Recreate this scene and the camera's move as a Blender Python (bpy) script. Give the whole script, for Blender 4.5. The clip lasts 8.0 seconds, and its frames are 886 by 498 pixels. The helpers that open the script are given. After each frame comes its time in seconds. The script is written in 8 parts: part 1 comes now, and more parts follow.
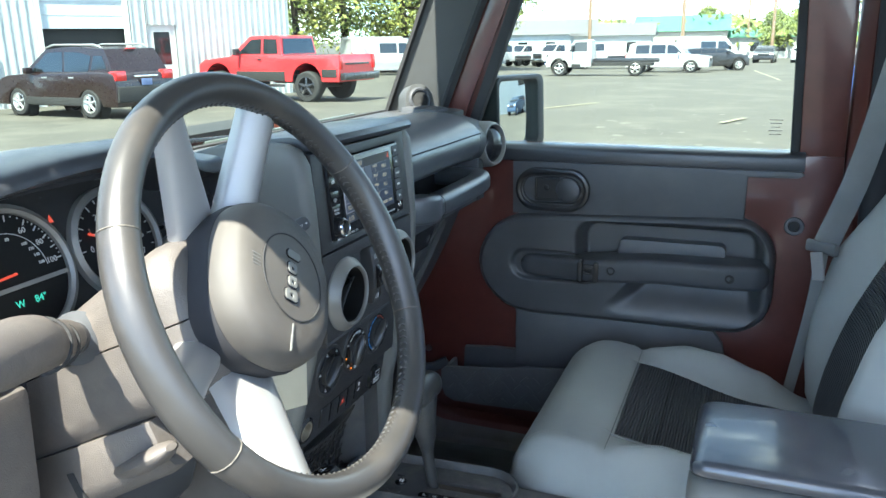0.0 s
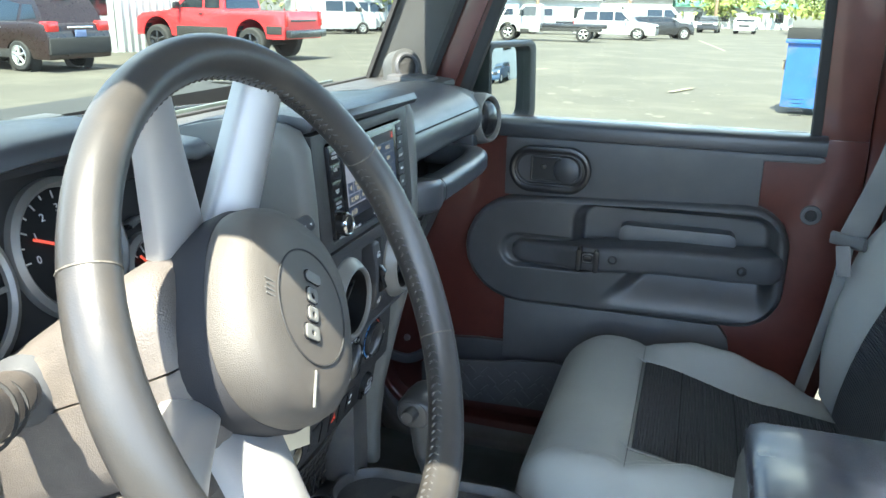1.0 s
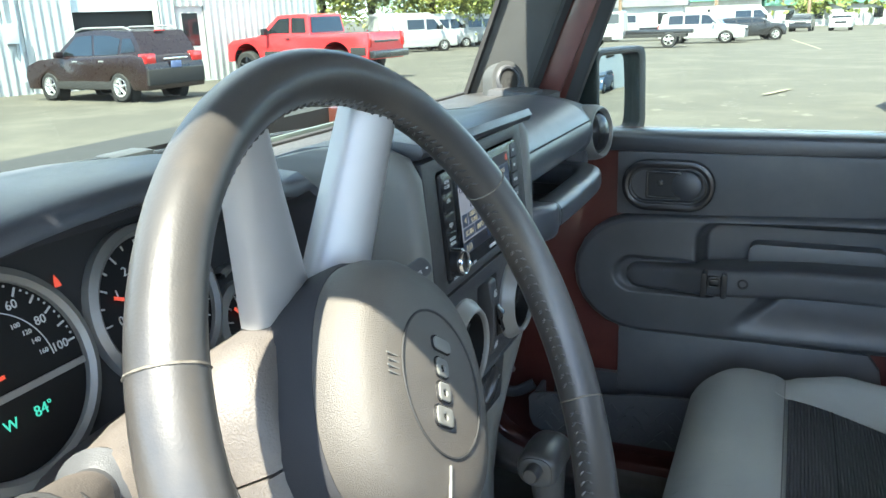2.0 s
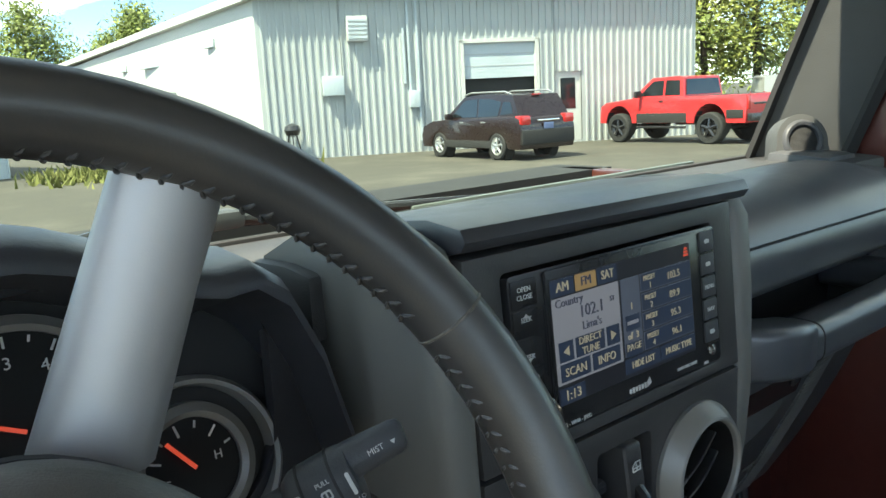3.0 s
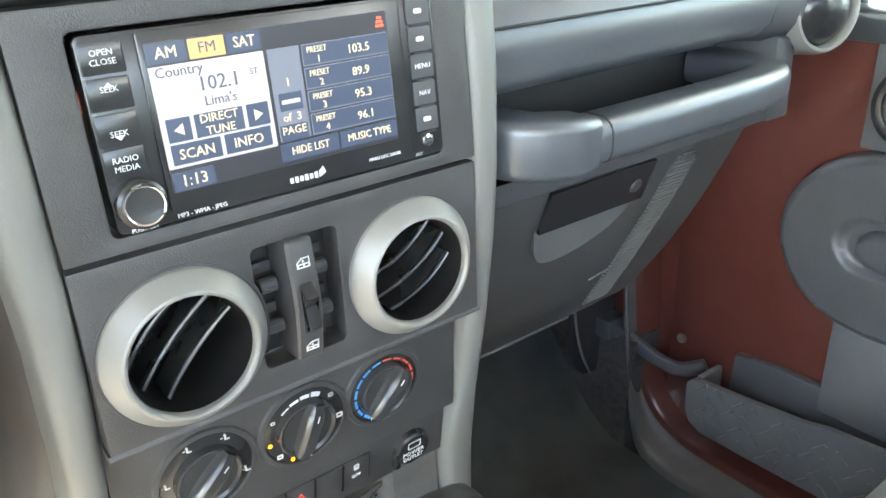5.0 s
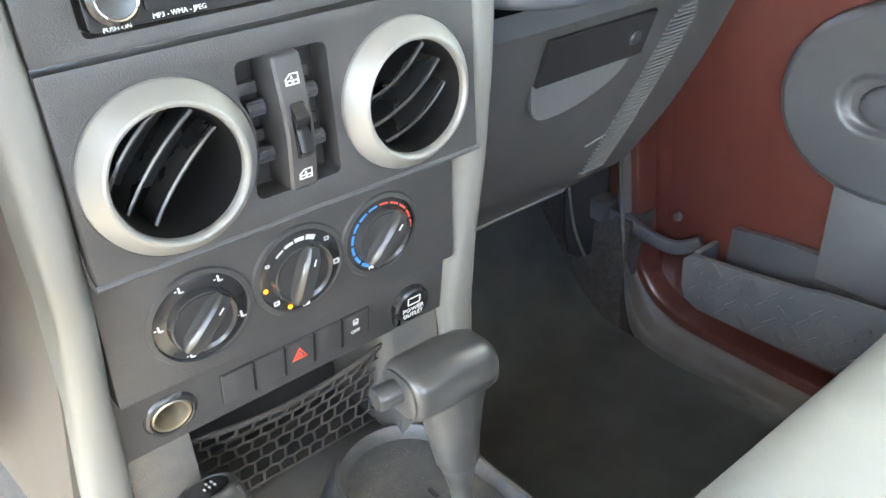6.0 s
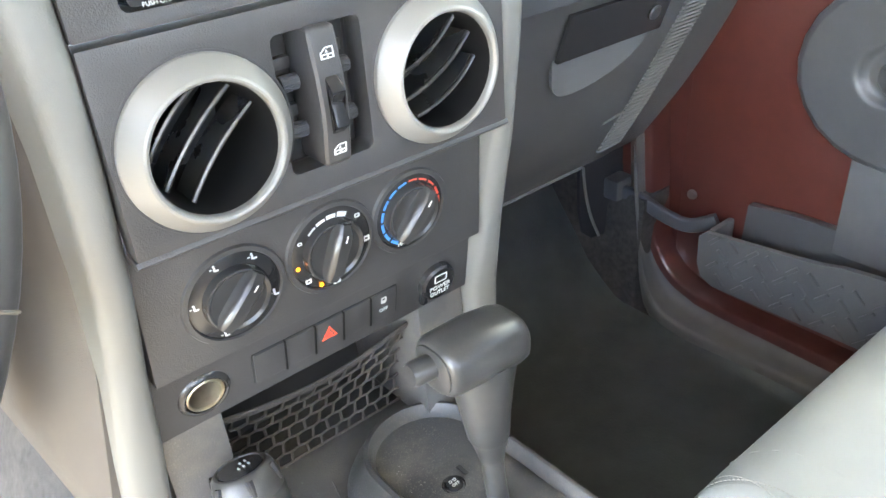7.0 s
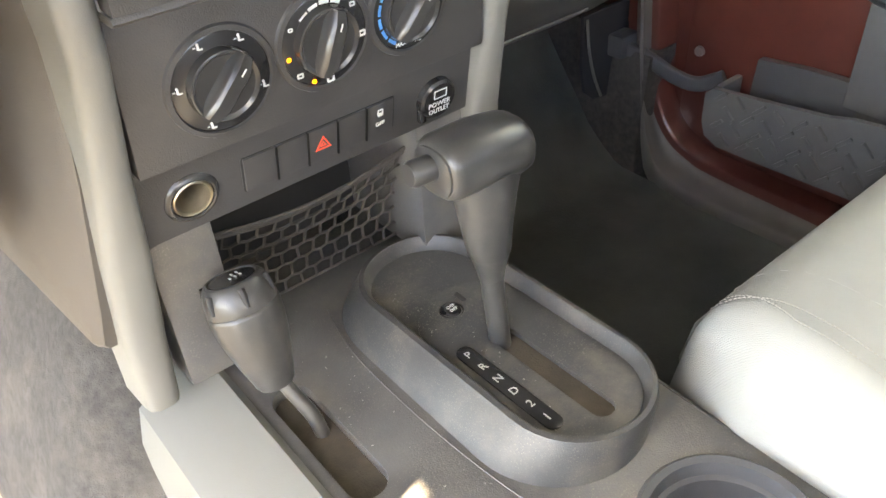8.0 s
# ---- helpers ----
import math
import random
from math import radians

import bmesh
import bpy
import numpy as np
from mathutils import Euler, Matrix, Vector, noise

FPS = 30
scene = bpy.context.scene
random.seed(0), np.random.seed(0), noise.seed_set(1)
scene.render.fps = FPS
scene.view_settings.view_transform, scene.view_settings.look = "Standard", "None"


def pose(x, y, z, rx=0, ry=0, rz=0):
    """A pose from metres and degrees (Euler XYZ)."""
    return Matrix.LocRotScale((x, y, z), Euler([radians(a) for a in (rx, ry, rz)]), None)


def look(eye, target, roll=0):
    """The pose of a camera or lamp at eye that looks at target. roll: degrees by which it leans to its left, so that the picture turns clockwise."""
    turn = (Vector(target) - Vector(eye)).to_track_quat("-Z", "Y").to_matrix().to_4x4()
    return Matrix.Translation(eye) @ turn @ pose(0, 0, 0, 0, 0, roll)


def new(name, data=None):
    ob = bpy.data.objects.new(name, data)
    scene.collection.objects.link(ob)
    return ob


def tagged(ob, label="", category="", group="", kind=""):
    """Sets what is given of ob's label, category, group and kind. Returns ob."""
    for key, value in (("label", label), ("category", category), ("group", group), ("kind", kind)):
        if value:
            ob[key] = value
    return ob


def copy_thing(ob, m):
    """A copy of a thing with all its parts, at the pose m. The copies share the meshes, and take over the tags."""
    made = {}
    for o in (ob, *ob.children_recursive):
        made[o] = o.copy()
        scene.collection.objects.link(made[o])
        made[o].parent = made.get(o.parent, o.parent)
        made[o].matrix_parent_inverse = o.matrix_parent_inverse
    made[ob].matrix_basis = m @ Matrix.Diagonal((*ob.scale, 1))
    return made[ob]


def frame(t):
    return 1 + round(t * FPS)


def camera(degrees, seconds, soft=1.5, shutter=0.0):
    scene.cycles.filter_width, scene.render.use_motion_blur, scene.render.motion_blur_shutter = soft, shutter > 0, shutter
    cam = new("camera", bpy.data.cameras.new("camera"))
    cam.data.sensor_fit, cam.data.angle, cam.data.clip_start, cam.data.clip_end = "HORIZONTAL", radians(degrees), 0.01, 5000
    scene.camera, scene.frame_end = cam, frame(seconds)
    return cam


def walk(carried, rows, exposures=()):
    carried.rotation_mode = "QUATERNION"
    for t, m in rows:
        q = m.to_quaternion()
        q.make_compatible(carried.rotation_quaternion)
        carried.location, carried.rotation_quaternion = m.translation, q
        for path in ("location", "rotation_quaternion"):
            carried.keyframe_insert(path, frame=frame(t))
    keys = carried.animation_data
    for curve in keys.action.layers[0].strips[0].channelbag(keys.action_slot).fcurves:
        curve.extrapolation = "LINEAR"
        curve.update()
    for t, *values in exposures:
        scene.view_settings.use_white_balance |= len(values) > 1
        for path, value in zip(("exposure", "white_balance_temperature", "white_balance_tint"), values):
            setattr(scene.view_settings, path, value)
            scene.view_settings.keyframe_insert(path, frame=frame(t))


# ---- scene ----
cam = camera(58.8, 8.0)

PATH = [
    (0, (-0.927, -0.481, 1.465), (0.868, 0.237, 0.951), -0.9),
    (0.5, (-0.858, -0.403, 1.452), (0.977, 0.167, 0.896), -0.3),
    (1, (-0.806, -0.345, 1.464), (1.012, 0.23, 0.861), 1.0),
    (1.5, (-0.758, -0.305, 1.46), (1.03, 0.325, 0.82), 0.8),
    (2, (-0.715, -0.274, 1.455), (1.036, 0.507, 0.888), -2.2),
    (2.2, (-0.659, -0.279, 1.446), (1.027, 0.663, 0.927), -3.3),
    (3.3, (-0.318, -0.322, 1.407), (0.804, 1.286, 1.016), -3.0),
    (3.5, (-0.283, -0.343, 1.393), (0.798, 1.279, 0.948), -3.3),
    (4, (-0.231, -0.387, 1.382), (0.817, 1.192, 0.742), -2.6),
    (4.2, (-0.212, -0.396, 1.383), (0.854, 1.153, 0.702), -2.7),
    (5.3, (-0.188, -0.398, 1.371), (0.894, 1.037, 0.493), -2.0),
    (5.5, (-0.192, -0.4, 1.347), (0.878, 1.023, 0.436), -2.5),
    (6, (-0.2, -0.393, 1.313), (0.851, 0.984, 0.312), -3.6),
    (6.5, (-0.202, -0.396, 1.297), (0.837, 0.95, 0.244), -4.6),
    (7, (-0.218, -0.382, 1.307), (0.819, 0.984, 0.278), -4.6),
    (7.5, (-0.228, -0.377, 1.288), (0.766, 0.979, 0.205), -4.2),
    (8, (-0.235, -0.387, 1.235), (0.721, 0.87, 0.008), -4.0),
]
EXPOSURES = [(0.0, 2.5, 5950, 2), (1.0, 2.75, 6200, 2), (2.2, 2.45, 6200, 1), (3.3, 1.8, 6900, 0), (3.6, 1.8, 6900, 0), (4.0, 3.3, 6100, 2), (4.2, 3.6, 6400, 3), (5.3, 4.75, 7700, 5), (6.5, 4.95, 7600, 8), (7.5, 4.9, 7900, 10), (8.0, 4.55, 8900, 12)]
walk(cam, [(t, look(eye, target, roll)) for t, eye, target, roll in PATH], EXPOSURES)

# ---- world and sun ----
SUN_TO = Vector((-0.53, -0.03, 0.848)).normalized()
world = bpy.data.worlds.new("world")
scene.world = world
world.use_nodes = True
wn, wl = world.node_tree.nodes, world.node_tree.links
wbg = wn["Background"]
wbg.inputs["Strength"].default_value = 0.15
wsky = wn.new("ShaderNodeTexSky")
wsky.sky_type, wsky.sun_disc = "NISHITA", False
wsky.air_density, wsky.dust_density, wsky.ozone_density = 0.5, 0.05, 2.0
wsky.sun_elevation = math.asin(SUN_TO.z)
wsky.sun_rotation = math.atan2(SUN_TO.x, SUN_TO.y)
wtc = wn.new("ShaderNodeTexCoord")
wmp = wn.new("ShaderNodeMapping")
wmp.inputs["Scale"].default_value = (2.2, 2.2, 7.0)
wmp.inputs["Location"].default_value = (3.1, 1.7, 0.6)
wno = wn.new("ShaderNodeTexNoise")
wno.inputs["Scale"].default_value, wno.inputs["Detail"].default_value = 2.2, 7.0
wrm = wn.new("ShaderNodeMapRange")
wrm.inputs["From Min"].default_value, wrm.inputs["From Max"].default_value = 0.50, 0.65
wmx = wn.new("ShaderNodeMix")
wmx.data_type = "RGBA"
wmx.inputs["B"].default_value = (11.0, 11.0, 10.9, 1)
wl.new(wtc.outputs["Generated"], wmp.inputs["Vector"])
wl.new(wmp.outputs["Vector"], wno.inputs["Vector"])
wl.new(wno.outputs["Fac"], wrm.inputs["Value"])
wl.new(wrm.outputs["Result"], wmx.inputs["Factor"])
wl.new(wsky.outputs["Color"], wmx.inputs["A"])
wl.new(wmx.outputs["Result"], wbg.inputs["Color"])
sun = new("sun", bpy.data.lights.new("sun", "SUN"))
sun.data.energy, sun.data.angle, sun.data.color = 5.0, radians(0.5), (1.0, 0.91, 0.78)
sun.matrix_world = look(SUN_TO * 60, (0, 0, 0))


# ---- materials ----
def mat(name, col, rough=0.5, metal=0.0, var=0.18, scale=18.0, bump=0.05, bscale=500.0, coat=0.0, dirt=0.0, dirtcol=(0.3, 0.26, 0.2), dscale=14.0, spec=0.5, stretch=(1, 1, 1), island=False, random_tone=0.0):
    m = bpy.data.materials.new(name)
    m.use_nodes = True
    n, l = m.node_tree.nodes, m.node_tree.links
    b = n["Principled BSDF"]
    b.inputs["Metallic"].default_value = metal
    b.inputs["Coat Weight"].default_value = coat
    b.inputs["Coat Roughness"].default_value = 0.08
    b.inputs["Specular IOR Level"].default_value = spec
    tc = n.new("ShaderNodeTexCoord")
    mp = n.new("ShaderNodeMapping")
    mp.inputs["Scale"].default_value = stretch
    l.new(tc.outputs["Object"], mp.inputs["Vector"])
    a = n.new("ShaderNodeTexNoise")
    a.inputs["Scale"].default_value, a.inputs["Detail"].default_value = scale, 6.0
    l.new(mp.outputs["Vector"], a.inputs["Vector"])
    r = n.new("ShaderNodeMapRange")
    r.inputs["From Min"].default_value, r.inputs["From Max"].default_value = 0.3, 0.7
    r.inputs["To Min"].default_value, r.inputs["To Max"].default_value = 1 - var, 1 + var
    l.new(a.outputs["Fac"], r.inputs["Value"])
    v = n.new("ShaderNodeVectorMath")
    v.operation = "SCALE"
    v.inputs[0].default_value = col
    l.new(r.outputs["Result"], v.inputs["Scale"])
    out = v.outputs["Vector"]
    if random_tone:
        oi = n.new("ShaderNodeObjectInfo" if not island else "ShaderNodeNewGeometry")
        rr = n.new("ShaderNodeMapRange")
        rr.inputs["To Min"].default_value, rr.inputs["To Max"].default_value = 1 - random_tone, 1 + random_tone
        l.new(oi.outputs["Random Per Island" if island else "Random"], rr.inputs["Value"])
        v2 = n.new("ShaderNodeVectorMath")
        v2.operation = "SCALE"
        l.new(out, v2.inputs[0])
        l.new(rr.outputs["Result"], v2.inputs["Scale"])
        out = v2.outputs["Vector"]
    if dirt:
        d = n.new("ShaderNodeTexNoise")
        d.inputs["Scale"].default_value, d.inputs["Detail"].default_value, d.inputs["Roughness"].default_value = dscale, 8.0, 0.65
        l.new(mp.outputs["Vector"], d.inputs["Vector"])
        dr = n.new("ShaderNodeMapRange")
        dr.inputs["From Min"].default_value, dr.inputs["From Max"].default_value = 0.48, 0.72
        dr.inputs["To Max"].default_value = dirt
        l.new(d.outputs["Fac"], dr.inputs["Value"])
        mx = n.new("ShaderNodeMix")
        mx.data_type = "RGBA"
        mx.inputs["B"].default_value = (*dirtcol, 1)
        l.new(dr.outputs["Result"], mx.inputs["Factor"])
        l.new(out, mx.inputs["A"])
        out = mx.outputs["Result"]
    l.new(out, b.inputs["Base Color"])
    rg = n.new("ShaderNodeMapRange")
    rg.inputs["To Min"].default_value, rg.inputs["To Max"].default_value = max(0.02, rough - 0.12), min(1.0, rough + 0.12)
    l.new(a.outputs["Fac"], rg.inputs["Value"])
    l.new(rg.outputs["Result"], b.inputs["Roughness"])
    if bump:
        f = n.new("ShaderNodeTexNoise")
        f.inputs["Scale"].default_value, f.inputs["Detail"].default_value = bscale, 2.0
        l.new(mp.outputs["Vector"], f.inputs["Vector"])
        bp = n.new("ShaderNodeBump")
        bp.inputs["Strength"].default_value, bp.inputs["Distance"].default_value = bump, 0.002
        l.new(f.outputs["Fac"], bp.inputs["Height"])
        l.new(bp.outputs["Normal"], b.inputs["Normal"])
    return m


def wave_bump(m, scale, strength, direction="X", dist=0.002, kind="BANDS"):
    """Fine ribs laid over a material."""
    n, l = m.node_tree.nodes, m.node_tree.links
    tc = n.new("ShaderNodeTexCoord")
    w = n.new("ShaderNodeTexWave")
    w.wave_type, w.bands_direction = kind, direction
    w.inputs["Scale"].default_value = scale
    w.inputs["Distortion"].default_value = 0.12
    l.new(tc.outputs["Object"], w.inputs["Vector"])
    b = n.new("ShaderNodeBump")
    b.inputs["Strength"].default_value, b.inputs["Distance"].default_value = strength, dist
    l.new(w.outputs["Fac"], b.inputs["Height"])
    p = n["Principled BSDF"].inputs["Normal"]
    if p.is_linked:
        l.new(p.links[0].from_socket, b.inputs["Normal"])
    l.new(b.outputs["Normal"], p)
    return m


def dusty(m, col, amount=0.55, scale=900.0):
    """Adds a scatter of fine dust grains, thicker in some patches, over a plastic."""
    n, l = m.node_tree.nodes, m.node_tree.links
    b = n["Principled BSDF"]
    tc = n.new("ShaderNodeTexCoord")
    g = n.new("ShaderNodeTexNoise")
    g.inputs["Scale"].default_value, g.inputs["Detail"].default_value = scale, 1.0
    h = n.new("ShaderNodeTexNoise")
    h.inputs["Scale"].default_value, h.inputs["Detail"].default_value, h.inputs["Roughness"].default_value = 11.0, 5.0, 0.6
    l.new(tc.outputs["Object"], g.inputs["Vector"])
    l.new(tc.outputs["Object"], h.inputs["Vector"])
    gr = n.new("ShaderNodeMapRange")
    gr.inputs["From Min"].default_value, gr.inputs["From Max"].default_value = 0.6, 0.72
    l.new(g.outputs["Fac"], gr.inputs["Value"])
    hr = n.new("ShaderNodeMapRange")
    hr.inputs["From Min"].default_value, hr.inputs["From Max"].default_value = 0.42, 0.66
    hr.inputs["To Min"].default_value, hr.inputs["To Max"].default_value = 0.12 * amount, amount
    l.new(h.outputs["Fac"], hr.inputs["Value"])
    mu = n.new("ShaderNodeMath")
    mu.operation = "MULTIPLY"
    l.new(gr.outputs["Result"], mu.inputs[0])
    l.new(hr.outputs["Result"], mu.inputs[1])
    mx = n.new("ShaderNodeMix")
    mx.data_type = "RGBA"
    mx.inputs["B"].default_value = (*col, 1)
    l.new(mu.outputs["Value"], mx.inputs["Factor"])
    l.new(b.inputs["Base Color"].links[0].from_socket, mx.inputs["A"])
    l.new(mx.outputs["Result"], b.inputs["Base Color"])
    return m


def glow(name, col, strength):
    m = bpy.data.materials.new(name)
    m.use_nodes = True
    b = m.node_tree.nodes["Principled BSDF"]
    b.inputs["Base Color"].default_value = (*[c * 0.2 for c in col], 1)
    b.inputs["Emission Color"].default_value = (*col, 1)
    b.inputs["Emission Strength"].default_value = strength
    b.inputs["Roughness"].default_value = 0.3
    return m


def pane(name, tint=(1, 1, 1), gloss=1.0):
    """Thin clear glass: clear through, with a Fresnel reflection."""
    m = bpy.data.materials.new(name)
    m.use_nodes = True
    n, l = m.node_tree.nodes, m.node_tree.links
    n.remove(n["Principled BSDF"])
    t, g, x, f = n.new("ShaderNodeBsdfTransparent"), n.new("ShaderNodeBsdfGlossy"), n.new("ShaderNodeMixShader"), n.new("ShaderNodeFresnel")
    t.inputs["Color"].default_value = (*tint, 1)
    g.inputs["Roughness"].default_value = 0.02
    f.inputs["IOR"].default_value = 1.45
    mu = n.new("ShaderNodeMath")
    mu.operation = "MULTIPLY"
    mu.inputs[1].default_value = gloss
    l.new(f.outputs["Fac"], mu.inputs[0])
    l.new(mu.outputs["Value"], x.inputs["Fac"])
    l.new(t.outputs["BSDF"], x.inputs[1])
    l.new(g.outputs["BSDF"], x.inputs[2])
    l.new(x.outputs["Shader"], n["Material Output"].inputs["Surface"])
    return m


M_DASH = mat("dash_plastic", (0.062, 0.064, 0.068), 0.42, var=0.12, bump=0.15, bscale=1100, spec=0.28, dirt=0.08, dirtcol=(0.13, 0.12, 0.105), dscale=9)
M_HOOD = mat("moulded_hood_plastic", (0.03, 0.032, 0.038), 0.38, var=0.1, bump=0.12, bscale=1000, spec=0.8)
M_SOFT = mat("matt_black_plastic", (0.034, 0.034, 0.037), 0.6, var=0.1, bump=0.15, bscale=1100, spec=0.1)
M_DOORP = mat("door_plastic", (0.076, 0.078, 0.081), 0.45, var=0.1, bump=0.2, bscale=1100, dirt=0.15, dirtcol=(0.17, 0.16, 0.135), dscale=7)
M_DOORO = mat("oval_door_plastic", (0.054, 0.056, 0.059), 0.38, var=0.1, bump=0.15, bscale=1100, spec=0.6, dirt=0.12, dirtcol=(0.14, 0.13, 0.115), dscale=7)
# Door plastic copy, lighter for the stronger light on low and upturned parts.
M_DOORL = mat("lit_door_plastic", (0.092, 0.095, 0.096), 0.45, var=0.1, bump=0.2, bscale=1100, dirt=0.15, dirtcol=(0.17, 0.16, 0.135), dscale=7)
M_DASHTOP = mat("dash_top_plastic", (0.05, 0.051, 0.052), 0.5, var=0.2, bump=0.25, bscale=900, dirt=0.12, dirtcol=(0.16, 0.15, 0.13), spec=0.25)
# Pad's bluish base is lifted to include the sky's sheen.
M_PAD = wave_bump(wave_bump(mat("grip_pad", (0.062, 0.067, 0.076), 0.36, var=0.08, bump=0.04, bscale=1200, spec=1.0), 420, 0.05, "X"), 420, 0.05, "Z")
M_PANEL = mat("stack_plastic", (0.043, 0.042, 0.042), 0.45, var=0.15, bump=0.2, bscale=1000, dirt=0.12, dirtcol=(0.16, 0.15, 0.13))
M_BLACK = mat("black_gloss_plastic", (0.02, 0.02, 0.021), 0.22, var=0.2, bump=0.02)
# Black of dials and gaps; vent bores get their inner shade from it.
M_DUCT = mat("black_and_duct_shade", (0.009, 0.009, 0.009), 0.5, var=0.1, bump=0, spec=0.2)
# Near-black: rubber and joints, and the shade of recesses put into colour.
M_VOID = mat("black_and_recess_shade", (0.022, 0.022, 0.022), 0.8, bump=0)
M_TRIM = mat("grey_trim", (0.14, 0.14, 0.128), 0.5, var=0.06, scale=8, bump=0.12, bscale=1100, dirt=0.14, dirtcol=(0.13, 0.12, 0.1))
M_POST = mat("post_trim_plastic", (0.058, 0.06, 0.058), 0.6, var=0.08, bump=0.2, bscale=900)
M_SILVER = mat("silver_paint", (0.23, 0.224, 0.207), 0.42, 0.3, var=0.06, bump=0.04, bscale=1200)
# Dash plastic lightened to make up for weak light on the glove box.
M_GLOVE = mat("lightened_glove_plastic", (0.12, 0.122, 0.122), 0.45, var=0.12, bump=0.15, bscale=1100, spec=0.4, dirt=0.25, dirtcol=(0.17, 0.155, 0.13), dscale=9)
M_KICK = mat("kick_panel_plastic", (0.11, 0.107, 0.1), 0.55, var=0.15, bump=0.2, bscale=900, dirt=0.3, dirtcol=(0.19, 0.17, 0.14), dscale=8)
# Part of the bar's blue sky sheen is painted into its base.
M_BAR = mat("grab_bar_vinyl", (0.065, 0.07, 0.078), 0.34, var=0.1, bump=0.1, bscale=1000, spec=1.0)
# Bluish base puts some of the reflected sky into the lid's colour.
M_LID = mat("smooth_armrest_vinyl", (0.055, 0.06, 0.071), 0.24, var=0.08, bump=0.08, bscale=900, spec=0.9, coat=0.4)
M_KNOB = mat("glossy_dark_knob", (0.034, 0.034, 0.034), 0.24, var=0.2, bump=0.03, bscale=900)
M_SPOKE = mat("silver_spoke", (0.4, 0.39, 0.375), 0.42, 0.5, var=0.06, bump=0.03, bscale=1200)
M_LEATHER = mat("worn_leather", (0.04, 0.038, 0.036), 0.36, var=0.15, scale=14, bump=0.05, bscale=800, dirt=0.28, dirtcol=(0.14, 0.112, 0.082), dscale=9, spec=0.7)
M_THREAD = mat("stitch_thread", (0.055, 0.053, 0.05), 0.35, bump=0)
M_SEAM = mat("worn_seam_thread", (0.11, 0.098, 0.08), 0.7, var=0.4, scale=300, bump=0)
M_THREADL = mat("pale_thread", (0.3, 0.29, 0.265), 0.7, bump=0)
M_HUB = mat("airbag_cover", (0.074, 0.067, 0.059), 0.52, var=0.12, bump=0.32, bscale=1400, dirt=0.25, dirtcol=(0.16, 0.132, 0.1), dscale=10)
M_RED = mat("dark_red_metallic", (0.088, 0.024, 0.0175), 0.36, 0.1, var=0.12, scale=30, bump=0.02, bscale=1500, coat=0.6, dirt=0.3, dirtcol=(0.09, 0.03, 0.022), dscale=7)
M_SEAT = wave_bump(mat("grey_seat_cloth", (0.305, 0.313, 0.297), 0.85, var=0.06, scale=9, bump=0.4, bscale=1600, dirt=0.12, dirtcol=(0.17, 0.16, 0.14), dscale=7), 330, 0.12, "X")
M_INSERT = wave_bump(mat("dark_ribbed_cloth", (0.075, 0.077, 0.083), 0.8, var=0.15, bump=0.3, bscale=1200), 70, 1.0, "Y", 0.006)
M_INSERTB = wave_bump(mat("dark_ribbed_back_cloth", (0.075, 0.077, 0.083), 0.8, var=0.15, bump=0.3, bscale=1200), 70, 1.0, "Z", 0.006)
M_VANE = mat("glossy_vane", (0.024, 0.024, 0.023), 0.28, var=0.1, bump=0.0, spec=0.55)
M_LEVER = mat("handled_lever_plastic", (0.04, 0.04, 0.039), 0.32, var=0.15, bump=0.08, bscale=900, dirt=0.25, dirtcol=(0.17, 0.155, 0.13), dscale=15)
M_RUBBER = mat("rubber_mat", (0.115, 0.135, 0.13), 0.4, var=0.2, bump=0.3, bscale=300, dirt=0.4, dirtcol=(0.17, 0.185, 0.17), dscale=6)
M_CARPET = mat("grey_carpet", (0.048, 0.045, 0.042), 0.95, var=0.35, scale=120, bump=0.9, bscale=700, dirt=0.25, dirtcol=(0.2, 0.175, 0.14), dscale=12)
M_CONSOLE = dusty(mat("dusty_console_plastic", (0.095, 0.092, 0.088), 0.42, var=0.25, bump=0.2, bscale=800, dirt=0.55, dirtcol=(0.18, 0.157, 0.122), dscale=16), (0.29, 0.26, 0.21))
M_RING = dusty(mat("console_ring_plastic", (0.05, 0.05, 0.05), 0.44, var=0.2, bump=0.14, bscale=900, dirt=0.4, dirtcol=(0.14, 0.12, 0.09), dscale=18), (0.22, 0.19, 0.15))
M_DUST = mat("slot_dust", (0.07, 0.058, 0.043), 0.9, var=0.3, scale=40, bump=0.4, bscale=600, dirt=0.5, dirtcol=(0.05, 0.042, 0.034), dscale=60)
M_NET = mat("net_cord", (0.045, 0.04, 0.034), 0.85, var=0.2, bump=0.4, bscale=1500)
M_SIDE = mat("brown_side_plastic", (0.062, 0.055, 0.049), 0.55, var=0.12, bump=0.25, bscale=900, dirt=0.25, dirtcol=(0.13, 0.115, 0.095), dscale=12)
M_BEZEL = dusty(mat("console_bezel_plastic", (0.055, 0.056, 0.057), 0.4, var=0.25, bump=0.16, bscale=900, dirt=0.7, dirtcol=(0.16, 0.142, 0.118), dscale=24), (0.28, 0.255, 0.215))
M_DUSTY = mat("dusty_column_plastic", (0.1, 0.088, 0.079), 0.5, var=0.12, bump=0.3, bscale=800, dirt=0.35, dirtcol=(0.2, 0.17, 0.142), dscale=25)
M_WHITE = mat("white_print", (0.55, 0.55, 0.53), 0.6, var=0.05, bump=0)
M_REDP = mat("red_print", (0.75, 0.09, 0.05), 0.6, var=0.05, bump=0)
M_BLUEP = mat("blue_print", (0.05, 0.25, 0.6), 0.6, var=0.05, bump=0)
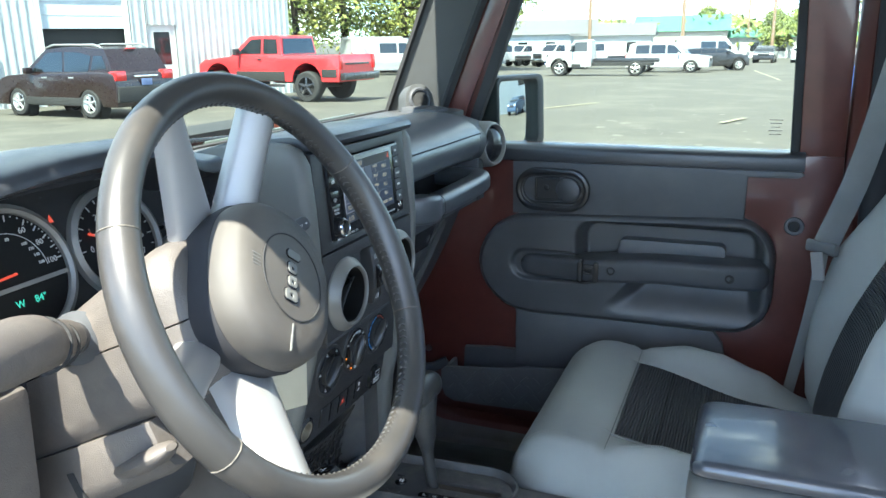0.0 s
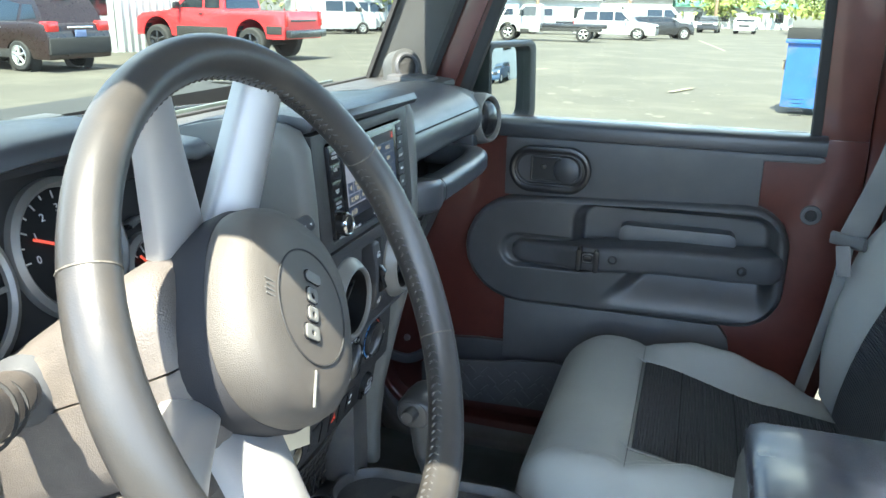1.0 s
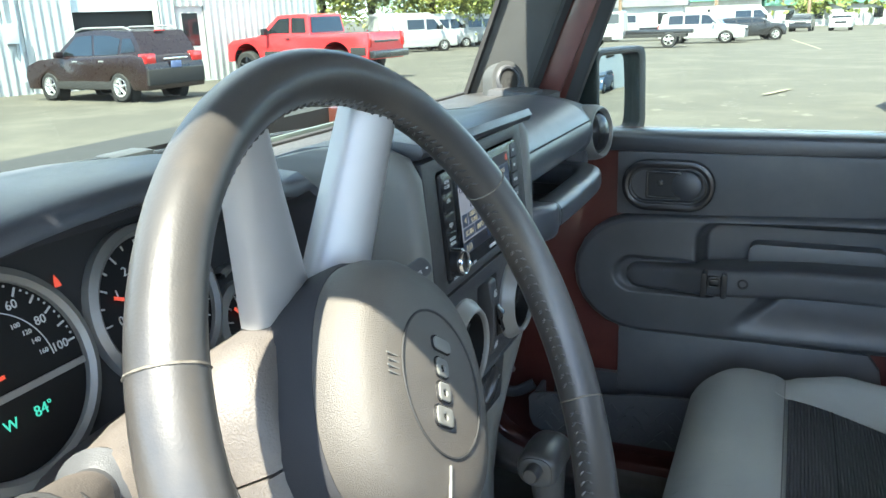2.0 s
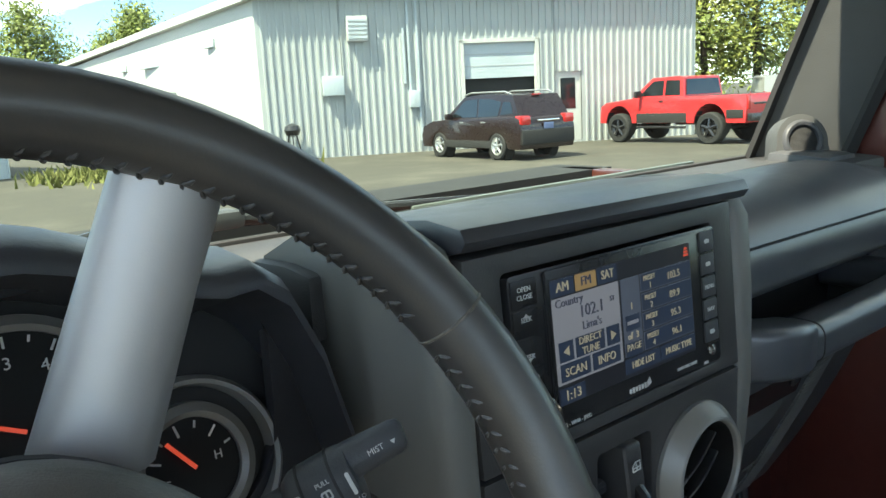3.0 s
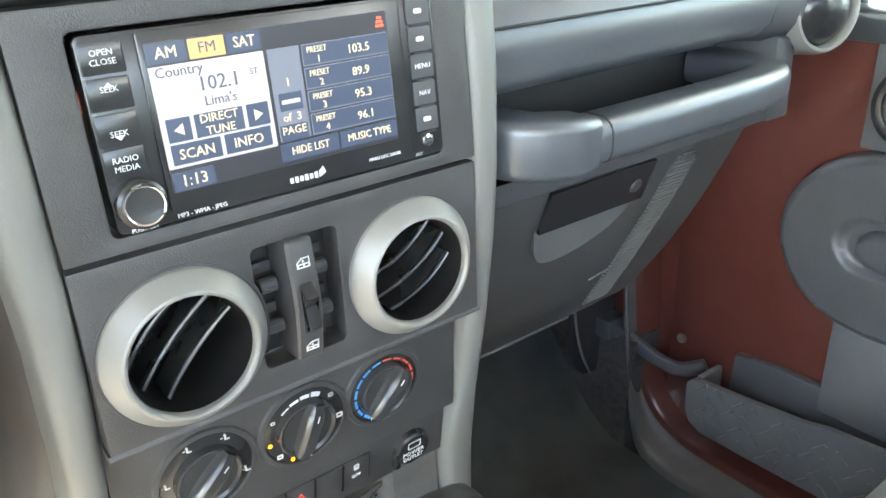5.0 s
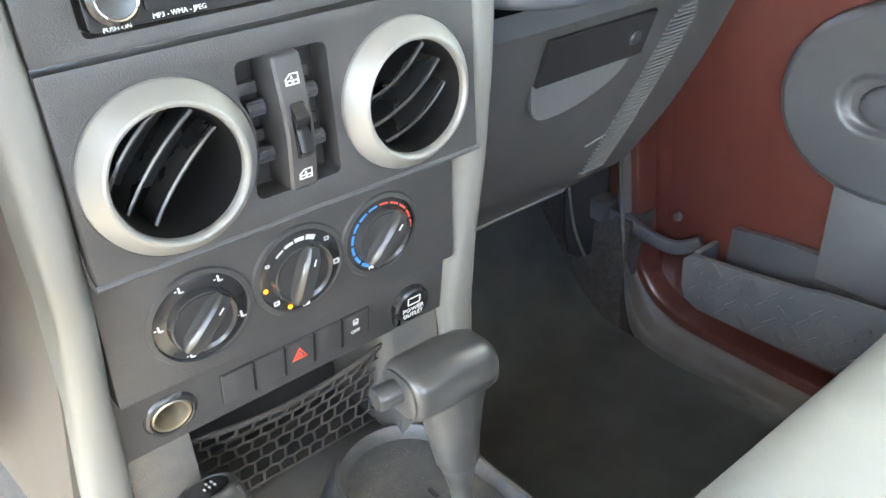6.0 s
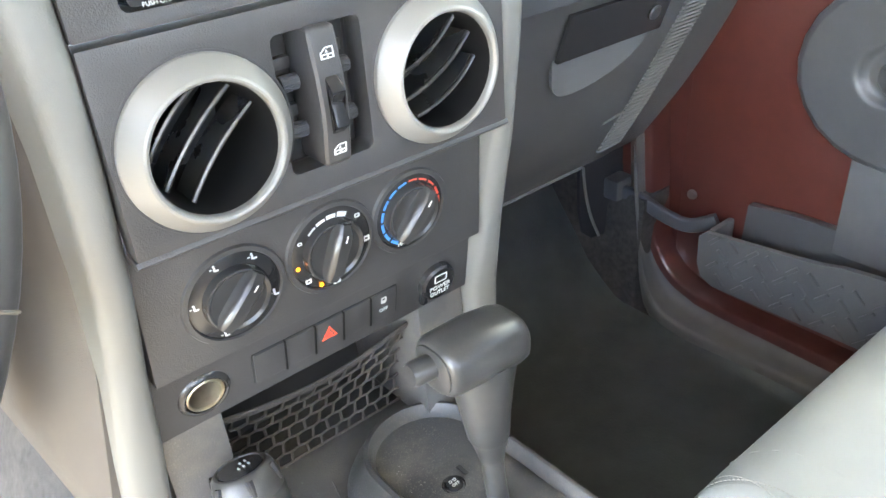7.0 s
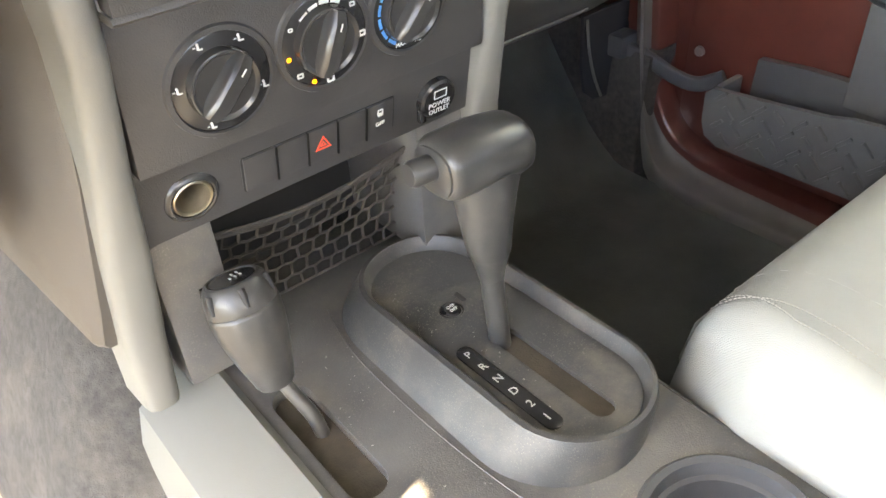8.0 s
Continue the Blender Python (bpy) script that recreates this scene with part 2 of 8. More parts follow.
M_CHROME = mat("chrome", (0.8, 0.8, 0.8), 0.12, 1.0, var=0.03, bump=0)
M_BRASS = mat("socket_metal", (0.42, 0.37, 0.27), 0.42, 1.0, var=0.2, bump=0.05)
M_BORE = mat("dull_socket_metal", (0.3, 0.26, 0.19), 0.5, 0.7, var=0.35, scale=60, bump=0.1)
M_VISOR = mat("smooth_visor_plastic", (0.036, 0.038, 0.042), 0.36, var=0.1, bump=0.1, bscale=1100, spec=0.7)
M_STEEL = mat("grey_steel", (0.3, 0.3, 0.3), 0.4, 0.9, var=0.15, bump=0.05)
M_BELT = wave_bump(mat("belt_webbing", (0.2, 0.205, 0.2), 0.8, var=0.08, bump=0.4, bscale=900), 220, 0.3, "Z")
M_PLY = mat("bounce_headliner", (0.68, 0.68, 0.65), 0.9, var=0.08, bump=0.2)
M_SCREEN = glow("screen_dim", (0.075, 0.08, 0.105), 0.0203)
M_SCRL = glow("screen_white", (0.72, 0.72, 0.82), 0.0429)
M_SCRB = glow("screen_blue", (0.075, 0.11, 0.2), 0.0435)
M_SCRG = glow("screen_grey", (0.25, 0.29, 0.4), 0.0406)
M_SCRO = glow("screen_amber", (0.95, 0.62, 0.28), 0.0435)
M_SCRT = glow("screen_letters", (0.9, 0.8, 0.6), 0.0542)
M_AMBER = glow("amber_lamp", (1.0, 0.26, 0.015), 0.34)
M_NEEDLE = glow("red_needle", (0.9, 0.1, 0.05), 0.15)
M_TEAL = glow("teal_digits", (0.1, 0.7, 0.5), 0.18)
M_GLASS = pane("green_tinted_glass", (0.70, 0.78, 0.71), 0.5)
M_MIRROR = mat("mirror", (0.82, 0.85, 0.86), 0.03, 1.0, var=0.0, bump=0)
M_MIRROR.node_tree.nodes["Principled BSDF"].inputs["Roughness"].default_value = 0.02
for lk in list(M_MIRROR.node_tree.links):
    if lk.to_socket.name == "Roughness":
        M_MIRROR.node_tree.links.remove(lk)


# ---- mesh tools ----
SHIFT = {}


def thing(name, at=(0, 0, 0), label="", category="", group="", kind="", m=None):
    """An Empty at a thing's base. With m the parts are given in its own axes, else in the place's."""
    e = new(name)
    e.empty_display_size = 0.05
    e.matrix_basis = m if m is not None else Matrix.Translation(at)
    SHIFT[e] = Matrix() if m is not None else Matrix.Translation(-Vector(at))
    return tagged(e, label, category, group, kind)


def part(name, bm, material, parent=None, label="", sharp=35, recalc=True):
    if recalc:
        bmesh.ops.recalc_face_normals(bm, faces=bm.faces)
    me = bpy.data.meshes.new(name)
    bm.to_mesh(me)
    bm.free()
    me.shade_smooth()
    me.set_sharp_from_angle(angle=radians(sharp))
    me.materials.append(material)
    ob = new(name, me)
    if parent is not None:
        ob.parent = parent
        ob.matrix_parent_inverse = SHIFT.get(parent, Matrix())
    return tagged(ob, label)


def single(name, bm, material, label, category, group="", kind="", sharp=35):
    return tagged(part(name, bm, material, None, "", sharp), label, category, group, kind)


def soften(bm, w, seg=2, angle=30):
    es = [e for e in bm.edges if len(e.link_faces) == 2 and e.calc_face_angle(0) > radians(angle)]
    if es and w > 0:
        bmesh.ops.bevel(bm, geom=es, offset=w, segments=seg, profile=0.6, affect="EDGES", clamp_overlap=True)
    return bm


def box(size, at=(0, 0, 0), bev=0.0, seg=2, rot=None, bm=None):
    b = bmesh.new()
    bmesh.ops.create_cube(b, size=1)
    bmesh.ops.scale(b, vec=size, verts=b.verts)
    if bev:
        soften(b, bev, seg)
    m = Matrix.Translation(at) @ (rot.to_4x4() if rot is not None else Matrix())
    bmesh.ops.transform(b, matrix=m, verts=b.verts)
    return merge(bm, b)


def merge(bm, b):
    if bm is None:
        return b
    me = bpy.data.meshes.new("tmp")
    b.to_mesh(me)
    b.free()
    bm.from_mesh(me)
    bpy.data.meshes.remove(me)
    return bm


def loft(rings, cap=True, closed=True, bm=None):
    b = bmesh.new() if bm is None else bm
    vs = [[b.verts.new(p) for p in r] for r in rings]
    k = len(rings[0])
    for i in range(len(vs) - 1):
        for j in range(k if closed else k - 1):
            b.faces.new((vs[i][j], vs[i][(j + 1) % k], vs[i + 1][(j + 1) % k], vs[i + 1][j]))
    if cap:
        b.faces.new(vs[0][::-1])
        b.faces.new(vs[-1])
    return b


def prism(outline, a0, a1, axis="x", bev=0.0, seg=2, bm=None):
    """A flat outline drawn out along an axis. Outline pairs: (y, z) for x, (x, z) for y, (x, y) for z."""
    def p3(p, a):
        return {"x": (a, p[0], p[1]), "y": (p[0], a, p[1]), "z": (p[0], p[1], a)}[axis]
    b = loft([[p3(p, a0) for p in outline], [p3(p, a1) for p in outline]])
    bmesh.ops.recalc_face_normals(b, faces=b.faces)
    if bev:
        soften(b, bev, seg)
    return merge(bm, b)


def rrect(cx, cy, w, h, r, n=5):
    out = []
    for sx, sy, a0 in ((1, 1, 0), (-1, 1, 90), (-1, -1, 180), (1, -1, 270)):
        for i in range(n + 1):
            a = radians(a0 + 90 * i / n)
            out.append((cx + sx * (w / 2 - r) + r * math.cos(a), cy + sy * (h / 2 - r) + r * math.sin(a)))
    return out


def frame_of(n, up=(0, 0, 1)):
    """Axes with z along n and y as near up as it goes."""
    z = Vector(n).normalized()
    x = Vector(up).cross(z)
    if x.length < 1e-4:
        x = Vector((1, 0, 0))
    x.normalize()
    return Matrix((x, z.cross(x), z)).transposed()


def lathe(profile, seg=32, at=(0, 0, 0), n=(0, 0, 1), bm=None, a0=0, a1=360, up=(0, 0, 1)):
    """Turns pairs (radius, height) about the axis n."""
    b = bmesh.new()
    full = a1 - a0 >= 359.9
    cnt = seg if full else seg + 1
    rings = []
    for i in range(cnt):
        a = radians(a0 + (a1 - a0) * i / seg)
        rings.append([b.verts.new((r * math.cos(a), r * math.sin(a), h)) for r, h in profile])
    for i in range(seg):
        p, q = rings[i], rings[(i + 1) % cnt]
        for j in range(len(profile) - 1):
            b.faces.new((p[j], q[j], q[j + 1], p[j + 1]))
    bmesh.ops.remove_doubles(b, verts=b.verts, dist=1e-6)
    bmesh.ops.transform(b, matrix=Matrix.Translation(at) @ frame_of(n, up).to_4x4(), verts=b.verts)
    return merge(bm, b)


def tube(path, radius, seg=10, bm=None, flat=1.0, up=(0, 0, 1), cap=True):
    """A round (or, with flat, oval) rod along a path; radius may be a list."""
    pts = [Vector(p) for p in path]
    rings = []
    for i, p in enumerate(pts):
        d = (pts[min(i + 1, len(pts) - 1)] - pts[max(i - 1, 0)]).normalized()
        s = d.cross(Vector(up))
        if s.length < 1e-4:
            s = d.cross(Vector((1, 0, 0)))
        s.normalize()
        u = s.cross(d)
        r = radius[i] if isinstance(radius, (list, tuple)) else radius
        rings.append([tuple(p + s * (r * math.cos(2 * math.pi * k / seg)) + u * (r * flat * math.sin(2 * math.pi * k / seg))) for k in range(seg)])
    return merge(bm, loft(rings, cap))


def sweep(path, section, up=(0, 0, 1), bm=None, cap=True, scales=None):
    """A closed section (side, up) drawn along a path."""
    pts = [Vector(p) for p in path]
    rings = []
    for i, p in enumerate(pts):
        d = (pts[min(i + 1, len(pts) - 1)] - pts[max(i - 1, 0)]).normalized()
        s = d.cross(Vector(up)).normalized()
        u = s.cross(d)
        k = scales[i] if scales else 1.0
        rings.append([tuple(p + s * a * k + u * c * k) for a, c in section])
    return merge(bm, loft(rings, cap))


def smooth_path(pts, per=6):
    """A Catmull-Rom curve through points."""
    v = [Vector(p) for p in pts]
    v = [v[0] * 2 - v[1], *v, v[-1] * 2 - v[-2]]
    out = []
    for i in range(1, len(v) - 2):
        for k in range(per):
            t = k / per
            a, b, c, d = v[i - 1], v[i], v[i + 1], v[i + 2]
            out.append(0.5 * (2 * b + (c - a) * t + (2 * a - 5 * b + 4 * c - d) * t * t + (3 * b - a - 3 * c + d) * t ** 3))
    out.append(v[-2])
    return out


def lettering(text, size, m, material, parent, name="lettering", depth=0.0003, squeeze=1.0, align="CENTER"):
    cu = bpy.data.curves.new("tmp_text", "FONT")
    cu.body, cu.size, cu.extrude, cu.align_x, cu.align_y = text, size, depth, align, "CENTER"
    cu.resolution_u = 2
    ob = bpy.data.objects.new("tmp_text", cu)
    me = bpy.data.meshes.new_from_object(ob)
    bpy.data.objects.remove(ob)
    b = bmesh.new()
    b.from_mesh(me)
    bpy.data.meshes.remove(me)
    bmesh.ops.transform(b, matrix=m @ Matrix.Diagonal((squeeze, 1, 1, 1)), verts=b.verts)
    return part(name, b, material, parent, recalc=False)


def on_plane(o, n, up=(0, 0, 1)):
    """A matrix that sets drawings in the x, y plane on a surface at o that faces n."""
    return Matrix.Translation(o) @ frame_of(n, up).to_4x4()


def grid(nx, ny, f, bm=None):
    """A sheet of nx by ny cells from f(u, v)."""
    b = bmesh.new() if bm is None else bm
    vs = [[b.verts.new(f(i / nx, j / ny)) for j in range(ny + 1)] for i in range(nx + 1)]
    for i in range(nx):
        for j in range(ny):
            b.faces.new((vs[i][j], vs[i + 1][j], vs[i + 1][j + 1], vs[i][j + 1]))
    return b


def plate(outline, holes, a0, a1, axis="y", bev=0.0, m=None, bm=None):
    """A flat plate with openings right through it."""
    def p3(p, a):
        return {"x": (a, p[0], p[1]), "y": (p[0], a, p[1]), "z": (p[0], p[1], a)}[axis]
    b = bmesh.new()
    for a in (a0, a1):
        es = []
        for lp in (outline, *holes):
            vs = [b.verts.new(p3(p, a)) for p in lp]
            es += [b.edges.new((vs[i], vs[(i + 1) % len(vs)])) for i in range(len(vs))]
        bmesh.ops.triangle_fill(b, use_beauty=True, use_dissolve=False, edges=es)
    b.verts.ensure_lookup_table()
    half = len(b.verts) // 2
    s = 0
    for lp in (outline, *holes):
        k = len(lp)
        for i in range(k):
            j = (i + 1) % k
            b.faces.new((b.verts[s + i], b.verts[s + j], b.verts[half + s + j], b.verts[half + s + i]))
        s += k
    bmesh.ops.recalc_face_normals(b, faces=b.faces)
    if bev:
        es = [e for e in b.edges if len(e.link_faces) == 2 and e.calc_face_angle(0) > radians(40)]
        bmesh.ops.bevel(b, geom=es, offset=bev, segments=2, profile=0.6, affect="EDGES", clamp_overlap=True)
    if m is not None:
        bmesh.ops.transform(b, matrix=m, verts=b.verts)
    return merge(bm, b)


def curve(x, knots):
    for (x0, y0), (x1, y1) in zip(knots, knots[1:]):
        if x <= x1:
            t = max(0.0, (x - x0) / (x1 - x0))
            return y0 + (y1 - y0) * (t * t * (3 - 2 * t) * 0.5 + t * 0.5)
    return knots[-1][1]


def ease(a, c, x):
    t = max(0.0, min(1.0, (x - a) / (c - a)))
    return t * t * (3 - 2 * t)


def circle(cx, cy, r, n=28, sy=1.0):
    return [(cx + r * math.cos(2 * math.pi * i / n), cy + r * sy * math.sin(2 * math.pi * i / n)) for i in range(n)]


# ---- the car's shell ----
FLOOR_Z = 0.52
single("floor", grid(20, 24, lambda u, v: (-0.74 + 1.48 * u, 0.75 - 2.6 * v, FLOOR_Z + 0.006 * noise.noise((u * 9, v * 11, 0)) + 0.26 * max(0, min(1, (0.75 - 2.6 * v - 0.36) / 0.35)) ** 1.2 + 0.2 * math.exp(-((-0.74 + 1.48 * u) / 0.13) ** 4))), M_CARPET, "dark grey carpeted car floor with a raised tunnel", "floor", kind="structure")
b = grid(14, 30, lambda u, v: (-0.155 - 0.11 * u - 0.05 * u * u + 0.004 * noise.noise((u * 9, v * 14, 5)), 0.6 - 1.1 * v, 0.875 - 0.10 * u - 0.25 * u * u + 0.004 * noise.noise((u * 11, v * 17, 2)) - (0.0 if v < 0.42 else 0.2 * min(1, (v - 0.42) / 0.06) * (1 - u))))
single("floor_tunnel_side", b, M_CARPET, "dark grey carpet up the side of the tunnel", "carpet", kind="structure", sharp=60)
# Firewall coloured near-black for the shade behind the dashboard.
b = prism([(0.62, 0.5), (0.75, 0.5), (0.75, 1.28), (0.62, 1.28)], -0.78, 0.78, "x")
single("wall_firewall", b, M_VOID, "firewall behind the dashboard, blackened for its shade", "wall", kind="structure")
b = box((1.46, 0.06, 0.75), (0, -1.85, 0.9), 0.01)
single("wall_rear", b, M_DASH, "dark rear wall of the cabin", "wall", kind="structure")
for nm, sx in (("wall_side_1", -1), ("wall_side_2", 1)):
    b = box((0.05, 1.12, 0.75), (sx * 0.735, -1.27, 0.9), 0.01)
    single(nm, b, M_DASH, "dark rear side panel of the cabin", "wall", kind="structure")
# Unseen lining; its pale tone reflects extra light into the cabin.
b = prism([(-0.04, 1.765), (-0.06, 1.79), (-1.88, 1.80), (-1.9, 1.75), (-0.04, 1.745)], -0.665, 0.665, "x", 0.008)
single("ceiling", b, M_PLY, "unseen hard roof lining over the seats, pale to bounce light", "ceiling", kind="structure")
b = box((0.05, 1.72, 0.06), (-0.665, -1.02, 1.76), 0.01)
single("trim_roof_rail_1", b, M_DASH, "dark roof rail over the open door", "roof rail", kind="structure")
b = box((0.07, 1.72, 0.07), (0.675, -1.02, 1.74), 0.015)
single("trim_roof_rail_2", b, M_DASH, "dark roof rail over the passenger door", "roof rail", kind="structure")
# Unseen header reaches past the glass to keep sun off the dash.
b = box((1.36, 0.225, 0.07), (0, 0.0425, 1.765), 0.015)
single("trim_header", b, M_DASH, "dark header over the windshield, unseen and deepened to block sun", "header", kind="structure")


def ws_y(z):
    return 0.275 - 0.41 * (z - 1.335)


# windshield: frame, glass, wiper
ws = thing("window_1", (0, 0.275, 1.33), "flat windshield with black border, red metal frame and clear glass", "windshield", kind="structure")
POST = {-1: ((0.655, -0.012), (0.672, -0.05), (0.70, -0.085), (0.716, -0.075), (0.69, -0.02), (0.67, 0.0)),
        1: ((0.655, -0.012), (0.668, -0.05), (0.682, -0.092), (0.696, -0.112), (0.709, -0.108), (0.695, -0.02), (0.67, 0.0))}
for sx in (-1, 1):
    b = loft([[(sx * x, ws_y(z) + dy, z) for x, dy in ((0.69, -0.012), (0.692, 0.0), (0.745, 0.004), (0.75, -0.03), (0.716, -0.07))] for z in (1.25, 1.42, 1.58, 1.78)])
    part("frame_post", soften(b, 0.006), M_RED, ws, "dark red painted windshield post")
    b = loft([[(sx * x, ws_y(z) + dy, z) for x, dy in POST[sx]] for z in (1.29, 1.42, 1.58, 1.72)])
    part("post_trim", soften(b, 0.006), M_POST, ws, "grey plastic post trim")
b = loft([[(x, ws_y(z) + dy, z) for x, dy in ((0.694, -0.110), (0.692, -0.118), (0.700, -0.128), (0.709, -0.124))] for z in (1.29, 1.42, 1.58, 1.72)])
part("post_seal", b, M_VOID, ws, "black rubber seal along the post")
for sx in (-1, 1):
    part("glass_border", loft([[(sx * x, ws_y(z) + dy, z) for x, dy in ((0.64, -0.004), (0.69, -0.004), (0.69, -0.012), (0.64, -0.012))] for z in (1.30, 1.52, 1.75)]), M_VOID, ws, "black glass border")
part("frame_bottom", box((1.40, 0.05, 0.03), (0, 0.31, 1.292), 0.006), M_RED, ws, "dark red lower frame")
part("seal", box((1.36, 0.012, 0.012), (0, 0.281, 1.314), 0.003), M_VOID, ws, "black glass seal")
b = grid(1, 1, lambda u, v: (-0.68 + 1.36 * u, ws_y(1.312 + 0.438 * v), 1.312 + 0.438 * v))
g = part("pane", b, M_GLASS, ws, "clear windshield glass", recalc=False)
g.visible_shadow = False
b = tube(smooth_path([(-0.33, 0.34, 1.298), (-0.27, 0.335, 1.318), (-0.20, 0.335, 1.331), (-0.13, 0.33, 1.329), (0.2, 0.325, 1.31)], 5), 0.006)
wiper = thing("windshield_wiper", (-0.13, 0.33, 1.33), "black wiper arm resting along the windshield's lower edge", "wiper")
part("arm", b, M_BLACK, wiper)
part("blade", box((0.5, 0.008, 0.012), (0.33, 0.322, 1.311), 0.003), M_RUBBER, wiper)
part("pivot_cover", box((0.055, 0.03, 0.016), (-0.125, 0.335, 1.329), 0.006), M_DASH, wiper, "grey pivot cover")

# bonnet outside the glass
b = loft([[(x * w, y, z + (0.02 if abs(x) < 0.9 else 0.0) - 0.05 * (abs(x) > 0.99)) for x in (-1, -0.92, -0.4, 0, 0.4, 0.92, 1)] for y, z, w in ((0.33, 1.2, 0.74), (0.6, 1.18, 0.74), (1.1, 1.13, 0.7), (1.62, 1.06, 0.64), (1.7, 0.98, 0.63))], cap=False, closed=False)
bmesh.ops.solidify(b, geom=b.faces[:], thickness=0.012)
single("bonnet", b, M_RED, "dark red car bonnet ahead of the windshield", "bonnet", kind="structure")

# ---- steering wheel ----
WC = Vector((-0.3793, -0.1194, 1.2483))
WN = Vector((math.sin(radians(4.22)) * math.cos(radians(22.06)), -math.cos(radians(4.22)) * math.cos(radians(22.06)), math.sin(radians(22.06))))
WM = on_plane(WC, WN)
R_RIM = 0.1785
RIM_N = Vector((math.sin(radians(0.47)) * math.cos(radians(24.6)), -math.cos(radians(0.47)) * math.cos(radians(24.6)), math.sin(radians(24.6))))
RIM_M = on_plane(Vector((-0.3714, -0.1165, 1.2638)), RIM_N)
wheel = thing("steering_wheel", tuple(WC), "four-spoke steering wheel with worn black leather rim and silver spokes", "steering wheel")


def rim_ring(a, k=1.0):
    c = Vector((R_RIM * math.cos(a), R_RIM * math.sin(a), 0.004))
    e = Vector((math.cos(a), math.sin(a), 0))
    out = []
    for j in range(16):
        f = 2 * math.pi * j / 16
        thick = 0.0135 + 0.0008 * math.cos(2 * a) ** 2
        out.append(tuple(c + (e * math.cos(f) * thick + Vector((0, 0, 1)) * math.sin(f) * thick * 1.1) * k))
    return out


SEAMS = [radians(a) for a in (28, 152, 208, 332)]
b = bmesh.new()
rings = []
for i in range(96):
    a = 2 * math.pi * i / 96
    k = 1.0
    for s in SEAMS:
        d = abs((a - s + math.pi) % (2 * math.pi) - math.pi)
        k = min(k, 0.965 + 0.035 * min(1, d / 0.03))
    rings.append(rim_ring(a, k))
loft(rings + [rings[0]], cap=False, bm=b)
bmesh.ops.remove_doubles(b, verts=b.verts, dist=1e-5)
bmesh.ops.transform(b, matrix=RIM_M, verts=b.verts)
rim = part("rim", b, M_LEATHER, wheel, "worn black leather rim", sharp=60)
for s in SEAMS:
    c = [rim_ring(s, 1.0)[j % 16] for j in range(17)]
    b = tube([RIM_M @ Vector(p) for p in c], 0.0007, 6)
    part("seam", b, M_SEAM, rim, "pale stitched seam across the rim")
b = bmesh.new()
for i in range(152):
    a = 2 * math.pi * (i + 0.5) / 152
    if any(abs((a - s + math.pi) % (2 * math.pi) - math.pi) < 0.03 for s in SEAMS):
        continue
    e = Vector((math.cos(a), math.sin(a), 0))
    t2 = Vector((-math.sin(a), math.cos(a), 0))
    up = Vector((0, 0, 1))
    for f0, f1 in ((203, 188), (183, 167)):
        pts = []
        for k in range(4):
            f = radians(f0 + (f1 - f0) * k / 3)
            lift = 1.0 + (0.02 if k in (1, 2) else -0.03)
            slant = 0.0026 * (k / 3 if f0 > 190 else 1 - k / 3)
            pts.append(RIM_M @ (e * (R_RIM + 0.0139 * lift * math.cos(f)) + up * (0.004 + 0.0152 * lift * math.sin(f)) + t2 * slant))
        tube(pts, [0.0005, 0.0009, 0.0009, 0.0005], 6, b)
part("stitching", b, M_THREAD, rim, "row of thread along the rim's inner side")

# spokes: broad silver bars that drop from the rim to the deep hub
for l0, r0, l1, r1 in (((-0.0234, 0.0919, -0.0571), (0.0215, 0.0958, -0.0508), (-0.0516, 0.1608, -0.008), (-0.0302, 0.1714, -0.004)),
                       ((0.0361, 0.0969, -0.0589), (0.0682, 0.087, -0.0344), (0.0581, 0.164, -0.004), (0.0909, 0.1484, 0.0)),
                       ((-0.050, -0.012, -0.046), (-0.0505, 0.0125, -0.085), (-0.155, -0.0555, -0.006), (-0.161, -0.022, -0.006)),
                       ((0.012, -0.0628, -0.055), (-0.0563, -0.0354, -0.055), (-0.0753, -0.1617, -0.004), (-0.1154, -0.1355, -0.004))):
    l0, r0, l1, r1 = WM @ Vector(l0), WM @ Vector(r0), RIM_M @ Vector(l1), RIM_M @ Vector(r1)
    rings = []
    for i in range(11):
        t = -0.12 + 1.12 * i / 10
        a, c = l0.lerp(l1, t), r0.lerp(r1, t)
        nm = (c - a).cross((l1 + r1) - (l0 + r0)).normalized()
        nm = nm if nm.dot(WN) > 0 else -nm
        rings.append([tuple(a.lerp(c, x) + nm * h) for x, h in ((0, -0.014), (0, -0.004), (0.05, 0.0), (0.15, 0.0028), (0.35, 0.0058), (0.6, 0.0066), (0.8, 0.0045), (0.95, 0.0006), (1, -0.004), (1, -0.014))])
    part("spoke", loft(rings), M_SPOKE, wheel, "silver painted spoke", sharp=50)
# hub: rounded cover turned with the wheel, deep side wall coloured for the rim's shadow
HM = WM @ Matrix.Translation((0.0138, 0.0186, -0.045)) @ Matrix.Rotation(radians(231), 4, "Z")


def hub_outline(r, z, sq=0.93):
    out = []
    for i in range(48):
        a = 2 * math.pi * i / 48
        k = 1 / (abs(math.cos(a)) ** 2.4 + abs(math.sin(a)) ** 2.4) ** (1 / 2.4)
        out.append((0.946 * r * k * math.cos(a), 0.946 * r * sq * k * math.sin(a), z))
    return out


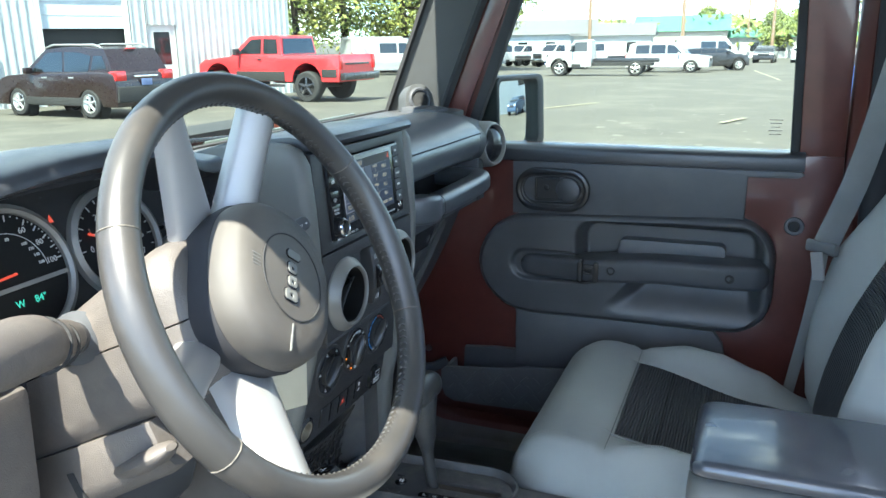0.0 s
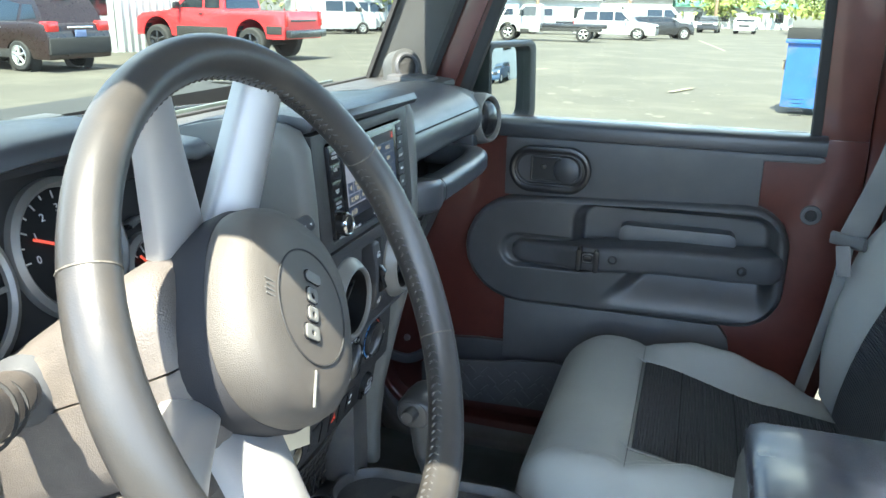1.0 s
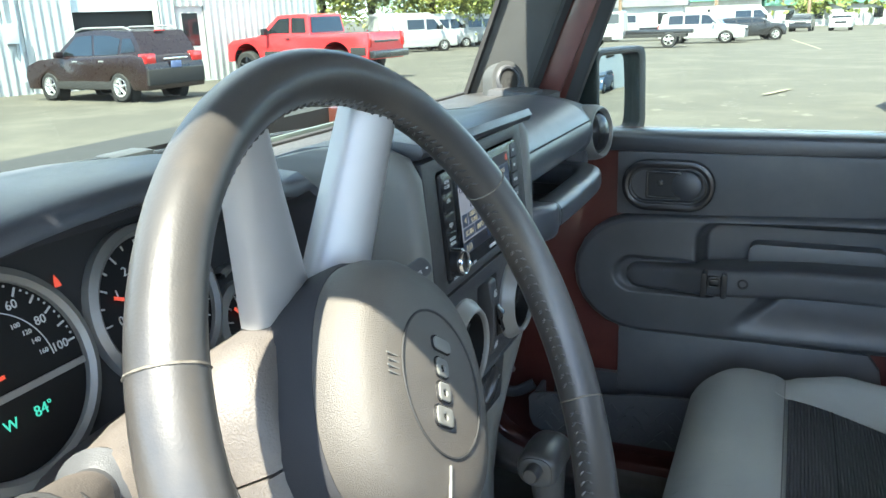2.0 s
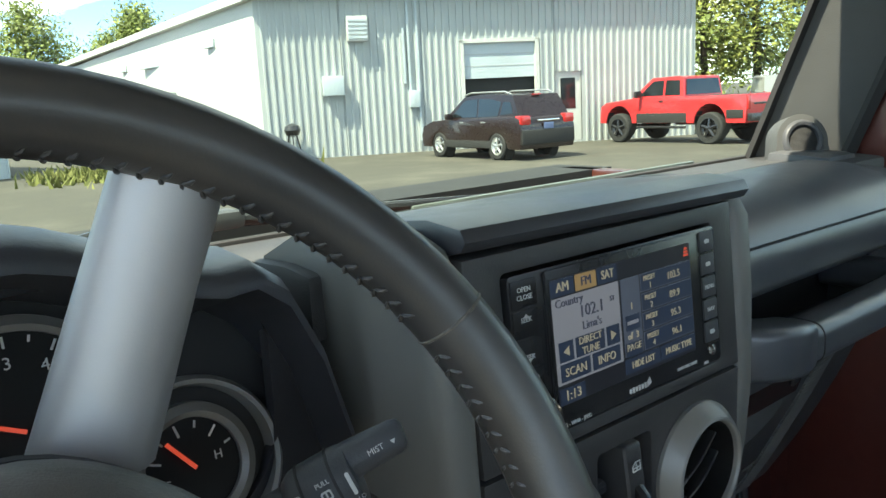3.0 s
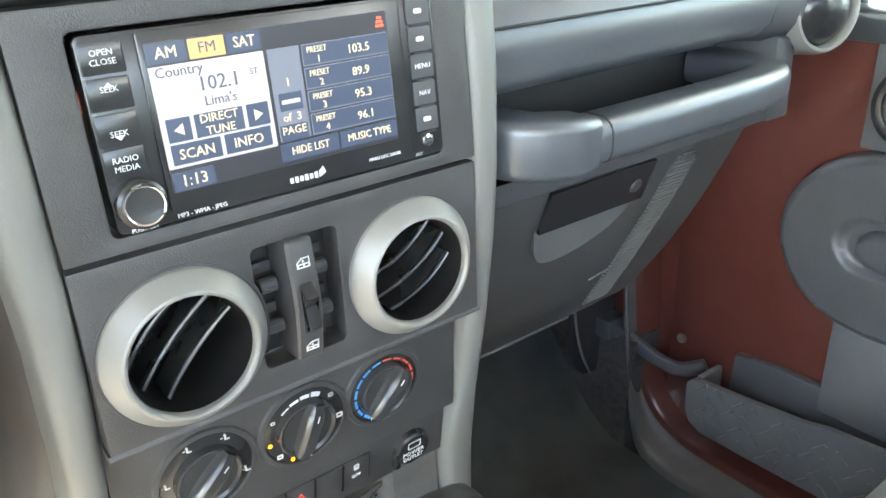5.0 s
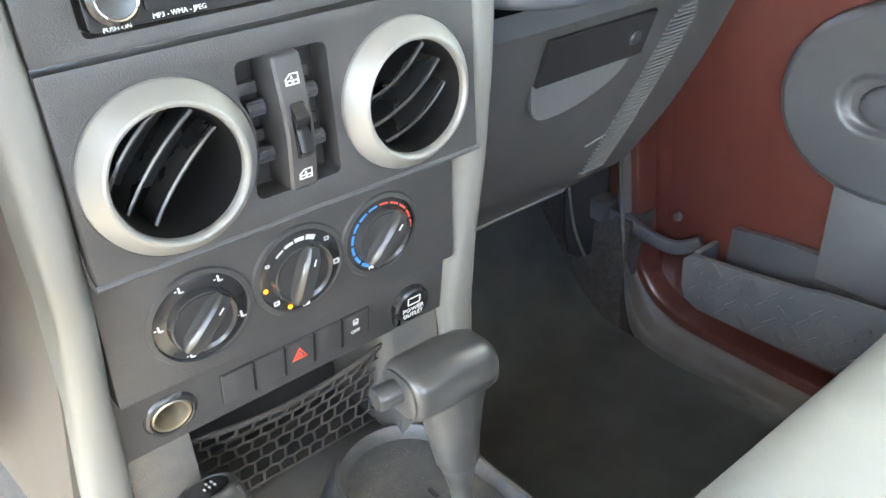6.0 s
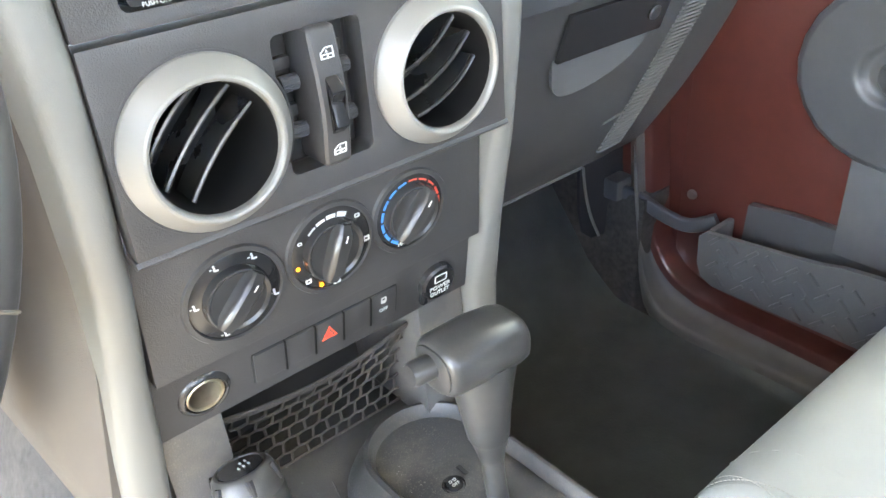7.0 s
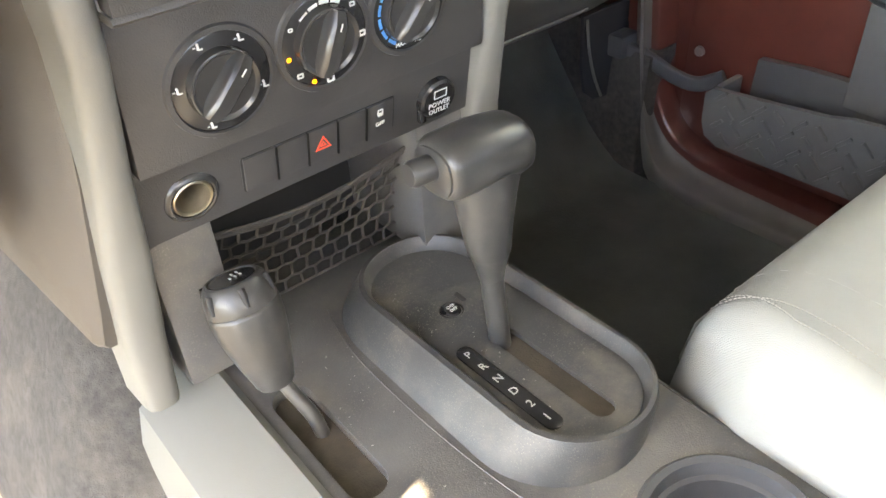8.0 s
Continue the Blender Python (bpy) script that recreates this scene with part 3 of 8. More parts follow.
rings = [hub_outline(r, z) for r, z in ((0.076, -0.005), (0.079, 0.016), (0.0785, 0.026), (0.075, 0.037), (0.069, 0.0435), (0.056, 0.0475), (0.04, 0.0492), (0.02, 0.0499), (0.004, 0.0501))]
b = loft([[tuple(HM @ Vector(p)) for p in r] for r in rings])
hub = part("airbag_cover", b, M_HUB, wheel, "dark grained airbag cover", sharp=50)
b = loft([[tuple(HM @ Vector(p)) for p in hub_outline(r, z)] for r, z in ((0.068, -0.045), (0.074, -0.034), (0.079, -0.01), (0.081, 0.012), (0.0795, 0.016))])
part("hub_shell", b, M_SOFT, wheel, "smooth hub shell, darkened as by the rim's shadow", sharp=50)
b = lathe([(0.0395, 0.0), (0.0398, 0.0008), (0.0406, 0.0008), (0.041, 0.0)], 48, HM @ Vector((0.0, 0.0, 0.0491)), WN)
part("ring_line", b, M_VOID, hub)
for x in (0.056,):
    b = box((0.024, 0.0013, 0.0016))
    bmesh.ops.transform(b, matrix=HM @ Matrix.Translation((x, 0, 0.0476)) @ Matrix.Rotation(radians(7 if x > 0 else -7), 4, "Y"), verts=b.verts)
    part("split_line", b, M_TRIM if x > 0 else M_VOID, hub)
# emblem: four plain raised shapes
for i, (w, h, dy) in enumerate(((0.007, 0.017, 0.002), (0.010, 0.0115, 0.0), (0.010, 0.0115, 0.0), (0.010, 0.016, -0.002))):
    m = HM @ Matrix.Translation((-0.0205 + 0.0135 * i, -0.003 + dy, 0.0503))
    b = plate(rrect(0, 0, w + 0.0018, h + 0.0018, 0.0035), [], -0.0006, 0.0006, "z", 0, m)
    part("emblem", b, M_BLACK, hub)
    b = plate(rrect(0, 0, w, h, 0.003), [circle(0.0005, 0, 0.0022, 10)] if 0 < i else [], 0.0, 0.0016, "z", 0.0004, m)
    part("emblem", b, M_TRIM, hub, "raised pale grey emblem shape")
for i in range(4):
    b = box((0.0008, 0.013 - 0.002 * (i % 2), 0.0004))
    bmesh.ops.transform(b, matrix=HM @ Matrix.Translation((-0.004 + 0.0032 * i, -0.046, 0.0482)), verts=b.verts)
    part("print_bar", b, M_TRIM, hub)

# ---- steering column with stalks ----
CA = -WN
column = thing("steering_column", (-0.362, 0.06, 1.10), "dusty grey steering column shroud under the wheel", "steering column")
cm = frame_of(WN).to_4x4()


def col_pt(d, x, y):
    """A point of the column: d forward of the wheel, x across, y up."""
    return tuple(WC + CA * d + (cm @ Vector((x, y, 0))))


def col_loft(rows, outline):
    return loft([[col_pt(d, x * w, y * h + dz) for x, y in outline] for d, w, h, dz in rows])


UPPER = [(-1, 0.0), (-1, 0.42), (-0.94, 0.68), (-0.8, 0.87), (-0.55, 0.97), (0, 1.0), (0.55, 0.97), (0.8, 0.87), (0.94, 0.68), (1, 0.42), (1, 0.0)]
LOWER = [(-1, 0.0), (1, 0.0), (1, -0.62), (0.9, -0.9), (0.72, -1.0), (-0.72, -1.0), (-0.9, -0.9), (-1, -0.62)]
b = col_loft(((0.05, 0.05, 0.045, 0.024), (0.052, 0.058, 0.052, 0.024), (0.058, 0.065, 0.06, 0.024), (0.075, 0.07, 0.064, 0.024), (0.13, 0.074, 0.052, 0.024), (0.2, 0.074, 0.036, 0.022), (0.30, 0.07, 0.026, 0.02)), UPPER)
part("shroud", soften(b, 0.003, 2, 60), M_DUSTY, column, "dusty grey upper shroud", sharp=45)
b = col_loft(((0.05, 0.05, 0.045, 0.0225), (0.052, 0.058, 0.053, 0.0225), (0.058, 0.066, 0.06, 0.0225), (0.075, 0.071, 0.066, 0.0225), (0.13, 0.076, 0.07, 0.0225), (0.2, 0.078, 0.074, 0.0205), (0.30, 0.076, 0.078, 0.0185)), LOWER)
part("lower_shroud", soften(b, 0.003, 2, 60), M_DUSTY, column, "dusty grey lower shroud", sharp=45)
# front seam of the shroud and a round screw boss
part("shroud_seam", tube([col_pt(0.0765, -0.0715 , 0.0225 - 0.066 * 0.6), col_pt(0.0765, -0.0715, 0.0225), col_pt(0.0765, -0.0695, 0.024 + 0.064 * 0.42), col_pt(0.0765, -0.056, 0.024 + 0.064 * 0.89)], 0.0008, 6), M_VOID, column)
# tilt housing under the shroud, with its slot
b = col_loft(((0.135, 0.066, 0.05, -0.048), (0.145, 0.072, 0.055, -0.047), (0.24, 0.074, 0.062, -0.05), (0.30, 0.07, 0.062, -0.052)), LOWER)
th = part("tilt_housing", soften(b, 0.005, 2, 35), M_DUSTY, column, "dusty tilt housing under the shroud", sharp=45)
part("housing_slot", box((0.004, 0.008, 0.03), col_pt(0.235, -0.073, -0.085), 0.001, rot=frame_of(WN).to_3x3() @ Matrix.Rotation(radians(90), 3, "X")), M_VOID, th)
b = tube(smooth_path([(-0.45, 0.042, 1.222), (-0.472, 0.032, 1.231), (-0.49, 0.022, 1.238), (-0.53, 0.0, 1.25), (-0.556, -0.012, 1.26), (-0.65, -0.05, 1.278)], 3), [0.011, 0.0115, 0.012, 0.0125, 0.013, 0.014, 0.0155, 0.017, 0.0182, 0.0192, 0.0203, 0.022, 0.0228, 0.023, 0.022, 0.016], 20)
ts = part("turn_stalk", b, M_DUSTY, column, "thick grey turn-signal stalk", sharp=60)
for k, r2 in ((0.35, 0.0185), (0.62, 0.0222)):
    q = Vector((-0.485, 0.02, 1.232)).lerp(Vector((-0.556, -0.012, 1.26)), k)
    part("stalk_groove", lathe([(r2 - 0.002, -0.0008), (r2, -0.0008), (r2, 0.0008), (r2 - 0.002, 0.0008)], 24, q, (-0.9, -0.4, 0.35)), M_VOID, ts)
part("stalk_boot", lathe([(0.0, 0.0), (0.022, 0.0), (0.023, 0.006), (0.017, 0.012), (0.0145, 0.014), (0.0145, 0.02), (0, 0.02)], 24, (-0.462, 0.037, 1.2265), (-0.86, -0.4, 0.3)), M_DASH, column)
st0, st1 = Vector((-0.315, 0.035, 1.213)), Vector((-0.199, -0.031, 1.2735))
sd = (st1 - st0).normalized()
sn = (Vector((-0.25, -0.34, 1.4)) - st1)
sn = (sn - sd * sn.dot(sd)).normalized()
sm = Matrix((sd, sn.cross(sd), sn)).transposed().to_4x4()
sv = sn.cross(sd)


def stalk_at(t, up=0.0, out=0.0):
    return st0.lerp(st1, t) + sv * (up - 0.003) + sn * out


b = tube([st0, stalk_at(0.3, 0.002), stalk_at(0.5, 0.001), stalk_at(0.62)], [0.0085, 0.0092, 0.0098, 0.0105], 20)
stalk = part("wiper_stalk", b, M_DASH, column, "black wiper stalk with white print", sharp=45)
sl = part("sleeve", lathe([(0.0, -0.002), (0.0118, 0.0), (0.0145, 0.004), (0.0154, 0.009), (0.0155, 0.022), (0.015, 0.0285), (0.0138, 0.0315), (0.0, 0.0325)], 32, stalk_at(0.6), sd), M_DASH, stalk, "turning sleeve of the stalk", sharp=50)
for h in (0.0088, 0.0235):
    part("sleeve_groove", lathe([(0.0146, h - 0.0007), (0.01575, h - 0.0006), (0.01575, h + 0.0006), (0.0146, h + 0.0007)], 32, stalk_at(0.6), sd), M_VOID, sl)
part("tip", tube([stalk_at(0.81, 0.0055), stalk_at(0.84, 0.0057), stalk_at(0.97, 0.005), stalk_at(0.99, 0.0048), stalk_at(1.0, 0.0046)], [0.0092, 0.0088, 0.008, 0.0072, 0.005], 20), M_DASH, stalk, "narrow end of the stalk", sharp=45)
lettering("MIST", 0.0038, Matrix.Translation(stalk_at(0.905, 0.0055, 0.0086)) @ sm, M_WHITE, stalk)
part("print_mark", prism([(0.0, 0.001), (0.0024, 0.001), (0.0012, -0.0011)], 0, 0.0003, "z"), M_WHITE, stalk).matrix_world = Matrix.Translation(stalk_at(0.955, 0.005, 0.0082)) @ sm
lettering("PULL", 0.003, Matrix.Translation(stalk_at(0.725, 0.0052, 0.0148)) @ sm, M_WHITE, sl)
lettering("LO", 0.0028, Matrix.Translation(stalk_at(0.81, -0.0085, 0.0122)) @ sm, M_WHITE, sl)
lettering("HI", 0.0026, Matrix.Translation(stalk_at(0.805, -0.0115, 0.0093)) @ sm, M_WHITE, sl)
for t, dy, out, w, h in ((0.725, 0.0, 0.0157, 0.0048, 0.0044), (0.638, 0.004, 0.0146, 0.004, 0.0036), (0.636, -0.002, 0.0149, 0.004, 0.0036), (0.56, 0.004, 0.0098, 0.005, 0.0016)):
    b = plate(rrect(0, 0, w, h, 0.0008, 2), [rrect(0, 0, w * 0.7, h * 0.6, 0.0004, 2)], 0, 0.0004, "z", 0, Matrix.Translation(stalk_at(t, dy, out)) @ sm)
    part("print_mark", b, M_WHITE, sl)
    if h > 0.002:
        part("print_mark", plate(rrect(0, 0, 0.0007, h * 0.7, 0.0002, 2), [], 0, 0.0004, "z", 0, Matrix.Translation(stalk_at(t, dy + 0.0006, out)) @ sm), M_WHITE, sl)
part("print_mark", plate(rrect(0, 0, 0.0018, 0.0105, 0.0008, 2), [], 0, 0.0005, "z", 0, Matrix.Translation(stalk_at(0.802, -0.0005, 0.0151)) @ sm), M_WHITE, sl)
b = tube(smooth_path([(-0.40, 0.05, 1.105), (-0.432, 0.028, 1.098), (-0.452, 0.008, 1.104), (-0.462, -0.03, 1.128), (-0.464, -0.05, 1.142)], 4), [0.006, 0.007, 0.008, 0.0095, 0.011, 0.0125, 0.0135, 0.015, 0.016, 0.017, 0.0178, 0.018, 0.0178, 0.017, 0.015, 0.012, 0.006], 14, flat=0.5)
part("tilt_lever", b, M_DUSTY, column, "grey tilt lever")
b = lathe([(0, 0), (0.017, 0), (0.017, 0.02), (0.014, 0.028), (0, 0.03)], 24, (-0.285, -0.005, 1.15), (0.5, -0.86, 0.1))
part("ignition_lock", b, M_STEEL, column, "bare metal ignition lock")
b = box((0.04, 0.003, 0.06), (-0.262, -0.034, 1.108), 0.001, rot=Euler((0.1, 0.0, -0.6)).to_matrix())
single("paper_tag", b, mat("beige_card", (0.5, 0.46, 0.34), 0.8, var=0.06, bump=0.05), "beige card tag hanging by the ignition lock", "card")

# ---- instrument cluster ----
cluster = thing("instrument_cluster", (-0.36, 0.12, 1.2), "instrument cluster with round dials behind clear covers", "instrument cluster")
CT = radians(18)
CN = Vector((0, -math.cos(CT), math.sin(CT)))
CMX = on_plane(Vector((-0.375, 0.118, 1.262)), CN)


def cl(x, y, z=0.0):
    return CMX @ Vector((x, y, z))


b = plate(rrect(0, 0, 0.40, 0.15, 0.05), [], -0.012, 0.0, "z", 0, CMX)
part("face", b, M_VOID, cluster)


def mph_angle(v):
    return radians(4 + 1.3 * (100 - v) if v > 60 else 56 + 2.1 * (60 - v))


dials = (("speedometer", -0.075, 0.008, 0.056), ("tachometer", 0.05, 0.008, 0.05), ("temperature_gauge", 0.128, -0.036, 0.027), ("fuel_gauge", -0.155, -0.036, 0.027))
for nm, x, y, r in dials:
    d = part(nm, lathe([(0, 0.002), (r, 0.002), (r, 0.0)], 36, cl(x, y), CN), M_DUCT, cluster, "round black dial with white figures")
    part("ring", lathe([(r, 0.0), (r, 0.006), (r + 0.003, 0.009), (r + 0.008, 0.006), (r + 0.009, 0.0)], 48, cl(x, y), CN), M_SILVER, d, "silver ring")
    if nm == "speedometer":
        marks = [(mph_angle(10 * k), 0.0055, 0.0012) for k in range(11)] + [(mph_angle(10 * k + q), 0.0012, 0.0012) for k in range(10) for q in (3.3, 6.7)]
    elif r > 0.04:
        marks = [(radians(180 - 15 * k), 0.006 if k % 2 == 0 else 0.0035, 0.0012) for k in range(15)]
    else:
        marks = [(radians(160 - 140 * k / 5), 0.007 if k % 2 == 0 else 0.004, 0.0012) for k in range(6)]
    for a, ln, wd in marks:
        b = box((ln, wd, 0.0006))
        bmesh.ops.transform(b, matrix=CMX @ Matrix.Translation((x + (r - 0.002 - ln / 2) * math.cos(a), y + (r - 0.002 - ln / 2) * math.sin(a), 0.0028)) @ Matrix.Rotation(a, 4, "Z"), verts=b.verts)
        part("tick", b, M_WHITE, d)
    an = {"speedometer": 184, "tachometer": 155, "temperature_gauge": 128, "fuel_gauge": 120}[nm]
    a = radians(an)
    b = box((r * 0.8, 0.0022, 0.0012))
    bmesh.ops.transform(b, matrix=CMX @ Matrix.Translation((x + r * 0.36 * math.cos(a), y + r * 0.36 * math.sin(a), 0.005)) @ Matrix.Rotation(a, 4, "Z"), verts=b.verts)
    part("needle", b, M_NEEDLE, d, "glowing red needle")
    if nm == "speedometer":
        for v in range(0, 101, 20):
            a = mph_angle(v)
            lettering(str(v), 0.0078, CMX @ Matrix.Translation((x + 0.0432 * math.cos(a), y + 0.0432 * math.sin(a), 0.0028)), M_WHITE, d)
        for v, a in zip(range(0, 161, 20), (184, 160, 136, 112, 92, 62, 48, 35, 21)):
            lettering(str(v), 0.0042, CMX @ Matrix.Translation((x + 0.032 * math.cos(radians(a - 14)), y + 0.032 * math.sin(radians(a - 14)), 0.0028)), M_WHITE, d)
        part("inner_arc", lathe([(0.0372, 0.0022), (0.0372, 0.0028), (0.0377, 0.0028), (0.0377, 0.0022)], 40, cl(x, y), CN, a0=0, a1=180), M_WHITE, d)
        b = prism([(-0.054, -0.010), (0.054, -0.0085), (0.054, -0.0125), (-0.054, -0.014)], 0.003, 0.0045, "z")
        bmesh.ops.transform(b, matrix=CMX @ Matrix.Translation((x, y, 0)), verts=b.verts)
        part("band", b, M_SILVER, d)
        lettering("W", 0.0088, CMX @ Matrix.Translation((x - 0.004, y - 0.0265, 0.0032)), M_TEAL, d, "digits")
        lettering("84\u00b0", 0.0092, CMX @ Matrix.Translation((x + 0.0175, y - 0.0265, 0.0032)), M_TEAL, d, "digits")
    elif nm == "tachometer":
        for i in range(8):
            a = radians(180 - 30 * i)
            lettering(str(i), 0.009, CMX @ Matrix.Translation((x + (r - 0.016) * math.cos(a), y + (r - 0.016) * math.sin(a), 0.0028)), M_WHITE, d)
    elif nm == "temperature_gauge":
        lettering("C", 0.007, CMX @ Matrix.Translation((x - 0.016, y - 0.006, 0.0028)), M_WHITE, d)
        lettering("H", 0.007, CMX @ Matrix.Translation((x + 0.015, y + 0.002, 0.0028)), M_WHITE, d)
part("warning_lamp", plate([(-0.0026, -0.0035), (0.0026, -0.0035), (0.0014, 0.001), (0.0, 0.0042), (-0.0014, 0.001)], [], 0.0, 0.0006, "z", 0, CMX @ Matrix.Translation((-0.0165, 0.0475, 0.001))), M_NEEDLE, cluster, "lit red warning lamp")
part("arc_band", lathe([(0.044, 0.0), (0.045, 0.012), (0.0475, 0.013), (0.05, 0.01), (0.0505, 0.0)], 30, cl(0.128, -0.036), CN, a0=-62, a1=112), M_SILVER, cluster, "silver arc round the small gauge")
# hood of the cluster
def hood_ring(y, grow, dz):
    pts = []
    for i in range(25):
        t = i / 24
        x = -0.585 + 0.415 * t
        z = 1.375 + dz - 0.022 * (2 * t - 1) ** 2 - 0.115 * max(0, (abs(2 * t - 1) - 0.72) / 0.28) ** 2.2
        if abs(t - 0.82) < 0.18:
            z -= 0.022 * (1 - abs(t - 0.82) / 0.18)
        pts.append((x, y, z + grow))
    return pts


lo = [hood_ring(y, g, 0) for y, g in ((0.055, -0.014), (0.055, -0.006), (0.064, 0.0), (0.1, 0.003), (0.2, -0.008), (0.27, -0.03), (0.27, -0.06), (0.13, -0.038), (0.055, -0.014))]
b = loft(lo, cap=False, closed=False)
part("hood", b, M_HOOD, cluster, "dark moulded hood over the dials", sharp=60)
b = plate([(p[0], p[2]) for p in hood_ring(0, -0.026, 0)] + [(-0.17, 1.16), (-0.585, 1.16)], [rrect(-0.385, 1.268, 0.37, 0.15, 0.05)], 0.095, 0.105, "y", 0.003)
part("bezel", b, M_SOFT, cluster, "dark bezel round the dials")

# ---- dashboard ----
dash = thing("dashboard", (0, 0.2, 1.1), "dark moulded plastic dashboard across the cabin", "dashboard", kind="structure")
b = prism([(0.292, 1.302), (0.28, 1.316), (0.2, 1.322), (0.13, 1.325), (0.10, 1.322), (0.10, 1.28), (0.292, 1.28)], -0.168, 0.66, "x", 0.005)
prism([(0.292, 1.302), (0.28, 1.316), (0.21, 1.322), (0.205, 1.30), (0.292, 1.28)], -0.66, -0.168, "x", 0.003, 2, b)
part("top", b, M_DASHTOP, dash, "faded dark dash top below the windshield")
pad = [(0.16, 1.3255), (0.12, 1.331), (0.08, 1.329), (0.047, 1.320), (0.023, 1.306), (0.011, 1.291), (0.009, 1.276), (0.014, 1.256), (0.028, 1.243), (0.05, 1.236), (0.13, 1.236)]
b = prism(pad, 0.152, 0.503, "x")
part("upper_pad", b, M_PAD, dash, "dark textured pad over the storage bin")
part("seam", tube([(0.152, 0.0098, 1.293), (0.503, 0.0098, 1.2915)], 0.0012, 6), M_VOID, dash)
# Near-black sheet holds the bin's inner shade.
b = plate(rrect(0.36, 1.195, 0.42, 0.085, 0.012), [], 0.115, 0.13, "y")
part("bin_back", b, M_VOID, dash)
b = prism([(0.03, 1.172), (0.04, 1.165), (0.125, 1.158), (0.125, 1.15), (0.035, 1.15)], 0.152, 0.575, "x", 0.002)
part("bin_floor", b, M_DASH, dash)
b = prism([(0.548, 1.236), (0.58, 1.232), (0.585, 1.15), (0.548, 1.15)], 0.03, 0.13, "y", 0.004)
part("bin_side", b, M_DASH, dash)
# round outer end with the side vent
vn = Vector((-0.22, -0.97, 0.08)).normalized()
vc = Vector((0.608, 0.032, 1.257))
def spokes_of(outline, centre, n=40):
    """The outline's points met by n even directions from its centre."""
    out = []
    for k in range(n):
        d = Vector((math.cos(2 * math.pi * k / n), math.sin(2 * math.pi * k / n)))
        best = 0.0
        for (ax, ay), (cx, cy) in zip(outline, outline[1:] + outline[:1]):
            a, e = Vector((ax, ay)) - centre, Vector((cx - ax, cy - ay))
            det = d.x * -e.y + d.y * e.x
            if abs(det) > 1e-9:
                r = (a.x * -e.y + a.y * e.x) / det
                w = (d.x * a.y - d.y * a.x) / det
                if r > 0 and -1e-6 <= w <= 1 + 1e-6:
                    best = max(best, r)
        out.append(centre + d * best)
    return out


mid = Vector((0.08, 1.29))
first = [Vector((0.504, p.x, p.y)) for p in spokes_of(pad, mid)]
vm = on_plane(vc, vn)
vr = vc + vn * 0.012
last = [vm @ Vector((-0.0455 * math.cos(2 * math.pi * k / 40), 0.0455 * math.sin(2 * math.pi * k / 40), -0.012)) for k in range(40)]
turn = max(range(40), key=lambda q: sum((first[k] - last[(k + q) % 40]).dot(Vector((0, 0, -1))) ** 2 * -1 - ((first[k] - first[0]) - (last[(k + q) % 40] - last[q])).length for k in range(40)))
last = [last[(k + turn) % 40] for k in range(40)]
rings = []
for i in range(9):
    t = i / 8
    bulge = Vector((0.006, 0.002, 0.002)) * math.sin(math.pi * t)
    rings.append([tuple(a.lerp(c, t) + bulge) for a, c in zip(first, last)])
part("end_pod", loft(rings), M_DASH, dash, "rounded dark end of the dashboard", sharp=50)
b = prism([(0.10, 1.15), (0.09, 1.25), (0.12, 1.33), (0.2, 1.335), (0.2, 1.13), (0.12, 1.12)], 0.55, 0.625, "x", 0.01)
part("end_cap", b, M_DASH, dash)
vent = part("side_vent", lathe([(0.0375, -0.004), (0.038, 0.006), (0.0395, 0.0085), (0.042, 0.008), (0.0445, 0.003), (0.0465, -0.006), (0.0475, -0.03), (0.044, -0.03)], 44, vr, vn), M_SILVER, dash, "silver ring of the side vent")
part("vent_ball", lathe([(0.0, 0.015), (0.012, 0.0138), (0.024, 0.0098), (0.033, 0.004), (0.0376, -0.003), (0.038, -0.01)], 28, vr, vn), M_BLACK, vent, "glossy black vent ball")


def shoulder_z(x, y):
    return 1.309 - 0.25 * (x - 0.627) + 0.25 * (y - 0.114)


b = loft([[(x, y, z) for x, z in ((0.575, 1.2), (0.575, shoulder_z(0.575, y) - 0.012), (0.588, shoulder_z(0.588, y) - 0.002), (0.61, shoulder_z(0.61, y)), (0.652, shoulder_z(0.652, y)), (0.667, shoulder_z(0.667, y) - 0.006), (0.674, shoulder_z(0.674, y) - 0.02), (0.674, 1.2))] for y in (0.064, 0.072, 0.13, 0.2)])
sd = part("end_shoulder", soften(b, 0.004, 2, 40), M_DASH, dash, "dark shoulder with defrost slots", sharp=50)
# Solid near-black boxes: the shade inside the slots is their colour.
for x, y, rz in ((0.614, 0.114, -0.2), (0.631, 0.097, -0.3), (0.646, 0.081, -0.4)):
    part("defrost_slot", box((0.014, 0.011, 0.006), (x, y, shoulder_z(x, y) - 0.002), 0.0012, rot=Euler((0.24, 0.24, rz)).to_matrix()), M_VOID, sd, "defrost slot, its inner shade drawn as black")
# grab bar
sec = rrect(0, 0, 0.042, 0.036, 0.012, 4)
bar = thing("grab_bar", (0.37, 0.01, 1.18), "dark padded grab bar across the passenger dashboard", "grab bar")
b = sweep(smooth_path([(0.197, 0.1, 1.197), (0.2, 0.05, 1.197), (0.215, 0.02, 1.197), (0.25, 0.012, 1.197), (0.40, 0.008, 1.198), (0.49, 0.01, 1.199), (0.522, 0.024, 1.2), (0.531, 0.055, 1.201), (0.532, 0.11, 1.202)], 5), sec)
part("bar", b, M_BAR, bar, "dark soft-grained bar", sharp=60)
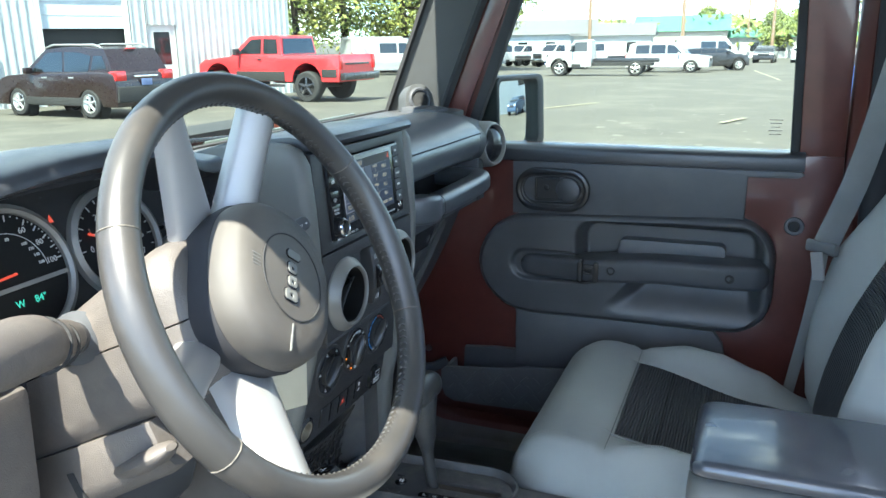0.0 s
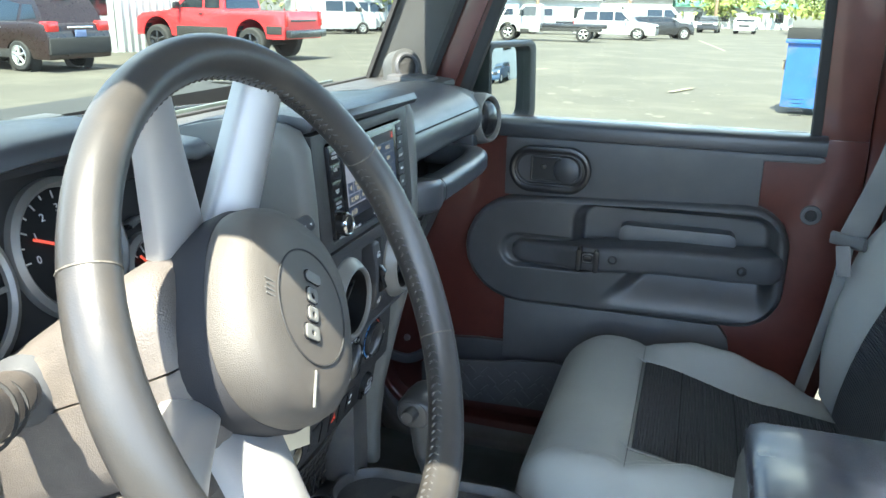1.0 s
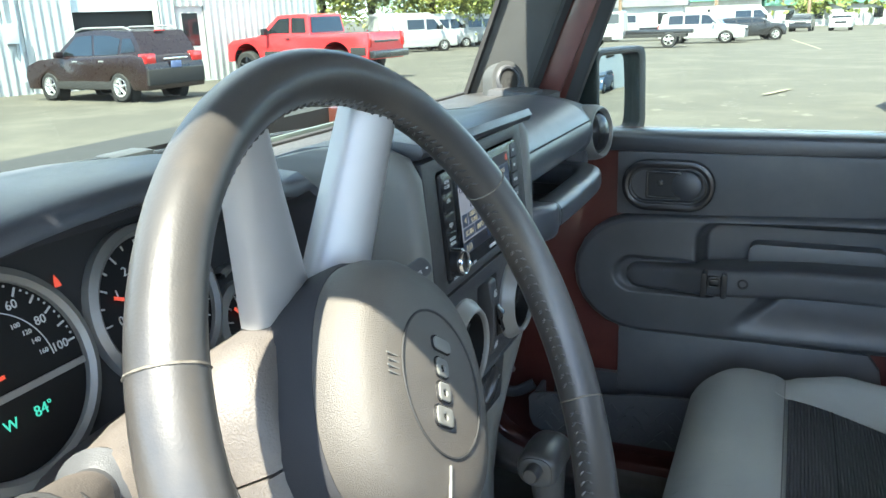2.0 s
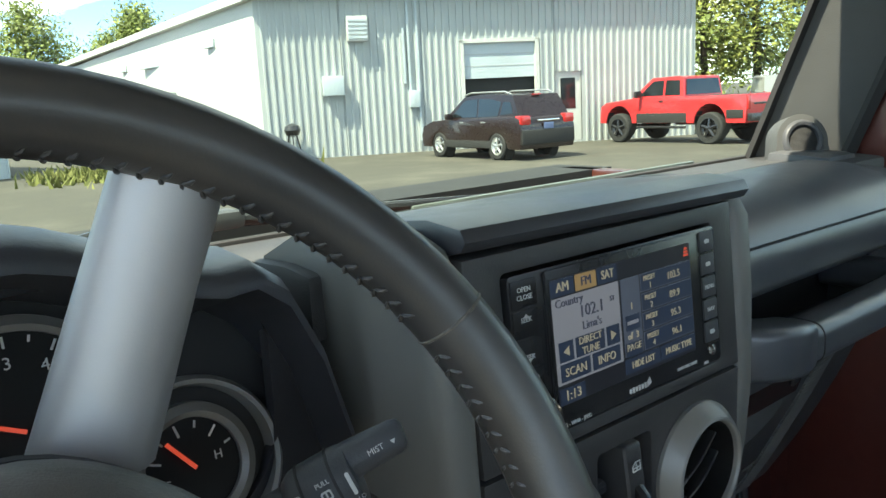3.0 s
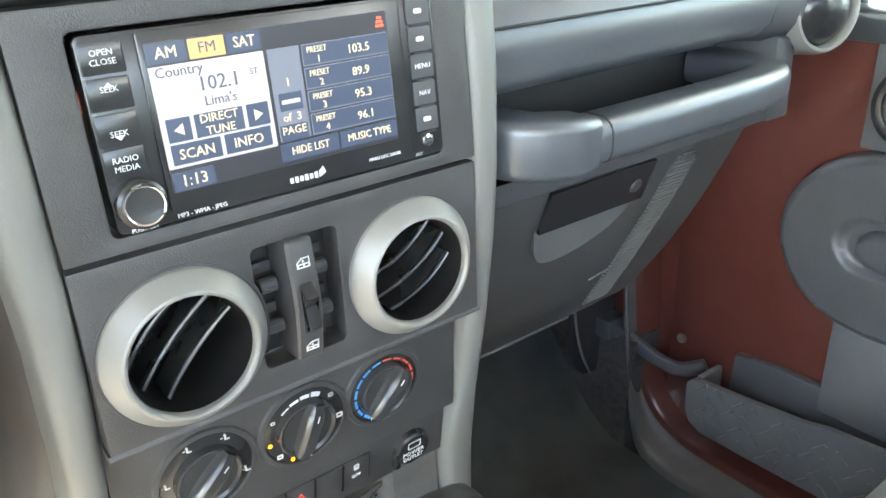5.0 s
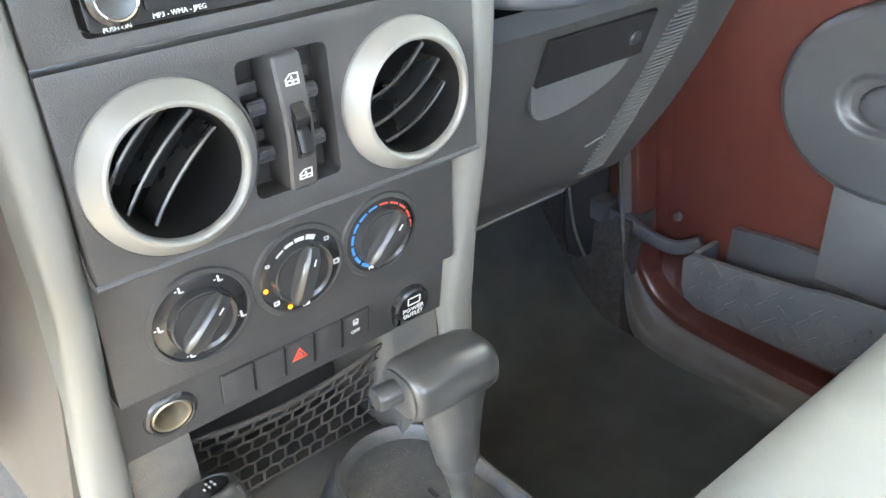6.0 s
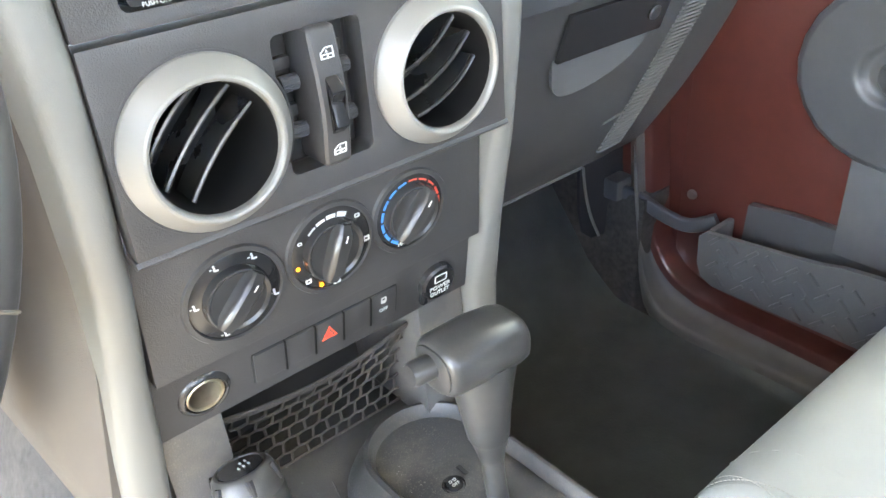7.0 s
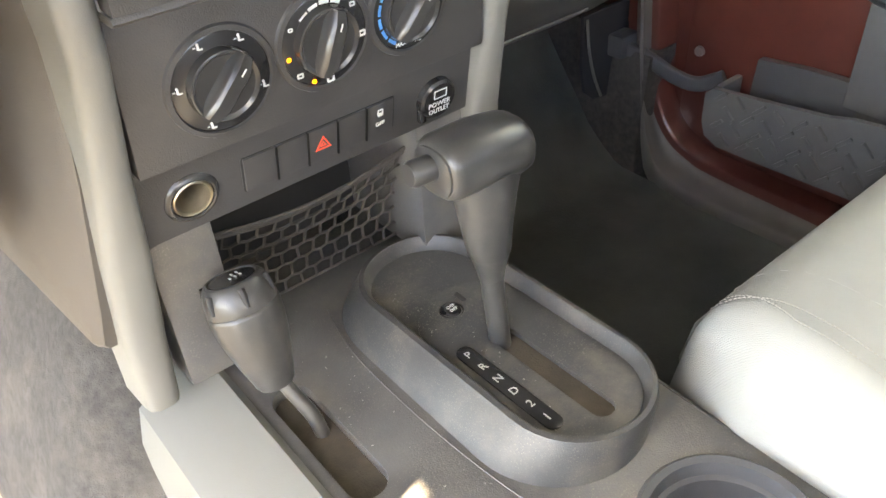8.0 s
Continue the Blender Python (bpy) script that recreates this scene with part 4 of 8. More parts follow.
part("joint", sweep([(0.2655, 0.0115, 1.1971), (0.2670, 0.0114, 1.1971)], rrect(0, 0, 0.0432, 0.0372, 0.012, 4)), M_VOID, bar)
b = sweep(smooth_path([(0.184, 0.1, 1.205), (0.186, 0.05, 1.204), (0.196, 0.02, 1.203), (0.222, 0.01, 1.2), (0.25, 0.0115, 1.1975)], 5), rrect(0, 0, 0.046, 0.046, 0.009, 4), scales=[1.0] * 17 + [0.99, 0.97, 0.95, 0.92])
part("end_block", b, M_BAR, bar, "chunky inner end of the bar", sharp=60)
# glove box
glove = thing("glove_box", (0.38, 0.13, 0.92), "dark glove box door with recessed latch and scuffs", "glove box")
def gl_y(z):
    for (z0, y0), (z1, y1) in (((1.16, 0.062), (1.12, 0.088)), ((1.12, 0.088), (1.05, 0.115)), ((1.05, 0.115), (0.97, 0.15)), ((0.97, 0.15), (0.90, 0.185)), ((0.90, 0.185), (0.86, 0.24))):
        if z >= z1:
            return y0 + (y1 - y0) * (z0 - z) / (z0 - z1)
    return 0.24


def gl_sheet(x0, x1, z0, z1, off, nx=10, nz=14):
    def f(u, v):
        z = z0 + (z1 - z0) * v
        a, c = x0(z), x1(z)
        return (a + (c - a) * u, gl_y(z) + off, z)
    return grid(nx, nz, f)


b = gl_sheet(lambda z: 0.152, lambda z: 0.535 - 0.22 * max(0, 1.09 - z), 1.16, 0.865, 0.0)
bmesh.ops.solidify(b, geom=b.faces[:], thickness=-0.012)
part("door", b, M_GLOVE, glove, "dark grained glove box door", sharp=50)
for i in range(44):
    z = 1.115 - 0.0046 * i
    b = box((0.042 * min(1, 0.55 + 0.15 * i), 0.005, 0.0026), (0.502 - 0.22 * max(0, 1.1 - z) + 0.05 * (1.1 - z) ** 2, gl_y(z) - 0.001, z), 0.0008)
    part("rib", b, M_GLOVE, glove)
b = gl_sheet(lambda z: 0.52 - 0.22 * max(0, 1.09 - z), lambda z: 0.605 - 0.18 * max(0, 1.11 - z) - 1.6 * max(0, 1.04 - z) ** 2, 1.16, 0.88, 0.003, 10, 20)
bmesh.ops.solidify(b, geom=b.faces[:], thickness=-0.02)
part("outer_border", b, M_GLOVE, glove, "smooth dark outer border", sharp=50)
b = plate([(0.292, 1.124), (0.292, 1.075), (0.44, 1.075), (0.44, 1.124)], [], 0.0, 0.004, "y")
bmesh.ops.transform(b, matrix=Matrix.Translation((0, gl_y(1.1) - 0.007, 1.1)) @ Matrix.Rotation(radians(21), 4, "X") @ Matrix.Translation((0, 0, -1.1)), verts=b.verts)
part("latch", b, M_BLACK, glove, "black glove box latch")
part("lock", lathe([(0.0, 0.002), (0.007, 0.002), (0.008, 0.0)], 16, (0.418, gl_y(1.098) - 0.008, 1.098), (0, -0.93, -0.36)), M_KNOB, glove)
b = plate([(p[0], p[1]) for p in smooth_path([(0.292, 1.078, 0), (0.292, 1.06, 0), (0.294, 1.05, 0), (0.302, 1.043, 0), (0.318, 1.041, 0), (0.345, 1.0425, 0), (0.38, 1.049, 0), (0.412, 1.060, 0), (0.44, 1.078, 0)], 3)], [], 0.0, 0.004, "y")
for v in b.verts:
    v.co.y += 0.35 * (v.co.z - 1.06)
bmesh.ops.transform(b, matrix=Matrix.Translation((0, gl_y(1.06) - 0.007, 1.06)) @ Matrix.Rotation(radians(21), 4, "X") @ Matrix.Translation((0, 0, -1.06)), verts=b.verts)
# Scoop's paler tone stands for the light its upturned face catches.
part("scoop", b, M_DOORL, glove, "grey finger scoop below the latch, lightened as if lit")
part("scuff", tube([(0.425, gl_y(0.963) - 0.0006, 0.963), (0.455, gl_y(0.970) - 0.0008, 0.970), (0.49, gl_y(0.974) - 0.0006, 0.974)], 0.0012, 5), M_TRIM, glove, "pale scuff mark")
part("trim_under", prism([(0.20, 0.885), (0.24, 0.86), (0.5, 0.83), (0.5, 0.9), (0.25, 0.95)], 0.152, 0.45, "x", 0.004), M_GLOVE, glove)
# lower dash on the driver's side
b = prism([(0.05, 1.2), (0.055, 1.1), (0.1, 0.95), (0.2, 0.9), (0.26, 1.2)], -0.66, -0.505, "x", 0.008)
part("knee_panel", b, M_DUSTY, dash, "dusty grey knee panel below the dials")
# Darker panel and near-black back hold the shade under the column.
b = prism([(0.085, 1.05), (0.12, 0.95), (0.17, 0.9), (0.24, 0.9), (0.24, 1.06)], -0.503, -0.25, "x", 0.01)
part("knee_panel", b, M_DASH, dash)
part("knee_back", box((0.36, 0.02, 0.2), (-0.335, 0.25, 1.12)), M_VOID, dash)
for k in range(9):
    part("knee_rib", box((0.03, 0.004, 0.003), (-0.575, 0.062 + 0.0017 * k, 1.10 - 0.006 * k), 0.001), M_SOFT, dash)
b = prism([(0.05, 1.335), (0.10, 1.35), (0.2, 1.345), (0.2, 1.1), (0.1, 1.12), (0.05, 1.25)], -0.68, -0.585, "x", 0.012)
part("end_cap", b, M_DASH, dash)

# tweeter on the windshield post
tw = thing("tweeter", (0.595, 0.185, 1.335), "round grey tweeter in a pod at the base of the post", "tweeter")
tn = Vector((-0.55, -0.8, 0.22)).normalized()
tp = Vector((0.596, 0.175, 1.345))
m = on_plane(tp, tn)
b = plate([(0.034 * math.cos(radians(a)), 0.034 * math.sin(radians(a))) for a in range(-10, 191, 12)] + [(-0.04, -0.035), (0.04, -0.035)], [], -0.03, 0.0, "z", 0.005, m)
part("pod", b, M_POST, tw, "grey pod")
part("ring", lathe([(0.019, 0.0), (0.02, 0.004), (0.0235, 0.005), (0.026, 0.003), (0.027, 0.0)], 32, tp, tn), M_DASH, tw)
b = lathe([(0.0, 0.0035), (0.01, 0.003), (0.0195, 0.0005)], 28, tp, tn)
part("grille", b, wave_bump(wave_bump(mat("grille_cloth", (0.05, 0.05, 0.048), 0.7, bump=0.1), 220, 0.9, "X"), 220, 0.9, "Z"), tw, "fine dark grille")

# ---- centre stack ----
stack = thing("centre_stack", (0, 0.06, 0.8), "dark centre stack with grey side trims, vents and controls", "centre stack")
TR = ((1.352, 0.137, 0.147, 0.045, 0.075), (1.350, 0.134, 0.152, 0.025, 0.095), (1.343, 0.1325, 0.156, 0.009, 0.13), (1.325, 0.131, 0.158, 0.0, 0.17), (1.27, 0.1305, 0.157, -0.005, 0.2), (1.20, 0.130, 0.154, -0.008, 0.2), (1.15, 0.131, 0.153, -0.005, 0.15), (1.08, 0.133, 0.154, 0.006, 0.07), (1.00, 0.1365, 0.160, 0.028, 0.075), (0.93, 0.138, 0.168, 0.046, 0.09), (0.86, 0.144, 0.174, 0.056, 0.1), (0.795, 0.15, 0.176, 0.058, 0.1))
for sx in (-1, 1):
    rings = [[(sx * x, y, z) for x, y in ((xi, yb), (xi, yf + 0.008), (xi + 0.003, yf + 0.002), (xi + 0.007, yf), (xo - 0.008, yf), (xo - 0.002, yf + 0.004), (xo, yf + 0.012), (xo + 0.002, yb))] for z, xi, xo, yf, yb in TR]
    part("side_trim", loft(rings), M_TRIM, stack, "smooth grey side trim", sharp=50)
part("side_panel", loft([[(x, y, z) for x, y in ((0.13, 0.05 + dy), (xo, 0.05 + dy), (xo + 0.004, 0.24), (0.13, 0.24))] for z, xo, dy in ((1.19, 0.148, 0.0), (1.08, 0.15, 0.0), (0.95, 0.164, 0.03), (0.79, 0.172, 0.04))]), M_DASH, stack, "dark side panel behind the trim")
b = loft([[(x, y, z + 0.1 * k * max(0, y - 0.1)) for x, y in ((-0.13, yf), (xo + 0.006, yf), (xo, yf + 0.008), (xo - 0.012, 0.18), (xo - 0.03, 0.32), (-0.13, 0.32))] for z, xo, yf, k in ((1.19, -0.155, 0.052, 0), (1.08, -0.158, 0.05, 0), (1.0, -0.168, 0.055, 0), (0.95, -0.175, 0.062, 0), (0.89, -0.184, 0.07, 0.5), (0.862, -0.189, 0.074, 1), (0.854, -0.186, 0.078, 1))])
part("side_panel", b, M_SIDE, stack, "dusty brown-grey side panel behind the trim", sharp=45)
b = prism([(0.006, 1.338), (-0.008, 1.341), (-0.012, 1.347), (-0.008, 1.354), (0.02, 1.357), (0.12, 1.348), (0.2, 1.326), (0.2, 1.318), (0.02, 1.332)], -0.131, 0.131, "x", 0.002)
for v in b.verts:
    if v.co.x < -0.12 and v.co.y < 0.05:
        v.co.y += 0.012
part("visor", b, M_VISOR, stack, "dark visor over the radio")
rb = [(-0.1305, 1.2155), (0.1305, 1.2155), (0.1305, 1.337), (-0.1305, 1.337)]
b = plate(rb, [rrect(0, 1.2745, 0.209, 0.101, 0.004, 3)], 0.0, 0.03, "y", 0.0015)
for v in b.verts:
    v.co.y += 0.004 - 0.085 * (1.337 - v.co.z)
part("radio_surround", b, M_PANEL, stack, "dark plastic radio surround")
vp = [(-0.131, 1.1), (0.131, 1.1), (0.1305, 1.2125), (-0.1305, 1.2125)]
V1, V2 = (-0.0795, 1.1515), (0.0745, 1.1525)
b = plate(vp, [circle(*V1, 0.0365), circle(*V2, 0.0365), rrect(-0.0065, 1.157, 0.056, 0.08, 0.004, 3)], -0.006, 0.012, "y", 0.0015)
part("vent_panel", b, M_PANEL, stack, "dark vent panel")
for cx, cz in (V1, V2):
    nv = Vector((0, -1, 0.0))
    vt = part("vent_ring", lathe([(0.0352, 0.0), (0.0353, 0.0118), (0.0357, 0.0145), (0.0366, 0.016), (0.0378, 0.0164), (0.0392, 0.0157), (0.0468, 0.0066), (0.0479, 0.0046), (0.0482, 0.0), (0.0352, 0.0)], 56, (cx, -0.004, cz), nv), M_SILVER, stack, "round silver vent ring", sharp=20)
    part("vent_seat", lathe([(0.0478, -0.003), (0.0482, 0.0012), (0.0495, 0.0022), (0.0508, 0.0016), (0.0516, -0.002)], 48, (cx, -0.004, cz), nv), M_PANEL, vt, "dark raised seat of the ring")
    # Depth shade of the bore is put into its black.
    part("vent_bore", lathe([(0.0353, 0.0115), (0.0345, 0.002), (0.0335, -0.02), (0.026, -0.045), (0.0, -0.05)], 36, (cx, -0.004, cz), nv), M_DUCT, vt)
    rot = 45 if cx < 0 else 62
    for d in ((-0.0215, -0.006, 0.0105) if cx < 0 else (-0.0165, 0.0005, 0.0165)):
        L = 2 * math.sqrt(0.0325 ** 2 - d * d)
        a = radians(rot)
        bow = 0.0055 if cx > 0 else -0.003
        rings = []
        for k in range(11):
            t = k / 10 * 2 - 1
            u, w = t * L / 2, d + bow * (1 - t * t)
            q = Vector((cx + w * math.cos(a) + u * math.sin(a), 0, cz - w * math.sin(a) + u * math.cos(a)))
            nn = Vector((math.cos(a), 0, -math.sin(a)))
            rings.append([tuple(q + nn * o + Vector((0, y, 0))) for o, y in ((-0.0007, 0.018), (-0.0012, 0.0), (-0.0017, -0.0025), (-0.0012, -0.0041), (0, -0.0047), (0.0012, -0.0041), (0.0017, -0.0025), (0.0012, 0.0), (0.0007, 0.018))])
        b = loft(rings)
        part("vane", b, M_VANE, vt, "glossy black vane")
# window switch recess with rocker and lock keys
# Shade at the bottom of the switch recess is this sheet's colour.
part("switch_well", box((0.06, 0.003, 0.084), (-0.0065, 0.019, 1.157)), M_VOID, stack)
sw = part("switch_spine", prism([(-0.012, 1.198), (-0.016, 1.17), (-0.017, 1.155), (-0.016, 1.142), (-0.012, 1.117), (0.016, 1.117), (0.016, 1.198)], -0.0162, 0.0022, "x", 0.004, 3), M_PANEL, stack, "dark spine with two window switches")
part("rocker", prism([(-0.0165, 1.172), (-0.024, 1.164), (-0.0195, 1.157), (-0.024, 1.144), (-0.0165, 1.138)], -0.012, -0.003, "x", 0.0015), M_BLACK, sw)
for z in (1.1835, 1.1275):
    m = on_plane((-0.007, -0.0145 if z > 1.15 else -0.0142, z), (0, -1, 0.14 if z > 1.15 else -0.14))
    b = plate([(-0.0043, -0.003), (0.0043, -0.003), (0.0043, 0.0034), (-0.0008, 0.0034), (-0.0043, 0.0006)], [[(-0.0036, -0.0002), (0.0036, -0.0002), (0.0036, 0.0027), (-0.0005, 0.0027), (-0.0036, 0.0003)], rrect(-0.0016, -0.0016, 0.0028, 0.0013, 0.0003, 2), rrect(0.0021, -0.0016, 0.0024, 0.0013, 0.0003, 2)], 0, 0.0004, "z", 0, m)
    part("window_icon", plate([(-0.0009, 0.0004), (0.0009, 0.0004), (0.0, 0.0023)], [], 0, 0.0004, "z", 0, m), M_WHITE, sw)
    part("window_icon", b, M_WHITE, sw)
for x, z in ((-0.0225, 1.1666), (-0.0215, 1.1383), (0.0115, 1.1685), (0.0125, 1.139)):
    lk = part("lock_key", tube([(x - 0.0055, 0.006, z), (x + 0.0055, 0.006, z)], 0.0046, 16), M_DASH, stack, "ribbed dark thumb key")
    for k in range(7):
        a = radians(120 + 20 * k)
        part("key_rib", box((0.0104, 0.0007, 0.0007), (x, 0.006 + 0.0047 * math.cos(a), z + 0.0047 * math.sin(a)), rot=Matrix.Rotation(a, 3, "X")), M_DASH, lk)
    part("key_ledge", box((0.013, 0.006, 0.007), (x, 0.0145, z + 0.0095), 0.001), M_PANEL, stack)
# dial panel
def dp_y(z):
    return 0.022 + (1.096 - z) * 0.105


DN = Vector((0, -1, -0.105)).normalized()
b = plate([(-0.1345, 0.993), (0.1345, 0.993), (0.131, 1.099), (-0.131, 1.099)], [], 0.0, 0.02, "y", 0.0015)
for v in b.verts:
    v.co.y += dp_y(v.co.z)
part("dial_panel", b, M_PANEL, stack, "dark climate control panel")
part("panel_lip", prism([(-0.006, 1.1015), (-0.0075, 1.0985), (-0.004, 1.096), (0.03, 1.096), (0.03, 1.1015)], -0.1325, 0.1325, "x", 0.0008), M_PANEL, stack)
for k, (cx, cz, r) in enumerate(((-0.073, 1.037, 0.0318), (-0.001, 1.041, 0.0312), (0.0655, 1.0425, 0.0295))):
    o = Vector((cx, dp_y(cz), cz))
    dl = part("dial", lathe([(0.0, 0.0015), (r - 0.0015, 0.0015), (r, 0.0005), (r + 0.001, 0.0)], 40, o, DN), M_BLACK, stack, "round black climate dial")
    part("dial_rim", lathe([(r - 0.0005, 0.0), (r + 0.0005, 0.0022), (r + 0.0035, 0.0018), (r + 0.0045, 0.0)], 44, o, DN), M_PANEL, dl)
    kn = part("knob", lathe([(0.0232, 0.001), (0.023, 0.004), (0.0222, 0.0068), (0.0212, 0.0072), (0.019, 0.0058), (0.0, 0.005)], 40, o, DN), M_KNOB, dl, "black turning knob", sharp=30)
    a = radians((-42, -20, -38)[k])
    m = on_plane(o, DN) @ Matrix.Rotation(a, 4, "Z")
    b = loft([[tuple(m @ Vector((x * w, y * 0.0215, z + h * k))) for x, y, k in ((-0.7, -1, 0.2), (0.7, -1, 0.2), (1, -0.6, 1), (1, 0.6, 1), (0.7, 1, 0.2), (-0.7, 1, 0.2), (-1, 0.6, 1), (-1, -0.6, 1))] for z, w, h in ((0.004, 0.0078, 0.0), (0.0075, 0.0072, 0.002), (0.0095, 0.0058, 0.004), (0.0102, 0.004, 0.0048))])
    part("grip", soften(b, 0.002), M_KNOB, kn, "raised grip of the knob")
    b = box((0.0008, 0.005, 0.0005))
    bmesh.ops.transform(b, matrix=m @ Matrix.Translation((0, 0.0125, 0.0147)), verts=b.verts)
    part("pointer", b, M_WHITE, kn)
    pm = on_plane(o, DN)
    if k == 0:
        for a2, w in ((58, 0.0058), (112, 0.0055), (172, 0.0055), (245, 0.0055), (-22, 0.0062)):
            q = pm @ Matrix.Translation((0.0278 * math.cos(radians(a2)), 0.0278 * math.sin(radians(a2)), 0.0016))
            b = plate(circle(-w * 0.05, w * 0.42, w * 0.15, 8), [], 0, 0.0004, "z", 0, q)
            plate(rrect(0, 0, w * 0.24, w * 0.5, 0.0002, 2), [], 0, 0.0004, "z", 0, q, b)
            plate(rrect(w * 0.28, -w * 0.22, w * 0.45, w * 0.18, 0.0002, 2), [], 0, 0.0004, "z", 0, q, b)
            plate(rrect(-w * 0.42, w * 0.1, w * 0.3, w * 0.13, 0.0002, 2), [], 0, 0.0004, "z", 0, q, b)
            part("air_icon", b, M_WHITE, dl)
    elif k == 1:
        for i, a2 in enumerate((118, 99, 80, 61)):
            b = lathe([(0.0238, 0.0016), (0.0238, 0.002), (0.0238 + 0.0012 + 0.0008 * i, 0.002), (0.0238 + 0.0012 + 0.0008 * i, 0.0016)], 6, o, DN, a0=a2, a1=a2 + 16)
            part("fan_mark", b, M_WHITE, dl)
        for a2 in (190, 246):
            q = pm @ Vector((0.0278 * math.cos(radians(a2)), 0.0278 * math.sin(radians(a2)), 0.0012))
            part("indicator", lathe([(0, 0.0012), (0.0014, 0.001), (0.0016, 0.0)], 12, q, DN), M_AMBER, dl, "lit amber indicator")
        for a2, w in ((150, 0.0032), (221, 0.0045), (272, 0.0056), (352, 0.0052), (40, 0.004)):
            q = pm @ Matrix.Translation((0.0276 * math.cos(radians(a2)), 0.0276 * math.sin(radians(a2)), 0.0016))
            b = plate(rrect(0, 0, w, w * 0.8, 0.0006, 2), [rrect(0, 0, w * 0.5, w * 0.35, 0.0003, 2)], 0, 0.0004, "z", 0, q)
            part("air_icon", b, M_WHITE, dl)
    else:
        for i in range(13):
            a2 = 228 - 13 * i if i < 8 else 228 - 13 * i
            wd = 0.0012 + 0.0012 * abs(i - 7) / 7
            a0 = 240 - 21 * i
            b = lathe([(0.0262 - wd, 0.0016), (0.0262 - wd, 0.002), (0.0262, 0.002), (0.0262, 0.0016)], 5, o, DN, a0=a0 - 17, a1=a0)
            part("warm_mark" if i > 6 else "cool_mark", b, M_REDP if i > 6 else M_BLUEP, dl)
        lettering("MAX", 0.0042, pm @ Matrix.Translation((-0.008, -0.024, 0.0016)), M_WHITE, dl)
        lettering("USE", 0.0042, pm @ Matrix.Translation((0.006, -0.0245, 0.0016)), M_WHITE, dl)
# button strip
BN = Vector((0, -1, -0.21)).normalized()


def bp(x, z, off=0.0):
    return Vector((x, 0.0464 + (0.991 - z) * 0.21, z)) + BN * off


b = plate([(-0.1375, 0.93), (0.1375, 0.93), (0.1355, 0.9945), (-0.1355, 0.9945)], [circle(-0.1015, 0.9565, 0.0135, 24)], 0.0, 0.004, "y", 0.0)
for v in b.verts:
    v.co.y += 0.0464 + (0.991 - v.co.z) * 0.21
part("button_panel", b, M_PANEL, stack, "dark lower switch panel")
part("button_frame", plate(rrect(0, 0, 0.1275, 0.0295, 0.002, 2), [], -0.004, 0.0006, "z", 0, on_plane(bp(-0.0015, 0.9565), BN)), M_VOID, stack)
for i in range(5):
    x = -0.0515 + 0.025 * i
    if i:
        part("button_gap", box((0.0011, 0.003, 0.0285), bp(x - 0.0125, 0.9565, 0.0018), rot=frame_of(BN).to_3x3() @ Matrix.Rotation(radians(90), 3, "X")), M_DUCT, stack)
    bt = part("push_button", plate(rrect(0, 0, 0.0242, 0.0285, 0.0008, 2), [], -0.002, 0.002, "z", 0.0005, on_plane(bp(x, 0.9565), BN)), M_PANEL, stack, "flat black push button")
    if i == 2:
        tri = [(-0.0068, -0.0045), (0.0068, -0.0045), (0.0, 0.0075)]
        part("hazard_sign", plate(tri, [[(p[0] * 0.68, p[1] * 0.68 + 0.0001) for p in tri]], 0.0, 0.0004, "z", 0, on_plane(bp(x, 0.9565, 0.0022), BN)), M_REDP, bt, "red outlined triangle")
        part("hazard_sign", plate([(p[0] * 0.4, p[1] * 0.4) for p in tri], [[(p[0] * 0.18, p[1] * 0.18) for p in tri]], 0.0, 0.0004, "z", 0, on_plane(bp(x, 0.9565, 0.0022), BN)), M_REDP, bt)
    if i == 4:
        part("car_icon", plate(rrect(0, 0.006, 0.005, 0.006, 0.001, 2), [rrect(0, 0.007, 0.003, 0.002, 0.0004, 2)], 0.0, 0.0004, "z", 0, on_plane(bp(x, 0.9565, 0.0022), BN)), M_WHITE, bt)
        lettering("OFF", 0.0048, on_plane(bp(x, 0.9525, 0.0023), BN), M_WHITE, bt)
so = bp(-0.1015, 0.9565)
sk = part("socket", lathe([(0.0119, 0.001), (0.0123, 0.0022), (0.0132, 0.0026), (0.0141, 0.0018), (0.0145, 0.0)], 36, so, BN), M_BRASS, stack, "worn metal lighter socket, empty")
part("socket_rim", lathe([(0.0144, 0.0), (0.0149, 0.0026), (0.016, 0.003), (0.0182, 0.0018), (0.0195, 0.0)], 36, so, BN), M_KNOB, sk)
part("socket_bore", lathe([(0.0119, 0.001), (0.0116, -0.004), (0.0112, -0.03), (0.0, -0.031)], 28, so, BN), M_BORE, sk, "dull metal bore")
part("contact", lathe([(0.0, -0.024), (0.0035, -0.0245), (0.0042, -0.031)], 14, so, BN), M_VOID, sk, "dark contact at the bottom")
sm = on_plane(so, BN)
for a in (35, 160):
    part("spring", plate(rrect(0, 0, 0.005, 0.011, 0.001, 2), [], 0.0, 0.0007, "z", 0, sm @ Matrix.Rotation(radians(a), 4, "Z") @ Matrix.Translation((0.0102, 0, -0.011)) @ Matrix.Rotation(radians(82), 4, "Y") @ Matrix.Rotation(radians(90), 4, "Z")), M_BRASS, sk, "bent spring contact")
part("contact", box((0.007, 0.008, 0.004), so - BN * 0.010 + Vector((0.003, 0, 0.005)), 0.001), M_VOID, sk, "dark spring contact")
oo = bp(0.102, 0.9545)
